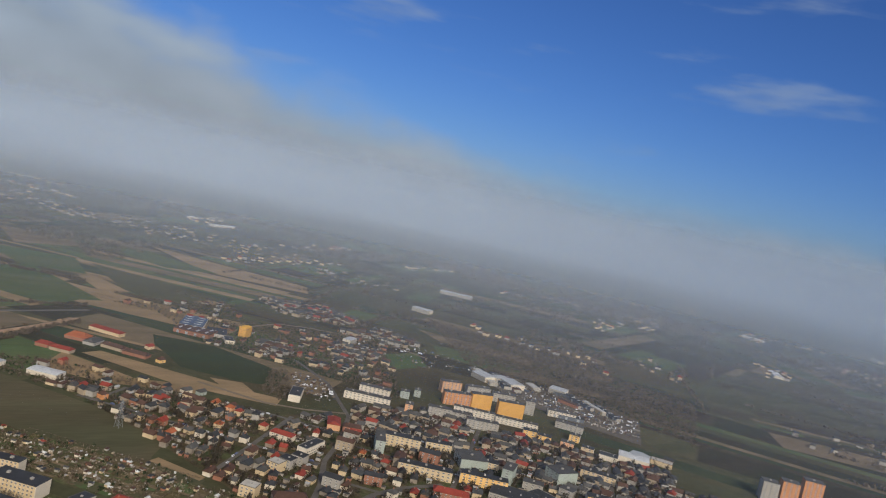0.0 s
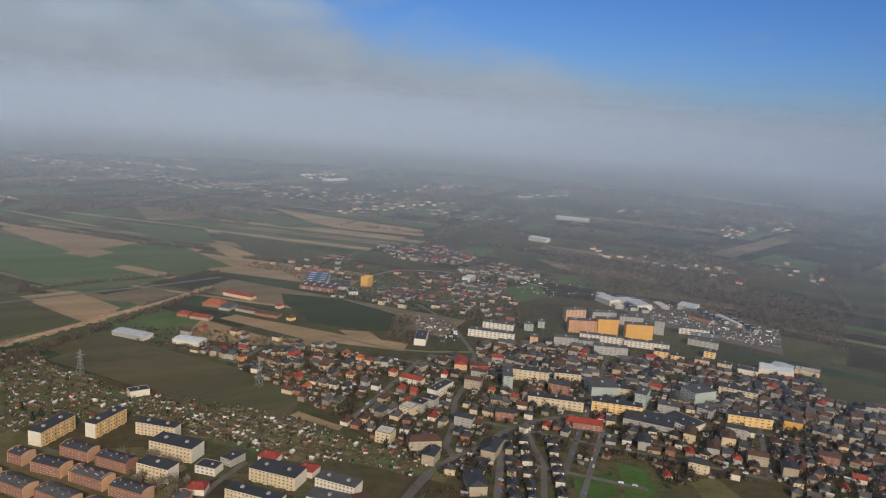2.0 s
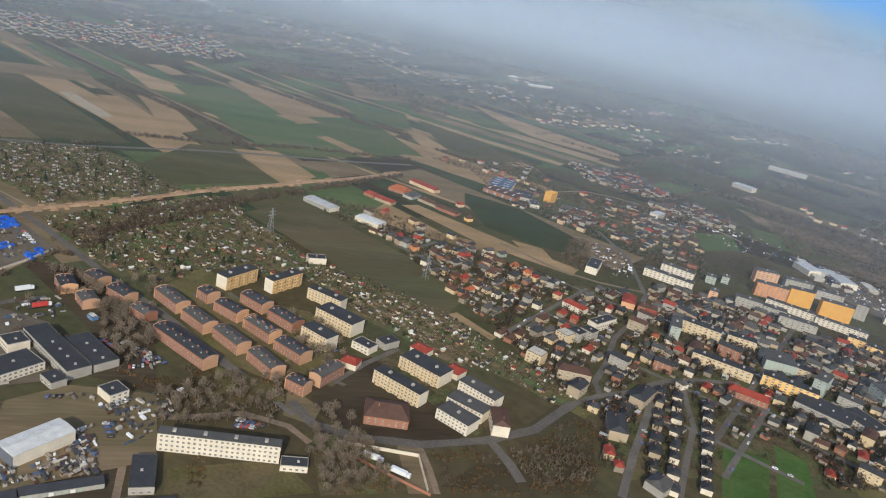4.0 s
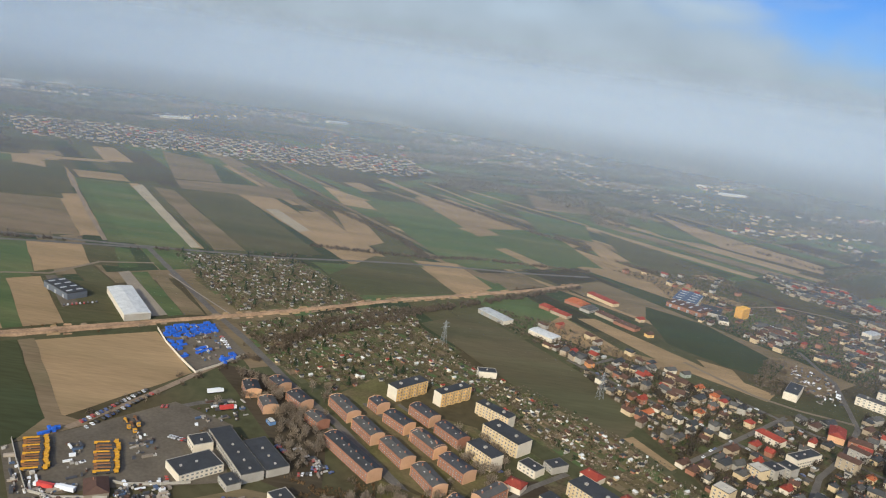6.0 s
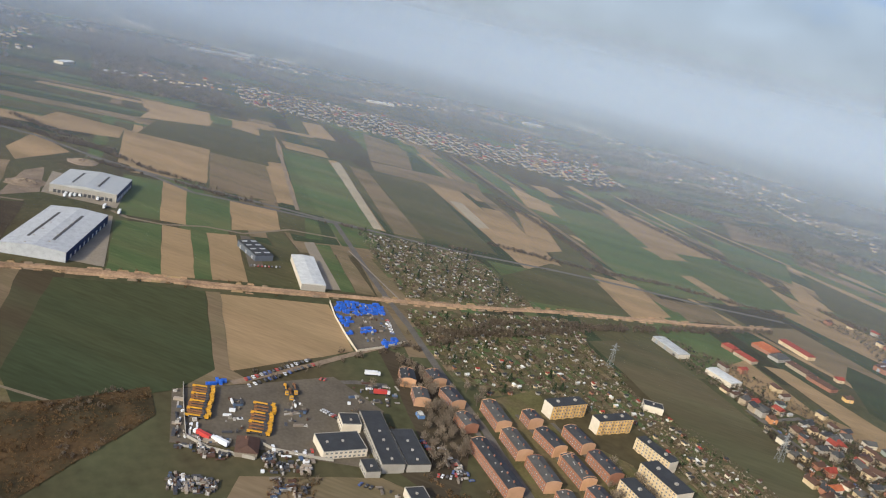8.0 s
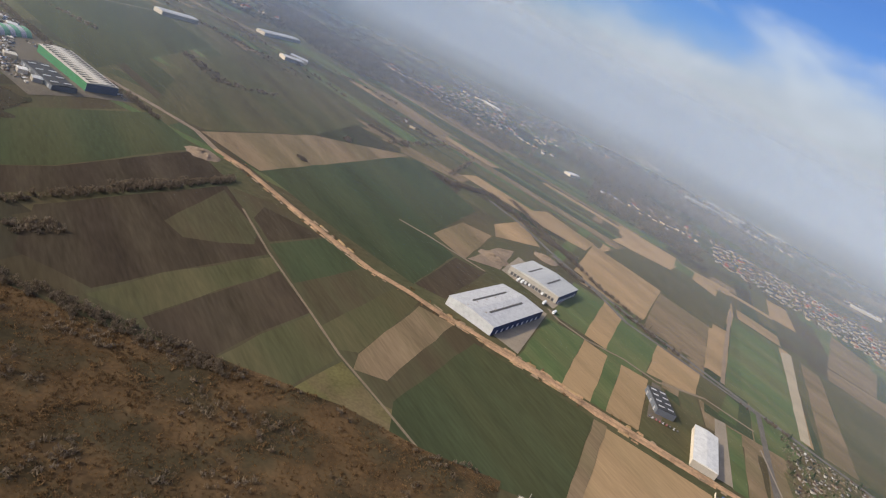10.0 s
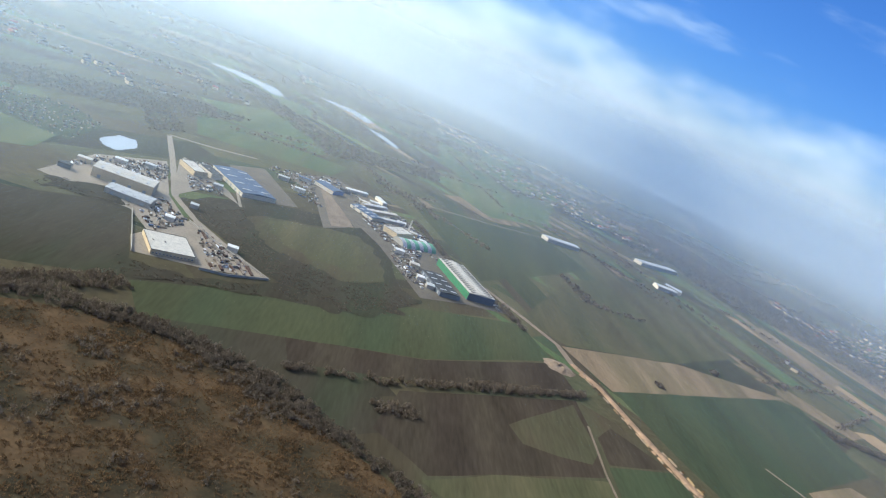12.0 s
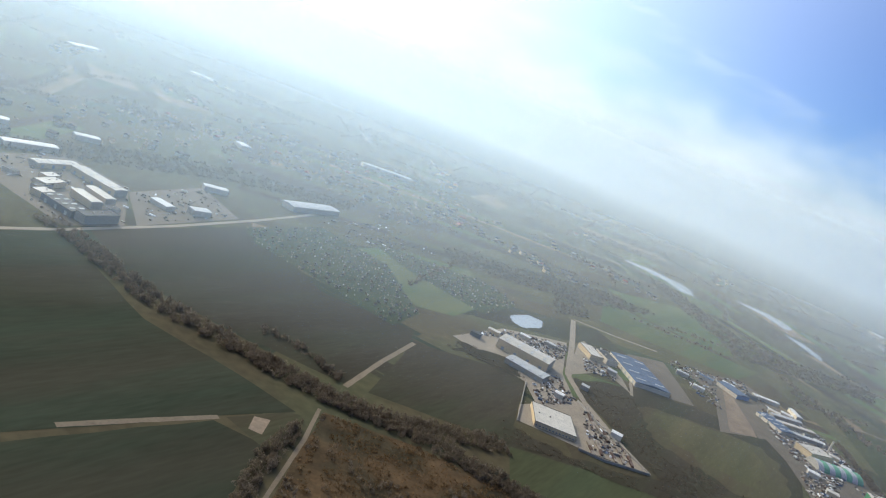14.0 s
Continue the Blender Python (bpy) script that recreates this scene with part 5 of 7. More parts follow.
hall(802, 792, 19, 26, 8.0, 88, 'grey', 'white')
hall(809, 767, 35, 26, 8.0, 80, 'grey', 'white')
hall(765, 483, 23, 26, 8.0, 108, 'grey', 'white')
hall(884, 734, 27, 26, 8.0, 119, 'grey', 'white')
hall(633, 983, 14, 26, 8.0, 125, 'grey', 'white')
hall(-1530, -920, 129, 26, 8.0, 142, 'grey', 'white')
hall(-915, -613, 103, 26, 8.0, 177, 'grey', 'white')
hall(-434, 2933, 83, 26, 8.0, 30, 'grey', 'white')
hall(-1646, 2728, 171, 26, 8.0, 10, 'grey', 'white')
hall(-2269, 2872, 443, 26, 8.0, 157, 'grey', 'white')
hall(-593, 4134, 180, 26, 8.0, 141, 'grey', 'white')
hall(1321, 1549, 92, 26, 8.0, 136, 'grey', 'white')
hall(1010, 1289, 43, 26, 8.0, 121, 'grey', 'white')
hall(-1591, 2547, 221, 26, 8.0, 47, 'grey', 'white')
hall(-1573, 776, 39, 26, 8.0, 63, 'grey', 'white')
hall(-1789, 807, 151, 26, 8.0, 122, 'grey', 'white')
hall(-1537, 744, 49, 26, 8.0, 98, 'grey', 'white')
hall(-1560, 495, 90, 26, 8.0, 114, 'grey', 'white')
hall(786, 806, 80, 14, 5.0, 70, 'cream', 'grey')
hall(803, 788, 77, 12, 5.0, 66, 'slate', 'grey')
hall(814, 774, 83, 12, 5.0, 63, 'brown', 'grey')
hall(847, 756, 30, 14, 5.0, 71, 'cream', 'grey')
hall(883, 723, 36, 16, 5.0, 114, 'slate', 'grey')
hall(853, 681, 36, 10, 5.0, 102, 'brown', 'grey')
hall(879, 680, 51, 8, 5.0, 84, 'slate', 'grey')
hall(888, 661, 53, 8, 5.0, 76, 'cream', 'grey')
hall(892, 638, 61, 8, 5.0, 74, 'slate', 'grey')
hall(790, 630, 51, 14, 5.0, 139, 'slate', 'grey')
hall(753, 481, 37, 24, 8.0, 128, 'white', 'white')
flat_building(721, 495, 23, 16, 6.0, 126, 'white')
flat_building(793, 467, 27, 14, 6.0, 121, 'cream')
flat_building(525, 415, 35, 26, 6.0, 100, 'white')
for k in range(8):
    u = k / 7
    cottage(356 - 72 * u, 440 - 117 * u, 57 + rng.uniform(-3, 3), 'white', 'slate', 0)
    cottage(344 - 72 * u, 447 - 117 * u, 57 + rng.uniform(-3, 3), 'tan', 'slate', 0)
    cottage(375 - 64 * u, 424 - 100 * u, 57 + rng.uniform(-3, 3), 'white', 'slate', 0)
hall(-917, -613, 95, 16, 7.0, 2, 'white', 'white')
hall(-1054, -923, 21, 30, 8.0, 164, 'white', 'white')
hall(-550, -747, 65, 14, 7.0, 177, 'white', 'grey')
hall(-659, -566, 24, 14, 7.0, 170, 'white', 'grey')
hall(-760, -656, 33, 14, 7.0, 153, 'white', 'grey')
hall(-555, -845, 39, 14, 7.0, 153, 'white', 'grey')
hall(-667, -816, 33, 14, 7.0, 165, 'white', 'grey')
hall(-800, -236, 13, 8, 5.0, 102, 'slate', 'grey')
hall(-843, -234, 15, 8, 5.0, 102, 'cream', 'grey')
hall(-891, -212, 14, 8, 5.0, 101, 'white', 'grey')
hall(-917, -186, 13, 8, 5.0, 101, 'grey', 'grey')
hall(-999, -161, 13, 8, 5.0, 102, 'white', 'grey')
hall(-1006, -141, 11, 8, 5.0, 102, 'slate', 'grey')
hall(-948, -109, 12, 8, 5.0, 101, 'grey', 'grey')
hall(-1130, -56, 17, 8, 5.0, 103, 'grey', 'grey')
hall(-1098, -25, 16, 8, 5.0, 103, 'white', 'grey')
hall(-835, -105, 9, 8, 5.0, 101, 'grey', 'grey')
hall(-766, -110, 10, 8, 5.0, 101, 'white', 'grey')
hall(-751, -38, 11, 8, 5.0, 100, 'white', 'grey')
hall(-1176, -30, 21, 10, 5.0, 98, 'blue', 'grey')
hall(-1206, -1, 18, 10, 5.0, 99, 'white', 'grey')
hall(-1210, 34, 18, 10, 5.0, 99, 'slate', 'grey')
hall(-1186, 71, 17, 10, 5.0, 99, 'cream', 'grey')
hall(-1210, 86, 16, 10, 5.0, 99, 'white', 'grey')
hall(-1131, 66, 15, 10, 5.0, 99, 'grey', 'grey')
hall(-1152, 123, 15, 10, 5.0, 99, 'slate', 'grey')
hall(-1149, 135, 15, 10, 5.0, 99, 'white', 'grey')
hall(-1114, 156, 13, 10, 5.0, 99, 'cream', 'grey')
hall(-1089, 172, 12, 10, 5.0, 99, 'white', 'grey')
hall(-1085, 117, 14, 10, 5.0, 98, 'cream', 'grey')
hall(-991, 138, 13, 10, 5.0, 98, 'white', 'grey')
hall(-955, 161, 13, 10, 5.0, 97, 'cream', 'grey')
hall(-910, 170, 10, 10, 5.0, 97, 'white', 'grey')
hall(-892, 183, 10, 10, 5.0, 96, 'grey', 'grey')



# ---- woodland, scrub, trees ----
nrng = np.random.default_rng(5)


def thicket(name, places, radius, tall, shards, material, label, category="trees", thin=0.22):
    """Many bare twiggy crowns, each a loose tangle of thin shards, in one mesh."""
    places = [p for p in places if off_road(p) and not any(w[0] < p[0] < w[1] and w[2] < p[1] < w[3] for w in WATERS)]
    n = len(places)
    if n == 0:
        return None
    xy = np.array(places)
    r = radius * nrng.uniform(0.6, 1.35, n)
    t = tall * nrng.uniform(0.55, 1.35, n)
    u = nrng.normal(size=(n, shards, 3))
    u /= np.linalg.norm(u, axis=2, keepdims=True)
    u *= nrng.uniform(0.15, 1.0, (n, shards, 1)) ** 0.5
    c = np.empty((n, shards, 3))
    c[..., 0] = xy[:, None, 0] + u[..., 0] * r[:, None]
    c[..., 1] = xy[:, None, 1] + u[..., 1] * r[:, None]
    c[..., 2] = t[:, None] * (0.55 + 0.45 * u[..., 2])
    d = nrng.normal(size=(n, shards, 3))
    d[..., 2] = np.abs(d[..., 2]) + 0.5
    d /= np.linalg.norm(d, axis=2, keepdims=True)
    e = np.cross(d, nrng.normal(size=(n, shards, 3)))
    e /= np.linalg.norm(e, axis=2, keepdims=True) + 1e-9
    ln = (r[:, None] * nrng.uniform(0.35, 0.8, (n, shards)))[..., None]
    tri = np.stack([c - d * ln, c + d * ln + e * ln * thin, c + e * ln * thin * 3.0], 2).reshape(-1, 3)
    tri[:, 2] = np.maximum(tri[:, 2], 0.02)
    me = bpy.data.meshes.new(name)
    k = len(tri) // 3
    me.vertices.add(3 * k)
    me.vertices.foreach_set("co", tri.ravel())
    me.loops.add(3 * k)
    me.loops.foreach_set("vertex_index", np.arange(3 * k))
    me.polygons.add(k)
    me.polygons.foreach_set("loop_start", np.arange(0, 3 * k, 3))
    me.update(calc_edges=True)
    me.materials.append(MATS[material])
    return tagged(new(name, me), label, category, kind="stuff")


def bare_tree_root(seed, tall=9.0):
    q = random.Random(seed)
    s, crown = Shape(), Shape()
    s.cone((0, 0, -0.1), (0.1, 0, tall * 0.45), 0.24, 0.16, 7)
    for i in range(7):
        a = i * 0.9 + q.uniform(0, 0.5)
        z0 = tall * q.uniform(0.25, 0.45)
        p1 = Vector((math.cos(a) * tall * 0.2, math.sin(a) * tall * 0.2, z0 + tall * q.uniform(0.2, 0.35)))
        s.cone((0.05, 0, z0), p1, 0.12, 0.05, 5)
        s.cone(p1, p1 + Vector((math.cos(a + 0.4) * tall * 0.08, math.sin(a + 0.4) * tall * 0.08, tall * 0.15)), 0.05, 0.02, 4)
    for i in range(170):
        u = Vector((q.gauss(0, 1), q.gauss(0, 1), q.gauss(0, 1))).normalized() * q.uniform(0.3, 1.0)
        c = Vector((u.x * tall * 0.34, u.y * tall * 0.34, tall * (0.66 + 0.34 * u.z)))
        d = Vector((u.x + q.uniform(-0.5, 0.5), u.y + q.uniform(-0.5, 0.5), 0.7 + q.random())).normalized() * tall * q.uniform(0.06, 0.12)
        e = d.cross(Vector((q.gauss(0, 1), q.gauss(0, 1), q.gauss(0, 1)))).normalized() * tall * 0.014
        crown.face([c - d, c + d, c + d * 0.3 + e * 2.2])
    root = new("bare_tree", s.mesh("bare_tree", "bark"))
    part("crown", crown, "twigs", root)
    return tagged(root, "leafless deciduous tree with a fine grey-brown crown", "tree", "bare trees")


def fir_root(tall=9.0):
    q = random.Random(3)
    s, crown = Shape(), Shape()
    s.cone((0, 0, -0.1), (0, 0, tall * 0.9), 0.22, 0.05, 6)
    for i in range(220):
        z = q.uniform(0.12, 1.0)
        a, r = q.uniform(0, 6.28), tall * 0.24 * (1.05 - z) * q.uniform(0.5, 1.1)
        c = Vector((math.cos(a) * r, math.sin(a) * r, tall * z))
        d = Vector((math.cos(a), math.sin(a), -0.35)) * tall * 0.07
        e = Vector((-math.sin(a), math.cos(a), 0)) * tall * 0.035
        crown.face([c - d, c + d * 0.6 + e, c + d, c + d * 0.6 - e])
    root = new("fir_tree", s.mesh("fir_tree", "bark"))
    part("crown", crown, "needles", root)
    return tagged(root, "dark green fir among the gardens", "tree", "firs")


def along(pts, width, step):
    out = []
    for (x0, y0), (x1, y1) in zip(pts, pts[1:]):
        L = math.hypot(x1 - x0, y1 - y0)
        n = max(1, int(L / step * max(1.0, width / step)))
        for _ in range(n):
            k, o = rng.random(), rng.uniform(-0.5, 0.5) * width
            out.append((x0 + (x1 - x0) * k - (y1 - y0) / L * o, y0 + (y1 - y0) * k + (x1 - x0) / L * o))
    return out


SCRUB = [
    [(-361, 97), (-352, 170), (-272, 184), (-250, 75)],
    [(-512, -80), (-527, -9), (-512, 59), (-473, 111), (-439, 164), (-405, 212), (-376, 259), (-270, -21)],
    [(-465, -184), (-504, -121), (-529, -48), (-516, 8), (-489, 56), (-450, 138), (-282, -90)],
    [(-425, 176), (-407, 239), (-355, 325), (-310, 371), (-279, 419), (-254, 392), (-266, 122)],
]
ALLOT = [
    [(-336, 916), (-190, 968), (-144, 921), (-63, 824), (-197, 739)],
    [(-187, 703), (-31, 830), (-3, 779), (66, 666), (179, 549), (211, 514), (148, 507), (90, 564), (64, 610), (-20, 619), (-68, 579), (-110, 599)],
    [(83, 655), (145, 608), (191, 557), (219, 507), (268, 463), (273, 409), (242, 414), (210, 456), (157, 485), (128, 524), (100, 557)],
]
ALLOT_WEST = [
    [(-706, -534), (-872, -548), (-870, -423), (-765, -297), (-690, -282), (-689, -384), (-679, -485)],
    [(-936, -514), (-1054, -345), (-1015, -286), (-897, -278), (-899, -406)],
]
HOUSE_AREAS = [
    [(146, 793), (227, 751), (298, 709), (353, 668), (417, 659), (403, 610), (306, 491), (246, 441), (234, 505), (216, 567), (195, 637), (162, 718)],
    [(465, 690), (570, 653), (665, 549), (817, 471), (566, 279), (246, 422), (301, 480), (379, 567)],
    [(287, 447), (365, 472), (509, 416), (445, 326), (240, 345)],
    [(695, 429), (766, 359), (709, 257), (552, 150), (473, 257)],
    [(645, 1059), (773, 1078), (800, 981), (695, 964)],
    [(599, 1289), (734, 1254), (746, 1142), (681, 1099), (591, 1175)],
    [(461, 974), (502, 959), (489, 888), (432, 890)],
    [(589, 974), (668, 940), (620, 881), (541, 872)],
]
VILLAGE = [
    [(-1148, 1916), (-932, 2013), (-655, 2057), (-436, 2087), (-253, 2124), (-96, 2122), (-15, 1971), (-92, 1832), (-294, 1817), (-413, 1741), (-579, 1741), (-775, 1680), (-955, 1657)],
]
FAR_TOWNS = [
    [(-2896, 3359), (-1707, 3038), (-1344, 2884), (-833, 3036), (-465, 3043), (-473, 2835), (-801, 2767), (-1349, 2735), (-2508, 2921)],
    [(112, 2949), (498, 2428), (822, 2213), (1046, 1993), (934, 1810), (691, 1934), (417, 2174), (124, 2668)],
    [(-1970, 1302), (-2064, 1666), (-2325, 2365), (-2204, 2286), (-1738, 1519), (-1686, 1310)],
    [(-2128, 2317), (-1910, 2865), (-1590, 2773), (-1580, 2373), (-1924, 2178)],
    [(-1341, 1728), (-1156, 1921), (-1072, 1715), (-1253, 1654)],
    [(-2004, 1301), (-2076, 1627), (-1817, 1693), (-1539, 1356), (-1682, 1272), (-1835, 1206)],
    [(-2419, 333), (-2526, 596), (-2425, 897), (-2202, 829), (-2023, 475), (-2181, 331)],
    [(1330, 1000), (1472, 960), (1399, 814), (1290, 780)],
    [(933, 1823), (1040, 1763), (1200, 1606), (1050, 1500), (900, 1600)],
    [(-421, 2580), (-123, 2521), (-68, 2098), (-346, 2125)],
    [(-619, -958), (-1299, -1193), (-1640, -959), (-1626, -616), (-1098, -568), (-1070, -811), (-744, -802), (-544, -799)],
    [(1275, 557), (1498, 388), (1282, 308), (1205, 469)],
]
VERGES = [
    [(49, 377), (86, 384), (98, 318), (49, 315)],
    [(126, 365), (179, 364), (225, 316), (120, 318)],
    [(199, 387), (243, 426), (265, 403), (227, 316), (209, 336)],
    [(-159, 382), (-132, 391), (-128, 372), (-153, 356)],
    [(-80, 406), (-29, 446), (53, 430), (51, 409), (-26, 387), (-63, 389)],
    [(-23, 338), (-17, 350), (-10, 335), (-19, 307)],
    [(-154, 483), (-120, 483), (-82, 442), (-27, 417), (-42, 414), (-86, 441)],
]
ORCHARDS = [
    [(74, 878), (159, 848), (246, 775), (316, 662), (258, 614), (187, 704), (91, 814)],
    [(355, 1113), (559, 1074), (718, 1005), (588, 788), (459, 848), (371, 955)],
    [(293, 1165), (507, 1214), (501, 1112), (355, 1113)],
    [(503, 949), (657, 887), (550, 707), (478, 812)],
]
WOODS = [
    [(-636, -113), (-644, -46), (-704, 15), (-787, 36), (-797, 90), (-774, 159), (-722, 113), (-654, -7), (-601, -94)],
    [(-845, -126), (-880, -106), (-900, -62), (-850, -42), (-805, -15), (-775, 20), (-720, 13), (-780, -56)],
    [(420, 828), (442, 827), (411, 742), (377, 707), (367, 746)],
    [(-48, 410), (-10, 400), (38, 424), (38, 410), (23, 381), (-44, 378)],
    [(47, 374), (82, 365), (77, 322), (51, 319)],
    [(180, 361), (240, 377), (231, 331), (179, 330)],
    [(-719, -230), (-758, -149), (-801, -166), (-761, -231)],
    [(-790, 0), (-720, 18), (-692, 76), (-740, 118), (-817, 170), (-850, 146), (-835, 118), (-785, 80), (-800, 35)],
]
FAR_WOODS = [
    [(976, 1219), (1111, 982), (1176, 667), (928, 501), (940, 585), (834, 727), (821, 902)],
    [(360, 1728), (444, 1705), (425, 1572), (337, 1566)],
    [(-15, 1971), (228, 1931), (202, 1799), (16, 1782)],
    [(-2600, 950), (-2465, 1171), (-2004, 1301), (-1841, 1131), (-2106, 947)],
    [(-2302, 1104), (-2067, 1426), (-1479, 1438), (-1374, 1271), (-1667, 1148)],
    [(-2309, 877), (-1993, 1294), (-1686, 1310), (-1612, 1148), (-1788, 939)],
    [(-2258, 2638), (-1440, 2354), (-898, 2232), (-871, 2080), (-1358, 2110), (-1885, 2214)],
    [(-711, 2606), (-396, 2620), (-38, 2248), (-65, 2116), (-386, 2340)],
    [(-1976, 1864), (-1823, 2344), (-1328, 2444), (-1229, 2204), (-1513, 1922)],
    [(-475, -785), (-730, -798), (-923, -775), (-1087, -660), (-1016, -626), (-840, -708), (-455, -735)],
    [(-1320, 426), (-1170, 494), (-1189, 583), (-1156, 561), (-1135, 454)],
    [(-1885, 2214), (-1052, 1728), (-900, 1536), (-1143, 1361)],
    [(-2058, -375), (-1670, -43), (-1811, 216), (-1689, 212), (-1473, -20), (-1817, -285)],
    [(-1126, -490), (-1446, -291), (-1484, -181), (-1238, -274), (-1057, -427)],
    [(-1236, -315), (-1263, -273), (-1168, -222), (-1097, -254)],
]
TREE_ROWS = [
    (16, [(-525, -85), (-536, -11), (-520, 58), (-480, 110), (-446, 164), (-411, 213), (-379, 260)]),
    (22, [(-470, -268), (-488, -193), (-516, -127), (-538, -51), (-524, 6), (-496, 54), (-477, 109)]),
    (26, [(-453, -535), (-452, -451), (-449, -355), (-467, -287), (-483, -208), (-515, -149), (-590, -87)]),
    (9, [(-548, 57), (-587, 136), (-639, 219), (-709, 323), (-738, 363)]),
    (16, [(-537, 133), (-554, 167)]),
    (22, [(-960, 812), (-959, 917), (-827, 913), (-736, 932)]),
    (14, [(-1186, 771), (-1113, 818)]),
    (8, [(-723, 865), (-536, 888), (-374, 912), (-191, 976), (-74, 1005)]),
    (14, [(-164, 651), (-99, 707), (-33, 779), (7, 830), (73, 889), (221, 1027)]),
    (14, [(-12, 1592), (96, 1483), (194, 1368), (289, 1307)]),
    (14, [(-236, 1371), (-141, 1275), (-47, 1160), (0, 1064)]),
    (14, [(-278, -92), (-328, -130), (-385, -160), (-438, -180)]),
    (10, [(-957, 970), (-794, 935), (-643, 901), (-519, 902), (-449, 920)]),
    (10, [(-648, 219), (-689, 288), (-725, 353)]),
    (12, [(-1208, 159), (-1031, 223), (-944, 278), (-875, 314)]),
    (10, [(320, 1234), (357, 1200), (393, 1185)]),
    (10, [(-514, -304), (-528, -271), (-521, -215)]),
    (9, [(-176, 1046), (-36, 1064), (96, 1111), (258, 1125)]),
    (12, [(-145, 618), (-95, 748), (-8, 825)]),
    (12, [(-239, 460), (-210, 514), (-183, 576), (-157, 625)]),
]
TREE_AREAS = [
    [(-137, 583), (-69, 571), (-54, 461), (-79, 438)],
    [(-156, 593), (-123, 571), (-71, 521), (-88, 497), (-132, 534)],
    [(-48, 410), (39, 454), (38, 410), (23, 381), (-44, 378)],
    [(44, 373), (85, 368), (81, 329), (48, 324)],
    [(31, 539), (76, 522), (80, 471), (54, 434)],
    [(52, 400), (90, 407), (79, 373), (55, 381)],
    [(51, 377), (85, 377), (96, 318), (51, 315)],
    [(146, 354), (189, 345), (198, 318), (130, 319)],
    [(214, 395), (261, 411), (226, 318), (215, 342)],
    [(-143, 296), (-139, 382), (-150, 386), (-158, 376)],
]

for o in SCRUB:
    field("scrub", o)
for i, o in enumerate(ALLOT + HOUSE_AREAS):
    field("gardens", o, 0.02 + 0.005 * i)
for o in ALLOT_WEST:
    field("deepgreen", o)

HEATH_TRACKS = [[(-466, -189), (-422, -164), (-358, -133), (-279, -93)], [(-465, -179), (-396, -131), (-349, -87), (-319, -54)]]


def off_track(p, clear=2.6):
    q = Vector(p)
    for line in HEATH_TRACKS:
        for a, b in zip(line, line[1:]):
            a, b = Vector(a), Vector(b)
            k = min(1.0, max(0.0, (q - a).dot(b - a) / (b - a).length_squared))
            if (a.lerp(b, k) - q).length < clear:
                return False
    return True


HEATH = [p for p in scatter(SCRUB, 2.7) if off_track(p)]


def heath_noise(p, size, z):
    return noise.noise((p[0] / size, p[1] / size, z)) + 0.5 * noise.noise((p[0] / size * 3.1, p[1] / size * 3.1, z + 5))


thicket("scrub_thicket", [p for p in HEATH if heath_noise(p, 26, 0) < 0.1], 1.25, 0.7, 9, "rust_twigs", "dense rust-brown leafless scrub on dry heath", "scrub")
thicket("dry_grass", [p for p in HEATH if heath_noise(p, 26, 0) > 0.02 and heath_noise(p, 11, 8) > -0.1], 1.0, 0.6, 9, "straw_twigs", "tufts of ochre dry grass in the heath", "scrub")
thicket("scrub_bushes", [p for p in scatter(SCRUB, 4.6) if heath_noise(p, 18, 3) > 0.05], 1.6, 1.5, 16, "rust_twigs", "taller brown bushes in the scrub", "scrub")
thicket("heath_trees", [p for p in scatter(SCRUB, 6.5) if heath_noise(p, 40, 12) > 0.22], 2.0, 3.6, 18, "dark_twigs", "dark bare saplings in clumps on the heath", "trees")
banks = []
for line in RAIL:
    for a, b in zip(line, line[1:]):
        d = (b - a).normalized()
        for o in (-8.0, 8.0):
            q = a.lerp(b, rng.random()) + Vector((-d.y, d.x)) * (o + rng.uniform(-3, 3))
            if noise.noise((q.x / 60, q.y / 60, 4)) > -0.1:
                banks.append((q.x, q.y))
spoil = Shape()
for line in RAIL:
    for k, (a, b) in enumerate(zip(line, line[1:])):
        d = (b - a).normalized()
        rot = math.degrees(math.atan2(d.y, d.x))
        for o in (-7.5, 7.5):
            if noise.noise((a.x / 45, a.y / 45, 6 + o)) > -0.05:
                q = a.lerp(b, rng.random()) + Vector((-d.y, d.x)) * (o + rng.uniform(-1.2, 1.2))
                spoil.gable(rng.uniform(4, 11), rng.uniform(1.2, 2.6), 0.02, rng.uniform(0.8, 1.8), 0.3, 0.05, rng.randrange(3), pose(q.x, q.y, 0, 0, 0, rot + rng.uniform(-9, 9)), hip=1.0)
tagged(new("spoil_heaps", spoil.mesh("spoil_heaps", "ballast", "dirt", "tan")), "long heaps of orange sandy spoil beside the railway works", "spoil", kind="stuff")
thicket("railway_bushes", banks, 1.6, 2.0, 16, "rust_twigs", "rust-brown bushes along the railway bank", "bushes")
near_rows = [p for w, pts in TREE_ROWS for p in along(pts, w, 3.8)]
near_rows += [(x + rng.uniform(-3, 3), y + rng.uniform(-3, 3)) for x, y in near_rows]
thicket("tree_belt", near_rows, 1.7, 4.2, 16, "dark_twigs", "bare trees in dense belts along ditches and railway", "trees")
thicket("tree_belt_twigs", near_rows[::3], 1.8, 5.5, 16, "dark_twigs", "fine bare crowns of the tree belts", "trees")
LOW_WOODS = [WOODS[0], WOODS[1], WOODS[6], WOODS[7]]
thicket("wood", [p for o in WOODS[2:6] for p in scatter([o], 4.6, 0.8)], 2.4, 3.2, 12, "wood_twigs", "leafless woodland in dense stands", "trees")
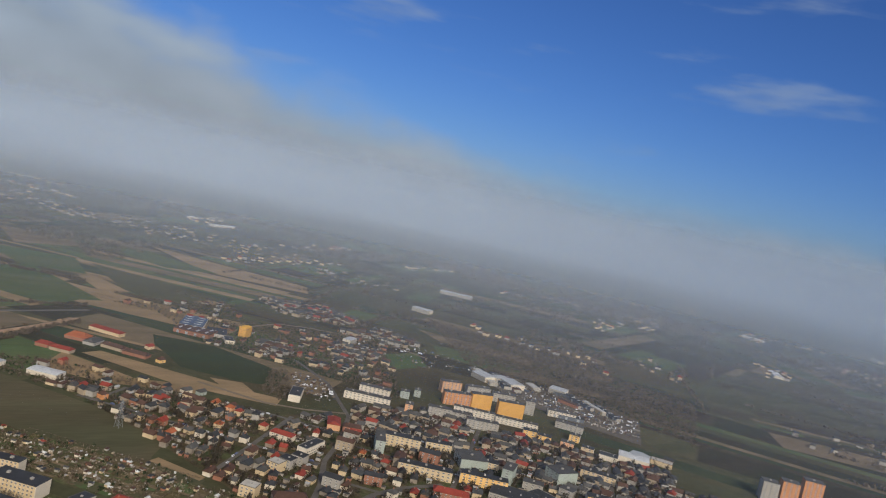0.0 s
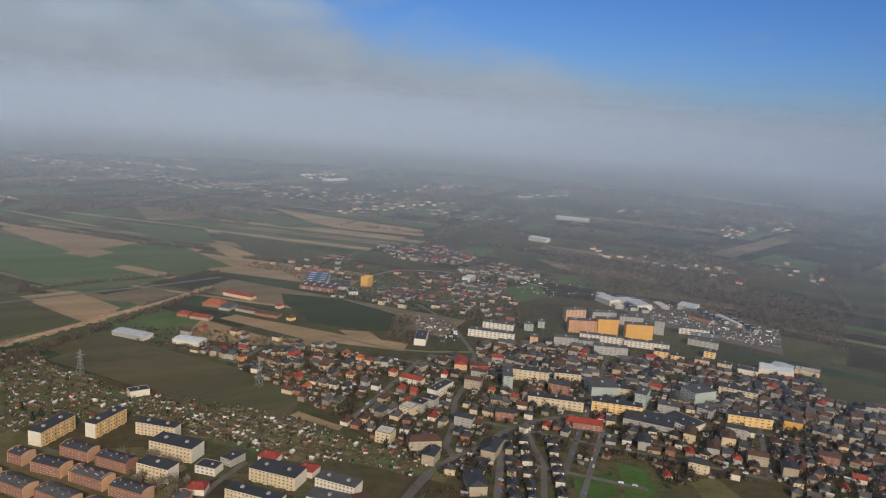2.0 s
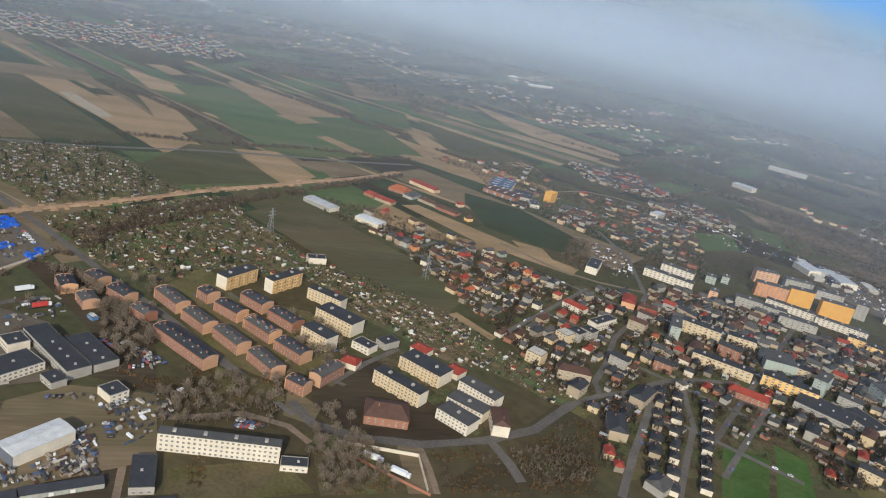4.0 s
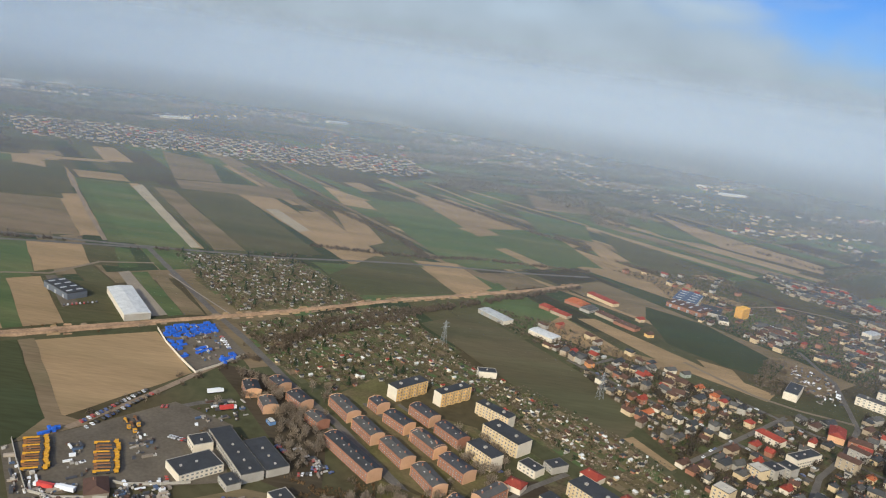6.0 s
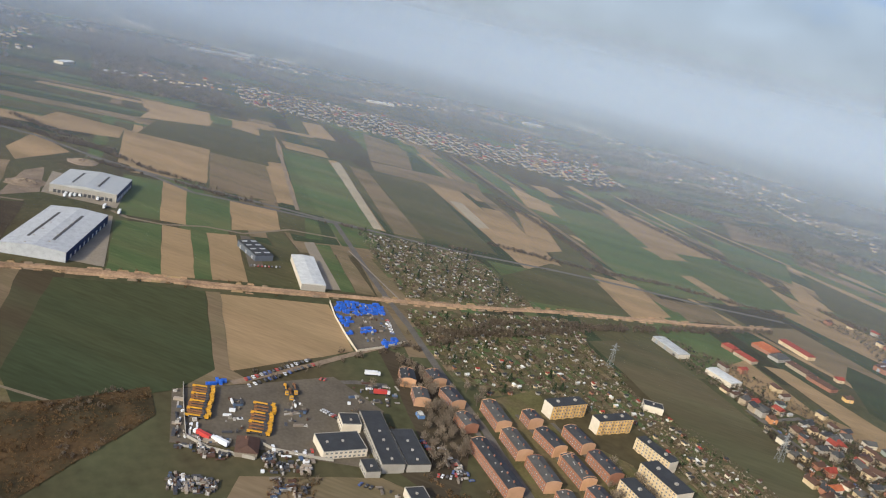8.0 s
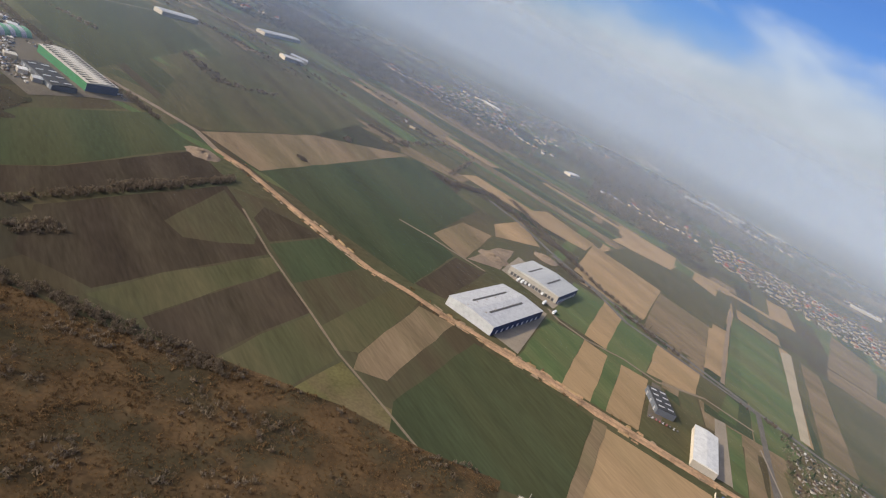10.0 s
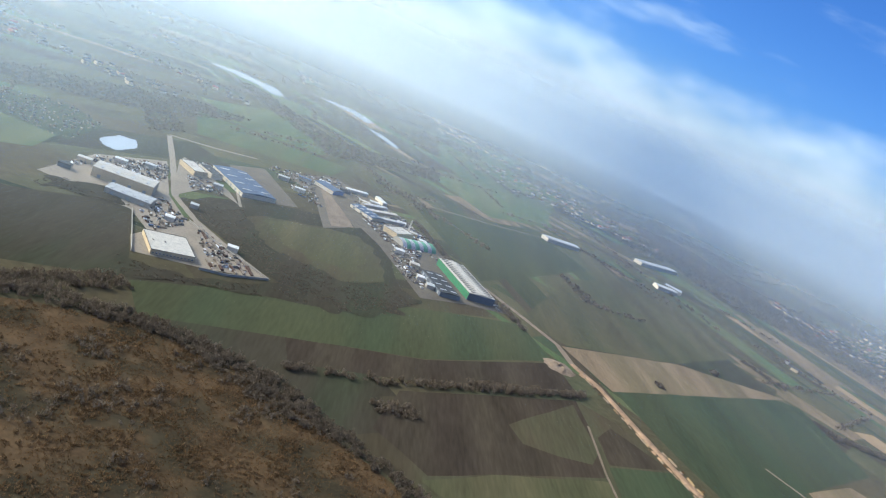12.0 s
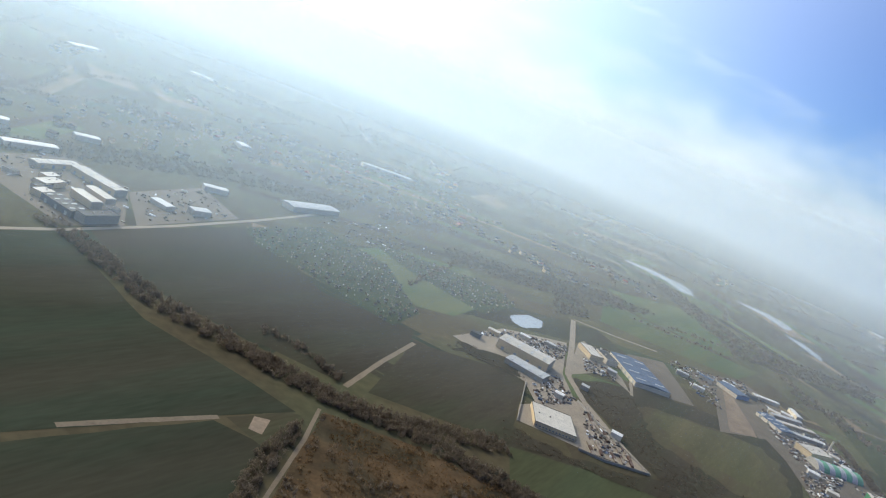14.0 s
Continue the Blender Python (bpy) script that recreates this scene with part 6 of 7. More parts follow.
for o in LOW_WOODS:
    field("dull", o, soft=True)
thicket("brushwood", [p for p in scatter(LOW_WOODS, 3.6, 0.9) if heath_noise(p, 30, 2) > -0.1], 1.2, 0.9, 11, "wood_twigs", "low grey-brown brushwood round the works", "scrub")
thicket("plain_wood", scatter(FAR_WOODS[:1], 6.0, 0.9), 2.8, 2.2, 10, "wood_twigs", "leafless wood on the plain beyond the town", "trees", thin=0.3)
thicket("far_wood", scatter(FAR_WOODS[1:], 9.5, 0.8), 4.2, 2.6, 11, "wood_twigs", "far leafless woods in the mist", "trees", thin=0.3)

# ---- allotment gardens ----
SHEDS = {}


def garden_shed(x, y, rot, wall, roof):
    key = (wall, roof)
    if key not in SHEDS:
        root = new("garden_shed")
        part("wall", Shape().box(-1.7, -1.4, 0, 1.7, 1.4, 2.1), "wall_" + wall, root)
        g = Shape()
        for sx in (-1, 1):
            g.face([(sx * 1.7, -1.4, 2.1), (sx * 1.7, 1.4, 2.1), (sx * 1.7, 0, 2.9)])
        part("gable_wall", g, "wall_" + wall, root)
        part("roof", Shape().gable(3.4, 2.8, 2.05, 0.85, 0.3, 0.1), "roof_" + roof, root)
        ob = new("door", pane(0.9, 1.9, "steel_grey"))
        ob.parent = root
        ob.matrix_basis = pose(0.5, -1.4, 0.05)
        SHEDS[key] = tagged(root, f"small {WALL_WORDS[wall]} garden shed with {ROOF_WORDS[roof]}", "shed", "garden sheds")
        root.matrix_basis = pose(x, y, 0, 0, 0, rot)
        return root
    return copy_thing(SHEDS[key], pose(x, y, 0, 0, 0, rot))


spots = [p for p in scatter(ALLOT, 11.0, 0.7) if free(*p, 3) and rng.random() < 0.42]
spots.sort(key=lambda p: math.hypot(*p))
for i, (x, y) in enumerate(spots[:130]):
    garden_shed(x, y, 42 + rng.choice((0, 90)) + rng.uniform(-8, 8), rng.choice(("cream", "grey", "white", "brick", "grey")), rng.choice(("grey", "slate", "slate", "brown", "brown", "slate", "red", "white")))
rest = Shape()
for x, y in spots[130:] + [p for p in scatter(ALLOT_WEST, 14.0, 0.7) if rng.random() < 0.5]:
    t = pose(x, y, 0, 0, 0, 42 + rng.choice((0, 90)) + rng.uniform(-8, 8))
    k = rng.randrange(3)
    rest.box(-1.6, -1.3, 0, 1.6, 1.3, 2.1, 0, t)
    rest.gable(3.2, 2.6, 2.05, 0.8, 0.3, 0.1, 1 + k, t)
tagged(new("far_sheds", rest.mesh("far_sheds", "wall_grey", "roof_grey", "roof_slate", "roof_brown")), "small garden sheds far off in the allotments", "sheds", kind="stuff")
thicket("garden_bushes", [p for p in scatter(ALLOT, 4.0, 0.7) if noise.noise((p[0] / 14, p[1] / 14, 1)) > -0.05], 0.95, 1.5, 12, "twigs", "bare shrubs and fruit trees of the allotments", "shrubs")
thicket("garden_fruit_trees", [p for p in scatter(ALLOT, 7.0, 0.7) if noise.noise((p[0] / 20, p[1] / 20, 5)) > 0.0], 1.4, 2.8, 18, "dark_twigs", "bare fruit trees of the allotments", "shrubs")
thicket("west_garden_bushes", [p for p in scatter(ALLOT_WEST, 4.6, 0.8) if noise.noise((p[0] / 24, p[1] / 24, 1)) > -0.02], 0.8, 1.1, 10, "twigs", "bare shrubs of the far allotments", "shrubs")
thicket("garden_evergreens", scatter(ALLOT, 16.0, 0.7), 1.3, 3.0, 24, "needles", "small dark evergreens in the gardens", "shrubs")
plots, hedge_spots = Shape(), []
BEDS = ("grass", "gardens", "green", "fallow", "olive", "brown")
for poly in ALLOT:
    c, s = math.cos(radians(42)), math.sin(radians(42))
    q = [(x * c + y * s, -x * s + y * c) for x, y in poly]
    u = min(p[0] for p in q)
    while u < max(p[0] for p in q):
        wide = rng.uniform(15, 20)
        v = min(p[1] for p in q)
        while v < max(p[1] for p in q):
            deep = rng.uniform(8, 12)
            x, y = (u + wide / 2) * c - (v + deep / 2) * s, (u + wide / 2) * s + (v + deep / 2) * c
            if inside(x, y, poly):
                t = pose(x, y, 0.14, 0, 0, 42)
                a = -wide / 2 + 0.6
                while a < wide / 2 - 1.5:
                    b = min(a + rng.uniform(2.0, 9.0), wide / 2 - 0.6)
                    plots.box(a, -deep / 2 + 0.4, 0, b - 0.3, deep / 2 - 0.4, 0.05 + 0.02 * rng.random(), rng.choice((0, 0, 1, 1, 2, 3, 4, 5)), t)
                    a = b
                for _ in range(int(deep * 1.5)):
                    a, b = rng.choice(((rng.uniform(-wide / 2, wide / 2), deep / 2), (wide / 2, rng.uniform(-deep / 2, deep / 2))))
                    w = t @ Vector((a, b, 0))
                    hedge_spots.append((w.x, w.y))
            v += deep
        u += wide
tagged(new("garden_plots", plots.mesh("garden_plots", *BEDS)), "small lawns and beds of the allotments", "gardens", kind="stuff")
thicket("garden_hedges", hedge_spots, 0.7, 1.1, 10, "dark_twigs", "low bare hedges between the allotment plots", "hedges")
bits = Shape()
for x, y in scatter(ALLOT, 8.5, 0.9):
    if noise.noise((x / 30, y / 30, 17)) < -0.15:
        continue
    t = pose(x, y, 0.1, 0, 0, 42 + rng.choice((0, 90)) + rng.uniform(-15, 15))
    a = rng.choice((0.3, 0.5, 0.8, 1.3))
    bits.box(-a, -a * 0.6, 0, a, a * 0.6, rng.uniform(0.4, 1.8), rng.choice((0, 0, 0, 3, 1, 2, 3, 2)), t)
for x, y in scatter(ALLOT_WEST, 11.0, 0.9):
    t = pose(x, y, 0.1, 0, 0, 42 + rng.uniform(-15, 15))
    w = rng.uniform(0.5, 1.2)
    bits.box(-w, -w * 0.6, 0, w, w * 0.6, rng.uniform(0.6, 1.6), rng.choice((0, 2, 3, 2)), t)
tagged(new("garden_clutter", bits.mesh("garden_clutter", "junk_pale", "roof_white", "roof_brown", "wall_tan")), "pale greenhouses, tubs and boards among the plots", "clutter", kind="stuff")

# ---- houses of the town ----
STREETS = []
for poly in HOUSE_AREAS[:3]:
    c, s = math.cos(radians(132)), math.sin(radians(132))
    q = [(x * c + y * s, -x * s + y * c) for x, y in poly]
    for along_x, step in ((True, 92.0), (False, 165.0)):
        lo, hi = (min(p[1] for p in q), max(p[1] for p in q)) if along_x else (min(p[0] for p in q), max(p[0] for p in q))
        a0, a1 = (min(p[0] for p in q), max(p[0] for p in q)) if along_x else (min(p[1] for p in q), max(p[1] for p in q))
        v = lo + step * 0.5
        while v < hi:
            run = []
            for k in range(int((a1 - a0) // 12) + 1):
                a, b = (a0 + 12 * k, v) if along_x else (v, a0 + 12 * k)
                x, y = a * c - b * s, a * s + b * c
                if inside(x, y, poly):
                    run.append((round(x), round(y)))
            if len(run) > 4:
                road("asphalt", 5.0, [run[0], run[-1]])
                STREETS.append((run[0], run[-1]))
            v += step * rng.uniform(0.85, 1.2)
GREENS = [[(355, 388), (430, 388), (430, 355), (400, 300), (305, 300)]]
homes = [p for p in scatter_rows(HOUSE_AREAS, 11.0, 15.5, 132) if free(*p, 5.0) and (rng.random() < 0.4 or not inside(*p, HOUSE_AREAS[2])) and (rng.random() < 0.62 or not inside(*p, HOUSE_AREAS[0])) and not any(inside(*p, o) for o in GREENS) and noise.noise((p[0] / 35, p[1] / 35, 9)) > -0.42]
homes.sort(key=lambda p: math.hypot(*p))
walls = ("tan", "grey", "white", "white", "drab", "cream", "brick", "tan", "drab", "grey", "cream")
roofs = ("red", "brown", "slate", "grey", "slate", "slate", "brown", "slate", "brown", "slate", "brown", "grey", "grey", "slate", "brown", "slate", "slate", "grey")
for i, (x, y) in enumerate(homes[:250]):
    if free(x, y, 4.6) and i % 6 == 3 and inside(x, y, HOUSE_AREAS[1]):
        tenement(x, y, rng.choice((-48, 42)) + rng.gauss(0, 4), rng.choice(("tan", "cream", "drab", "brick", "grey")), rng.choice(("slate", "brown")))
    elif free(x, y, 4.6):
        cottage(x, y, 42 + rng.choice((0, 0, 90)) + rng.gauss(0, 7), rng.choice(walls), rng.choice(roofs))
far = Shape()
MIX = ("wall_tan", "wall_grey", "roof_red", "roof_brown", "roof_slate", "roof_grey")


def far_house(x, y, k=1.0):
    t = pose(x, y, 0, 0, 0, rng.uniform(20, 60) + rng.choice((0, 90)))
    L, D, h = rng.uniform(8, 14) * k, rng.uniform(7, 10) * k, rng.uniform(3.5, 6.5) * k
    far.box(-L / 2, -D / 2, 0, L / 2, D / 2, h, rng.randrange(2), t)
    far.gable(L, D, h - 0.05, 2.8 * k, 0.4, 0.2, rng.choice((2, 3, 3, 3, 3, 4, 4, 4, 4, 5, 5, 5, 5, 5)), t)


for x, y in homes[250:]:
    far_house(x, y)
for x, y in scatter(VILLAGE, 22.0):
    far_house(x, y, rng.uniform(0.7, 1.0))
for x, y in scatter(FAR_TOWNS, 38.0):
    if rng.random() < 0.45:
        far_house(x, y, rng.uniform(0.8, 1.15))
tagged(new("far_houses", far.mesh("far_houses", *MIX)), "houses of the far villages, white walls under red and grey roofs", "houses", kind="stuff")
outhouses = Shape()
for x, y in scatter(HOUSE_AREAS, 8.0, 0.8, 132):
    if off_road((x, y)) and free(x, y, 2.2) and rng.random() < 0.6 and not any(inside(x, y, o) for o in GREENS):
        t = pose(x, y, 0, 0, 0, 42 + rng.choice((0, 90)) + rng.gauss(0, 5))
        L, D, h = rng.uniform(2.2, 6.5), rng.uniform(2.0, 4.0), rng.uniform(2.0, 3.4)
        outhouses.box(-L / 2, -D / 2, 0, L / 2, D / 2, h, rng.choice((0, 0, 1, 2, 3)), t)
        outhouses.gable(L, D, h - 0.05, rng.choice((0.15, 0.2, 0.9)), 0.2, 0.1, rng.choice((4, 4, 5, 5, 6, 7)), t)
tagged(new("outhouses", outhouses.mesh("outhouses", "wall_grey", "wall_tan", "wall_drab", "wall_brick", "roof_slate", "roof_brown", "roof_grey", "roof_pale")), "garages, sheds and lean-tos in the back yards", "sheds", kind="stuff")
crowns = [p for p in scatter(HOUSE_AREAS, 4.4, 0.9) if not any(inside(*p, o) for o in GREENS)]
thicket("village_trees", crowns, 1.4, 3.0, 14, "town_twigs", "bare garden trees between the houses", "trees")
thicket("tall_town_trees", [p for p in crowns[::4] if noise.noise((p[0] / 30, p[1] / 30, 3)) > -0.1], 2.6, 7.0, 22, "town_twigs", "tall bare trees between the houses", "trees")
thicket("town_firs", [p for p in scatter(HOUSE_AREAS, 12.0, 0.9) if noise.noise((p[0] / 25, p[1] / 25, 13)) > 0.05], 1.3, 5.0, 22, "needles", "dark evergreens in the town gardens", "trees")
thicket("far_village_trees", scatter(VILLAGE + FAR_TOWNS, 42.0, 0.8), 3.8, 4.5, 12, "twigs", "bare trees among the far houses", "trees", thin=0.4)


def far_free(x, y):
    return math.hypot(x, y) > 1300 and not any(inside(x, y, o) for o in STRIPS)


# hedges, copses, hamlets and sheds of the far country
DISC = [[(5000 * math.cos(k * 0.2618), 5000 * math.sin(k * 0.2618)) for k in range(24)]]
copses = [p for p in scatter(DISC, 19.0) if far_free(*p) and (p[1] > 150 or p[0] > 0 or noise.noise((p[0] / 300, p[1] / 300, 21)) > 0.3) and noise.noise((p[0] / 420, p[1] / 420, 2.5)) + 0.4 * noise.noise((p[0] / 130, p[1] / 130, 7)) > 0.33]
thicket("far_copses", copses, 7.0, 5.0, 9, "wood_twigs", "far bare copses scattered over the plain", "trees", thin=0.35)
hedges = []
for x, y in scatter(DISC, 210.0):
    if far_free(x, y):
        a, L = radians(rng.choice((126, 40, 20, 137)) + rng.uniform(-10, 10)), rng.uniform(120, 420)
        hedges += [(x + math.cos(a) * k * 13 + rng.uniform(-3, 3), y + math.sin(a) * k * 13 + rng.uniform(-3, 3)) for k in range(int(L // 13))]
thicket("far_hedges", hedges, 5.0, 4.5, 10, "dark_twigs", "far hedges and lines of bare trees between fields", "trees", thin=0.35)
hamlets, sheds = Shape(), Shape()
for x, y in scatter(DISC, 330.0):
    if far_free(x, y) and rng.random() < 0.45:
        a, n = radians(rng.choice((126, 40, 20, 100)) + rng.uniform(-15, 15)), rng.randrange(5, 26)
        for k in range(n):
            o = rng.uniform(-40, 40)
            hx, hy = x + math.cos(a) * k * 19 - math.sin(a) * o, y + math.sin(a) * k * 19 + math.cos(a) * o
            if far_free(hx, hy) and far_free(hx * 0.93, hy * 0.93):
                t = pose(hx, hy, 0, 0, 0, math.degrees(a) + rng.choice((0, 90)))
                L, D, h = rng.uniform(8, 14), rng.uniform(7, 10), rng.uniform(3.5, 6.5)
                hamlets.box(-L / 2, -D / 2, 0, L / 2, D / 2, h, rng.randrange(2), t)
                hamlets.gable(L, D, h - 0.05, 2.6, 0.4, 0.2, rng.choice((2, 3, 3, 4, 4, 4, 5, 5)), t)
        bx, by = x + rng.uniform(-90, 90), y + rng.uniform(-90, 90)
        if rng.random() < 0.2 and math.hypot(bx, by) > 1900 and far_free(bx * 0.93, by * 0.93) and far_free(bx, by):
            t = pose(bx, by, 0, 0, 0, rng.choice((126, 40, 20, 100)))
            L, D = rng.uniform(30, 110), rng.uniform(16, 30)
            sheds.box(-L / 2, -D / 2, 0, L / 2, D / 2, 6, 0, t)
            sheds.gable(L, D, 5.9, 1.2, 0.3, 0.3, 1, t)
tagged(new("far_hamlets", hamlets.mesh("far_hamlets", "wall_cream", "wall_grey", "roof_red", "roof_brown", "roof_slate", "roof_grey")), "scattered far farmhouses with pale walls and pitched roofs", "houses", kind="stuff")
tagged(new("far_barns", sheds.mesh("far_barns", "wall_white", "roof_white")), "far white farm and factory sheds", "halls", kind="stuff")

thicket("verge_bushes", [p for p in scatter(VERGES, 3.0, 0.9) if free(*p, 1.0) and noise.noise((p[0] / 16, p[1] / 16, 3)) > -0.1], 1.2, 1.6, 14, "rust_twigs", "brown bushes and dry weeds on waste ground", "bushes")
thicket("verge_trees", [p for p in scatter(VERGES, 6.0, 0.9) if free(*p, 2.0) and noise.noise((p[0] / 22, p[1] / 22, 8)) > 0.0], 1.8, 4.0, 26, "dark_twigs", "young bare trees on waste ground", "trees", thin=0.12)
thicket("orchard_trees", scatter(ORCHARDS, 5.6, 0.9), 1.7, 3.4, 16, "dark_twigs", "bare garden trees round the farm buildings", "trees")
thicket("orchard_shrubs", scatter(ORCHARDS, 9.0, 0.9), 1.3, 2.6, 16, "needles", "dark evergreen shrubs round the farm buildings", "shrubs")
yards = Shape()
for x, y in scatter(ORCHARDS, 19.0, 0.6):
    if free(x, y, 6.0) and rng.random() < 0.42:
        t = pose(x, y, 0, 0, 0, 42 + rng.choice((0, 90)) + rng.gauss(0, 6))
        L, D, h = rng.uniform(6, 13), rng.uniform(5, 8), rng.uniform(2.6, 6)
        yards.box(-L / 2, -D / 2, 0, L / 2, D / 2, h, rng.randrange(3), t)
        yards.gable(L, D, h - 0.05, D * 0.28, 0.4, 0.2, rng.choice((3, 3, 4, 4, 4, 5, 6)), t)
tagged(new("far_cottages", yards.mesh("far_cottages", "wall_cream", "wall_grey", "wall_brick", "roof_brown", "roof_slate", "roof_grey", "roof_red")), "small houses and sheds among gardens far off", "houses", kind="stuff")

# ---- single trees ----
TREES = [bare_tree_root(11, 9), bare_tree_root(12, 11), bare_tree_root(13, 7.5)]
for o, p in zip(TREES, ((-60, 480), (-150, 520), (60, 400))):
    o.matrix_basis = pose(p[0], p[1], 0)
lone = [p for p in scatter(TREE_AREAS, 7.5, 0.7) if free(*p, 2.0)][:260]
for x, y in lone:
    copy_thing(rng.choice(TREES), pose(x, y, 0, 0, 0, rng.uniform(0, 360)))
FIR = fir_root()
FIR.matrix_basis = pose(-120, 640, 0)
for x, y in [p for p in scatter(ALLOT, 38.0) if free(*p, 2.0)][:36]:
    copy_thing(FIR, pose(x, y, 0, 0, 0, rng.uniform(0, 360)))

# ---- vehicles, walls, pylons and clutter ----
CARS = {}


def car_root(colour):
    root = new("car")
    part("body", Shape().box(-2.1, -0.85, 0.35, 2.1, 0.85, 0.95), "car_" + colour, root)
    part("cabin", Shape().gable(1.5, 1.2, 0.95, 0.0, 0.3, 0.02).box(-1.1, -0.72, 0.95, 0.8, 0.72, 1.45), "window_glass", root)
    part("car_roof", Shape().box(-0.9, -0.68, 1.45, 0.6, 0.68, 1.5), "car_" + colour, root)
    return tagged(root, f"small {colour} car parked in a yard", "car", "parked cars")


def car(x, y, rot, colour):
    if colour not in CARS:
        CARS[colour] = car_root(colour)
        CARS[colour].matrix_basis = pose(x, y, top_at(x, y), 0, 0, rot)
        return CARS[colour]
    return copy_thing(CARS[colour], pose(x, y, top_at(x, y), 0, 0, rot))


def car_row(x0, y0, x1, y1, n):
    a = math.degrees(math.atan2(y1 - y0, x1 - x0))
    for i in range(n):
        k = (i + rng.uniform(0.3, 0.7)) / n
        car(x0 + (x1 - x0) * k, y0 + (y1 - y0) * k, a + rng.choice((70, 75, 80)), rng.choice(("silver", "white", "black", "black", "blue", "red", "silver")))


LORRIES = {}


def lorry(x, y, rot, colour):
    if colour not in LORRIES:
        root = new("lorry")
        part("trailer", Shape().box(-6.5, -1.25, 1.0, 4.2, 1.25, 3.9), "car_white" if colour == "white" else "steel_red", root)
        part("chassis", Shape().box(-6.5, -1.0, 0.6, 6.4, 1.0, 1.0), "steel_dark", root)
        part("cab", Shape().box(4.5, -1.2, 0.9, 6.6, 1.2, 3.2), "car_white", root)
        part("windscreen", Shape().box(6.6, -1.05, 2.0, 6.64, 1.05, 2.9), "window_glass", root)
        for wx in (-5.5, -4.3, -3.1, 3.6, 5.6):
            for wy in (-1.05, 1.05):
                part("wheel", Shape().cone((wx, wy - 0.15, 0.5), (wx, wy + 0.15, 0.5), 0.5, 0.5, 8), "rubber", root)
        LORRIES[colour] = tagged(root, f"parked articulated lorry with a {colour} trailer", "lorry", "lorries")
        root.matrix_basis = pose(x, y, top_at(x, y), 0, 0, rot)
        return root
    return copy_thing(LORRIES[colour], pose(x, y, top_at(x, y), 0, 0, rot))


CRANES = {}


def crane_truck(x, y, rot, k):
    """A low-loader with a folded boom and a yellow cab; every other one carries a rusty boom."""
    paint = "machine_yellow" if k % 3 == 0 else "steel_rust"
    if paint not in CRANES:
        root = new("crane_truck")
        part("bed", Shape().box(-8, -1.2, 0.8, 6.0, 1.2, 1.25), "steel_dark", root)
        part("boom", Shape().box(-7.6, -0.45, 1.7, 5.4, 0.45, 2.5).box(-7.6, -1.1, 1.25, -5.4, 1.1, 2.1), paint, root, "folded lattice boom")
        part("cab", Shape().box(5.4, -1.25, 0.9, 8.0, 1.25, 3.3), "machine_yellow", root)
        part("windscreen", Shape().box(8.0, -1.05, 2.0, 8.05, 1.05, 3.0), "window_glass", root)
        part("counterweight", Shape().box(2.6, -1.2, 1.25, 4.6, 1.2, 3.0), "steel_dark", root)
        for wx in (-6.5, -5.2, 1.0, 2.4, 6.6):
            for wy in (-1.05, 1.05):
                part("wheel", Shape().cone((wx, wy - 0.18, 0.5), (wx, wy + 0.18, 0.5), 0.5, 0.5, 8), "rubber", root)
        CRANES[paint] = tagged(root, "crane lorry with a yellow cab and its boom folded flat", "crane", "crane lorries")
        root.matrix_basis = pose(x, y, top_at(x, y), 0, 0, rot)
        return root
    return copy_thing(CRANES[paint], pose(x, y, top_at(x, y), 0, 0, rot))


def low_wall(pts, h, colour):
    for (x0, y0), (x1, y1) in zip(pts, pts[1:]):
        L = math.hypot(x1 - x0, y1 - y0)
        root = thing("boundary_wall", (x0 + x1) / 2, (y0 + y1) / 2, math.degrees(math.atan2(y1 - y0, x1 - x0)), f"{colour} concrete panel wall round a yard", "wall")
        part("panel", Shape().box(-L / 2, -0.12, 0, L / 2, 0.12, h), "wall_" + colour, root)
        part("coping", Shape().box(-L / 2, -0.2, h, L / 2, 0.2, h + 0.12), "wall_" + colour, root)


def pylon(x, y):
    root = thing("power_pylon", x, y, 35, "slim grey lattice power pylon", "pylon", "pylons")
    H, legs, brace = 27.0, Shape(), Shape()

    def corner(z, i):
        r = 2.4 * (1 - z / H) + 0.35
        return Vector((r * (1, -1, -1, 1)[i], r * (1, 1, -1, -1)[i], z))

    for i in range(4):
        part("leg", Shape().cone(corner(0, i), corner(H, i), 0.14, 0.09, 4), "steel_grey", root)
    zs = [0, 5, 9.5, 13.5, 17, 20, 23, 25, 27]
    for z0, z1 in zip(zs, zs[1:]):
        for i in range(4):
            brace.cone(corner(z0, i), corner(z1, (i + 1) % 4), 0.07, 0.07, 3)
            brace.cone(corner(z0, (i + 1) % 4), corner(z1, i), 0.07, 0.07, 3)
    part("bracing", brace, "steel_grey", root)
    for z, w in ((19.5, 5.5), (23.5, 4.5)):
        part("crossarm", Shape().cone((-w, 0, z), (w, 0, z), 0.18, 0.18, 4).cone((-w, 0, z), (0, 0, z + 1.5), 0.1, 0.1, 3).cone((w, 0, z), (0, 0, z + 1.5), 0.1, 0.1, 3), "steel_grey", root)
    return root


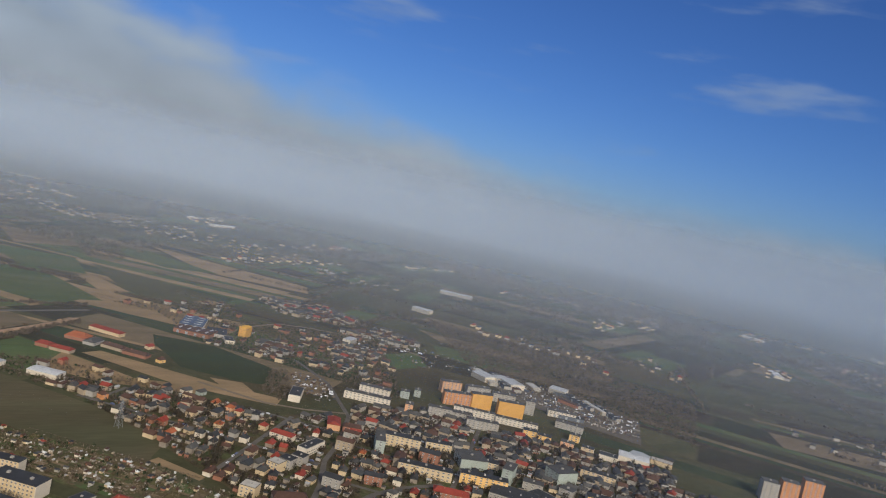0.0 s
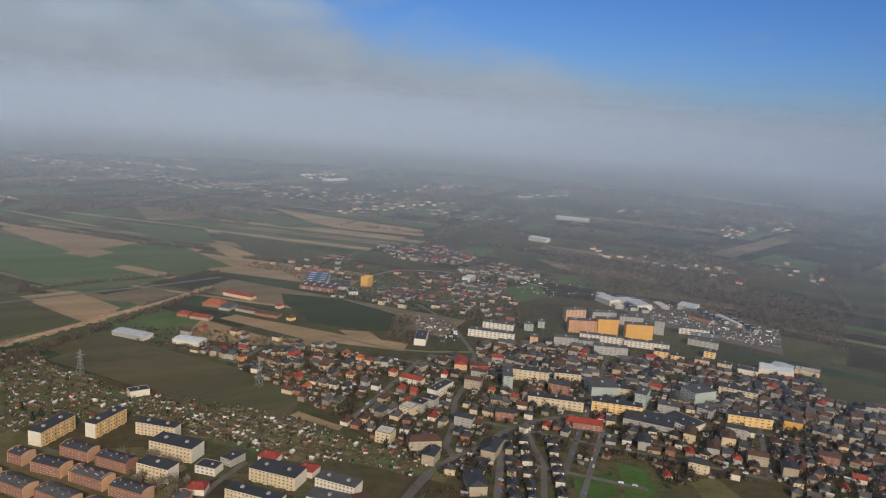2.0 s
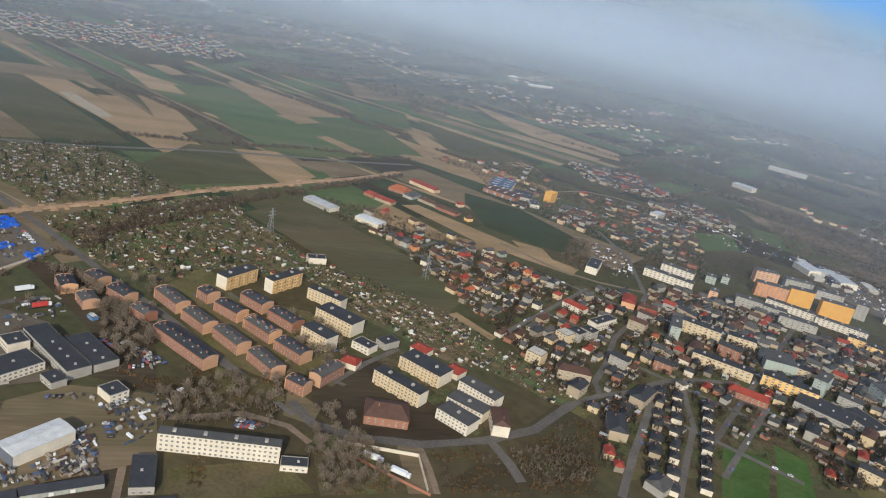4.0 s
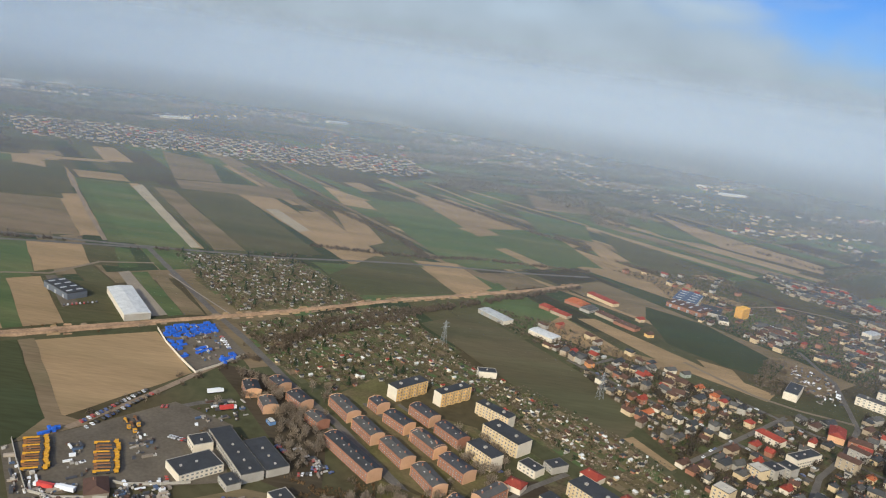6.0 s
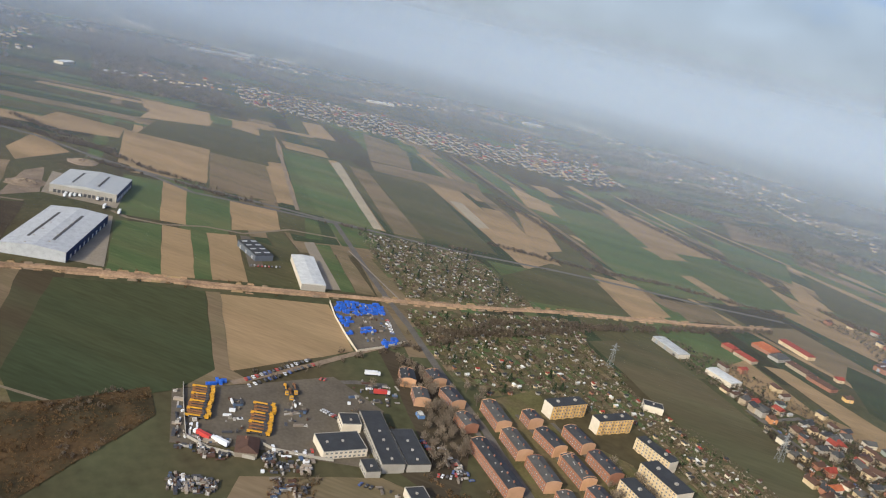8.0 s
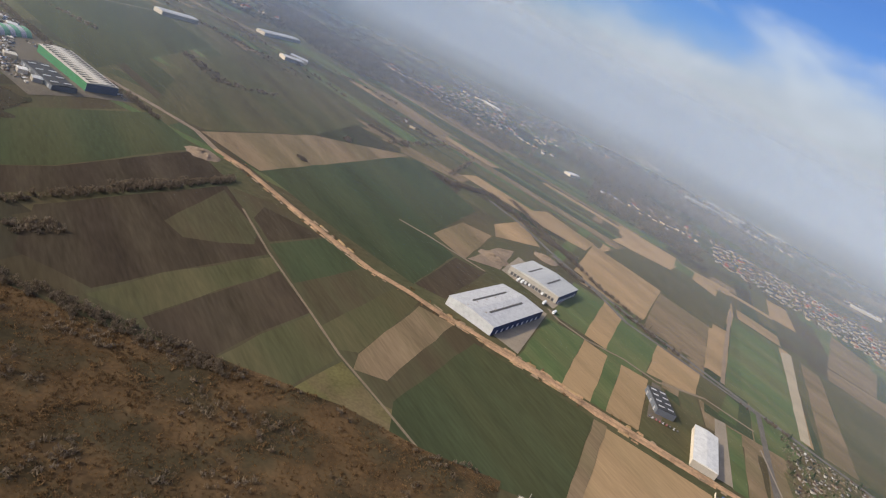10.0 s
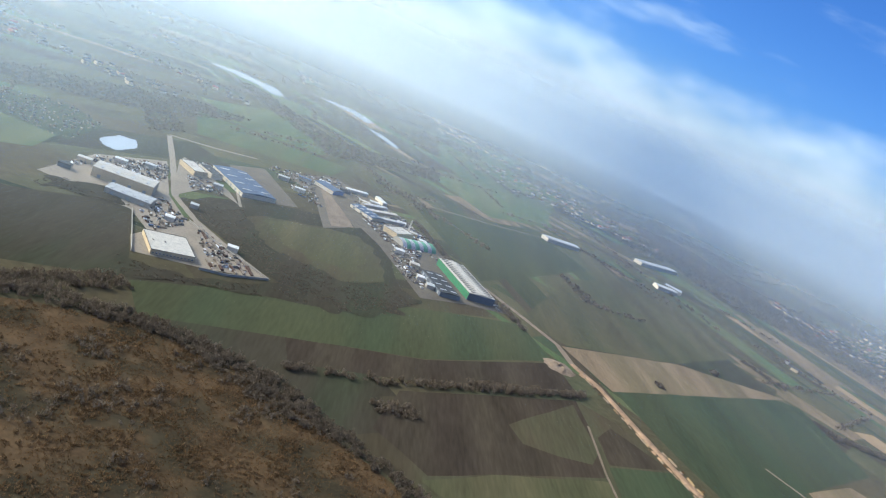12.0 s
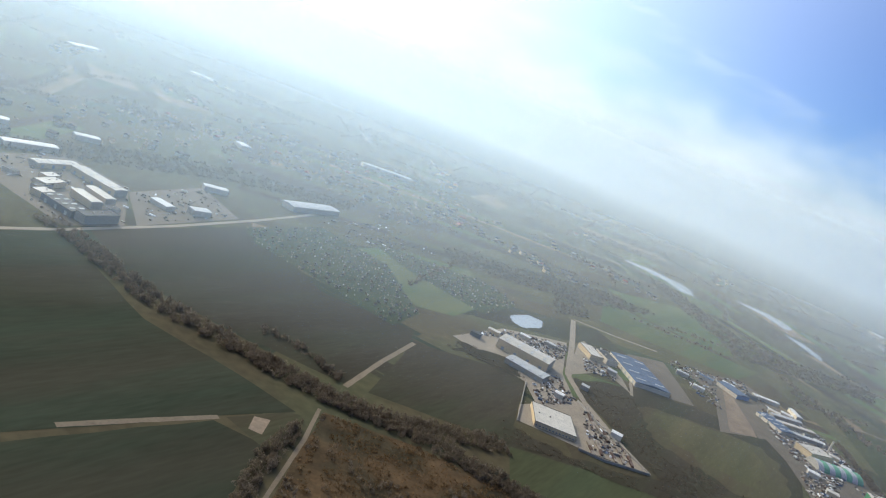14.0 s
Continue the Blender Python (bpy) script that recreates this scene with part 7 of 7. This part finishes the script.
def mound(x, y, r):
    s, n, k = Shape(), 22, 6
    ringv = []
    for j in range(k + 1):
        q = j / k
        ringv.append([(math.cos(6.2832 * i / n) * r * (1 - q) * (1 + 0.3 * noise.noise((i * 0.7, q * 3, x))), math.sin(6.2832 * i / n) * r * (1 - q) * (1 + 0.3 * noise.noise((i * 0.7 + 9, q * 3, y))), 4.0 * math.sin(q * 1.5) * (0.8 + 0.6 * noise.noise((i * 0.5, q * 4, 3)))) for i in range(n)])
    for j in range(k):
        for i in range(n):
            i2 = (i + 1) % n
            s.face([ringv[j][i], ringv[j][i2], ringv[j + 1][i2], ringv[j + 1][i]])
    ob = new("earth_mound", s.mesh("earth_mound", "dirt"))
    ob.matrix_basis = pose(x, y, 0)
    return tagged(ob, "low heap of sandy spoil on open ground", "mound")


# cars parked along the town streets
kerb = 0
for a, b in STREETS:
    L, rot = math.hypot(b[0] - a[0], b[1] - a[1]), math.degrees(math.atan2(b[1] - a[1], b[0] - a[0]))
    for k in range(int(L // 14)):
        if kerb < 120 and rng.random() < 0.5:
            u, o = (k + rng.random()) * 14 / L, rng.choice((-1.4, 1.4))
            car(a[0] + (b[0] - a[0]) * u - o * math.sin(radians(rot)), a[1] + (b[1] - a[1]) * u + o * math.cos(radians(rot)), rot, rng.choice(("silver", "white", "black", "red", "blue", "silver")))
            kerb += 1

TARPS, BUSHES, CLUTTER = [], [], []
crane_truck(-249.5, 439.5, 22, 0)
crane_truck(-247.5, 436.5, 22, 1)
crane_truck(-245.5, 433.5, 21, 2)
crane_truck(-244.5, 430.5, 22, 3)
crane_truck(-242.5, 427.5, 22, 4)
crane_truck(-240.5, 424.5, 22, 5)
crane_truck(-239.5, 421.5, 22, 6)
crane_truck(-238.5, 418.5, 22, 7)
crane_truck(-236.5, 415.5, 22, 8)
crane_truck(-235.5, 412.5, 22, 9)
crane_truck(-233.5, 409.5, 22, 10)
crane_truck(-231.5, 407.5, 22, 11)
crane_truck(-231.5, 404.5, 23, 12)
crane_truck(-204, 446, 19, 0)
crane_truck(-201, 442, 19, 1)
crane_truck(-199, 438, 19, 2)
crane_truck(-199, 434, 19, 3)
crane_truck(-197, 431, 19, 4)
crane_truck(-195, 427, 19, 5)
crane_truck(-194, 423, 19, 6)
crane_truck(-192, 420, 19, 7)
crane_truck(-190, 416, 19, 8)
crane_truck(-189, 412, 20, 9)
crane_truck(-202, 475, -56, 0)
crane_truck(-196, 471, -56, 1)
crane_truck(-197, 480, -56, 2)
car_row(-234, 468, -210, 534, 18)
car_row(-227, 462, -204, 528, 14)
car_row(-191, 508, -185, 510, 2)
car_row(-168, 467, -154, 464, 7)
car_row(-191, 663, -173, 632, 7)
car_row(2, 379, 16, 377, 8)
car_row(-62, 450, -53, 455, 4)
car_row(-70, 440, -59, 444, 4)
car_row(-111, 401, -100, 402, 3)
car_row(-357, 684, -332, 706, 9)
car_row(-73, 378, -66, 360, 4)
car_row(69, 488, 75, 481, 4)
car_row(-92, 475, -83, 466, 5)
car_row(-73, 394, -62, 403, 5)
car_row(-80, 475, -45, 447, 7)
car_row(-60, 447, -50, 456, 3)
car_row(302, 395, 287, 373, 3)
car_row(2, 386, 21, 378, 6)
car_row(-160, 405, -140, 427, 5)
lorry(86, 349, -32, 'white')
lorry(101, 335, -35, 'white')
low_wall([(66, 365), (116, 353), (115, 319)], 2.4, 'white')
low_wall([(69, 354), (116, 316)], 2.0, 'brick')
lorry(-141, 519, 31, 'red')
lorry(-159, 544, 32, 'white')
lorry(-617, 710, 120, 'white')
lorry(-614, 715, 120, 'white')
lorry(-612, 720, 120, 'white')
lorry(-609, 725, 120, 'white')
lorry(-607, 730, 120, 'white')
lorry(-603, 734, 120, 'white')
lorry(-590, 732, 120, 'white')
lorry(-589, 738, 120, 'white')
lorry(-565, 713, 120, 'white')
lorry(-543, 711, 120, 'white')
TARPS.append([(-249, 661), (-242, 672), (-206, 695), (-195, 665), (-217, 649), (-237, 644)])
TARPS.append([(-232, 635), (-221, 640), (-209, 617), (-218, 614)])
TARPS.append([(-203, 627), (-193, 633), (-189, 621), (-198, 615)])
TARPS.append([(-179, 610), (-167, 625), (-161, 614), (-172, 597)])
TARPS.append([(-256, 444), (-247, 441), (-236, 456), (-243, 461)])
TARPS.append([(-211, 607), (-203, 610), (-200, 602), (-206, 599)])
low_wall([(-252, 660), (-233, 631), (-209, 601), (-186, 575), (-172, 597), (-158, 625)], 2.4, 'white')
low_wall([(-264, 436), (-246, 411), (-224, 382), (-205, 379), (-176, 386)], 2.4, 'grey')
house(-186, 393, 18, 14, 3.6, 116, 'drab', 'brown')
lorry(-216, 388, 172, 'red')
lorry(-203, 388, 172, 'white')
low_wall([(-180, 403), (-172, 402), (-149, 408), (-134, 414)], 2.4, 'grey')
low_wall([(-755, -145), (-690, -120), (-653, -106)], 2.4, 'grey')
low_wall([(-786, -95), (-760, -64), (-734, -28), (-710, 10)], 2.4, 'grey')
low_wall([(-710, 10), (-680, -26), (-671, -49)], 2.4, 'grey')
pylon(27, 728)
pylon(180, 643)
BUSHES.append((-872, 502))
BUSHES.append((-1031, 649))
BUSHES.append((-545, 149))
BUSHES.append((-1043, 658))
mound(-677, 713, 22)
mound(-795, 344, 20)
mound(-132, 332, 14)
mound(-715, 849, 20)
CLUTTER.append((110, [(-771, -247), (-879, -237), (-962, -179), (-916, -162), (-845, -157), (-845, -226)]))
CLUTTER.append((40, [(-829, -138), (-778, -93), (-720, -112), (-754, -137)]))
CLUTTER.append((40, [(-790, -84), (-713, 1), (-686, -43), (-762, -79)]))
CLUTTER.append((50, [(-1009, -176), (-1057, -138), (-924, -95), (-901, -130)]))
CLUTTER.append((40, [(-1176, -99), (-1232, -29), (-1058, 17), (-1058, -7)]))
CLUTTER.append((40, [(-1169, -66), (-1290, 7), (-1204, 66), (-1197, 9)]))
CLUTTER.append((260, [(-1185, 54), (-1205, 132), (-1120, 184), (-986, 166), (-1020, 117), (-1101, 73)]))
CLUTTER.append((50, [(-985, 122), (-986, 166), (-863, 175), (-904, 145)]))
CLUTTER.append((20, [(-1044, 182), (-1050, 222), (-920, 285), (-907, 277)]))
CLUTTER.append((25, [(-226, 374), (-191, 383), (-191, 373), (-221, 369)]))
CLUTTER.append((60, [(-210, 346), (-183, 356), (-178, 343), (-201, 331)]))
CLUTTER.append((40, [(-177, 397), (-143, 407), (-141, 391), (-166, 377)]))
CLUTTER.append((60, [(-452, -703), (-593, -741), (-610, -635), (-530, -527), (-460, -522)]))
CLUTTER.append((60, [(-613, -626), (-751, -669), (-718, -569), (-555, -529)]))
CLUTTER.append((120, [(838, 774), (936, 610), (842, 535), (789, 699)]))
CLUTTER.append((60, [(446, 827), (483, 778), (451, 707), (403, 704)]))
CLUTTER.append((40, [(472, 990), (502, 959), (485, 888), (435, 897)]))
CLUTTER.append((40, [(617, 1007), (678, 956), (658, 917), (590, 942)]))
CLUTTER.append((60, [(-878, -621), (-1107, -568), (-1046, -452), (-876, -499)]))
CLUTTER.append((110, [(-140, 341), (-79, 373), (-67, 332), (-126, 313)]))
CLUTTER.append((40, [(-158, 376), (-135, 383), (-124, 354), (-149, 338)]))
CLUTTER.append((40, [(-105, 406), (-27, 417), (-40, 381), (-61, 341), (-74, 387)]))
CLUTTER.append((20, [(-172, 528), (-127, 540), (-124, 501), (-154, 483)]))
CLUTTER.append((12, [(-84, 483), (-42, 451), (-57, 440)]))
CLUTTER.append((16, [(-266, 427), (-245, 433), (-220, 392), (-232, 382)]))
CLUTTER.append((10, [(-232, 444), (-219, 445), (-196, 403), (-206, 398)]))
CLUTTER.append((14, [(-195, 460), (-176, 468), (-166, 439), (-180, 433)]))
CLUTTER.append((46, [(-247, 662), (-207, 691), (-168, 624), (-189, 597)]))
CLUTTER.append((24, [(-237, 383), (-148, 412), (-147, 409), (-229, 376)]))
CLUTTER.append((160, [(811, 875), (879, 761), (913, 579), (827, 558), (784, 694), (763, 833)]))
CLUTTER.append((60, [(674, 1053), (786, 963), (837, 849), (683, 857), (639, 978)]))

# long rows of stored timber in the works yard
TIMBER = [((-699, -50), (-678, -36)), ((-712, -46), (-688, -31)), ((-707, -28), (-692, -18)), ((-725, -28), (-698, -12)), ((-729, -21), (-704, -5)), ((-755, -66), (-734, -47)), ((-784, -84), (-736, -56)), ((-753, -57), (-732, -38))]
for a, b in TIMBER:
    L, rot = math.hypot(b[0] - a[0], b[1] - a[1]), math.degrees(math.atan2(b[1] - a[1], b[0] - a[0]))
    x, y = (a[0] + b[0]) / 2, (a[1] + b[1]) / 2
    root = thing("timber_stack", x, y, rot, "long low row of stacked brown timber in a yard", "stack", "timber rows", z=top_at(x, y))
    for k in range(3):
        u = ((k + 0.5) / 3 - 0.5) * L
        part("bundle", Shape().box(u - L / 6.4, -1.3, 0, u + L / 6.4, 1.3, rng.uniform(1.2, 2.2)), rng.choice(("roof_brown", "wall_drab", "clutter")), root)

# blue-wrapped stacks of building material
STACKS = []
for kx, (L, D, h) in enumerate(((5.5, 2.4, 2.0), (4.0, 2.4, 2.6), (7.0, 2.2, 1.6))):
    root = new("wrapped_stack")
    part("pallet", Shape().box(-L / 2, -D / 2, 0, L / 2, D / 2, 0.25), "wall_brick", root)
    part("wrap", Shape().gable(L - 0.8, D - 0.8, h, 0.15, 0.4, 0.1).box(-L / 2, -D / 2, 0.25, L / 2, D / 2, h), "tarp_blue", root, "bright blue plastic wrap")
    STACKS.append(tagged(root, "pallet stack of goods wrapped in bright blue plastic", "stack", "wrapped stacks"))
piles = scatter(TARPS, 5.6, 0.4)
for i, (x, y) in enumerate(piles[:240]):
    m = pose(x, y, top_at(x, y), 0, 0, 42 + rng.choice((0, 0, 90)) + rng.uniform(-6, 6))
    if i < 3:
        STACKS[i].matrix_basis = m
    else:
        copy_thing(rng.choice(STACKS), m)

thicket("lone_bushes", [(x + rng.uniform(-6, 6), y + rng.uniform(-4, 4)) for x, y in BUSHES for _ in range(14)], 3.0, 3.4, 26, "dark_twigs", "small clumps of dark bare bushes in open fields", "bushes")

# vehicles, containers, timber and scrap in the yards
heap = Shape()
KINDS = ("junk_pale", "clutter", "steel_dark", "car_white", "roof_blue", "roof_brown")
for n, area in CLUTTER:
    n = int(n * (3.4 if area[0][0] < -700 and area[0][1] > -300 else 1.9))
    xs, ys = [p[0] for p in area], [p[1] for p in area]
    done = tries = 0
    while done < n and tries < n * 30:
        tries += 1
        x, y = rng.uniform(min(xs), max(xs)), rng.uniform(min(ys), max(ys))
        if inside(x, y, area) and free(x, y, 1.0):
            t = pose(x, y, top_at(x, y), 0, 0, rng.choice((35, 125, 40, 130)) + rng.uniform(-12, 12))
            a, b, c = rng.choice((0.5, 0.8, 1.2, 2.0, 3.2)) * rng.uniform(0.8, 1.3), rng.uniform(0.4, 1.2), rng.uniform(0.3, 1.9)
            mi = rng.choice((0, 0, 1, 1, 1, 2, 2, 3, 4, 5, 5))
            heap.box(-a, -b, 0, a, b, c, mi, t)
            if rng.random() < 0.4:
                heap.box(-a * 0.4, -b * 0.8, c, a * 0.5, b * 0.8, c + rng.uniform(0.3, 1.2), rng.choice((0, 1, 2)), t)
            done += 1
tagged(new("yard_clutter", heap.mesh("yard_clutter", *KINDS)), "containers, timber, scrap and machines stored in the yards", "clutter", kind="stuff")
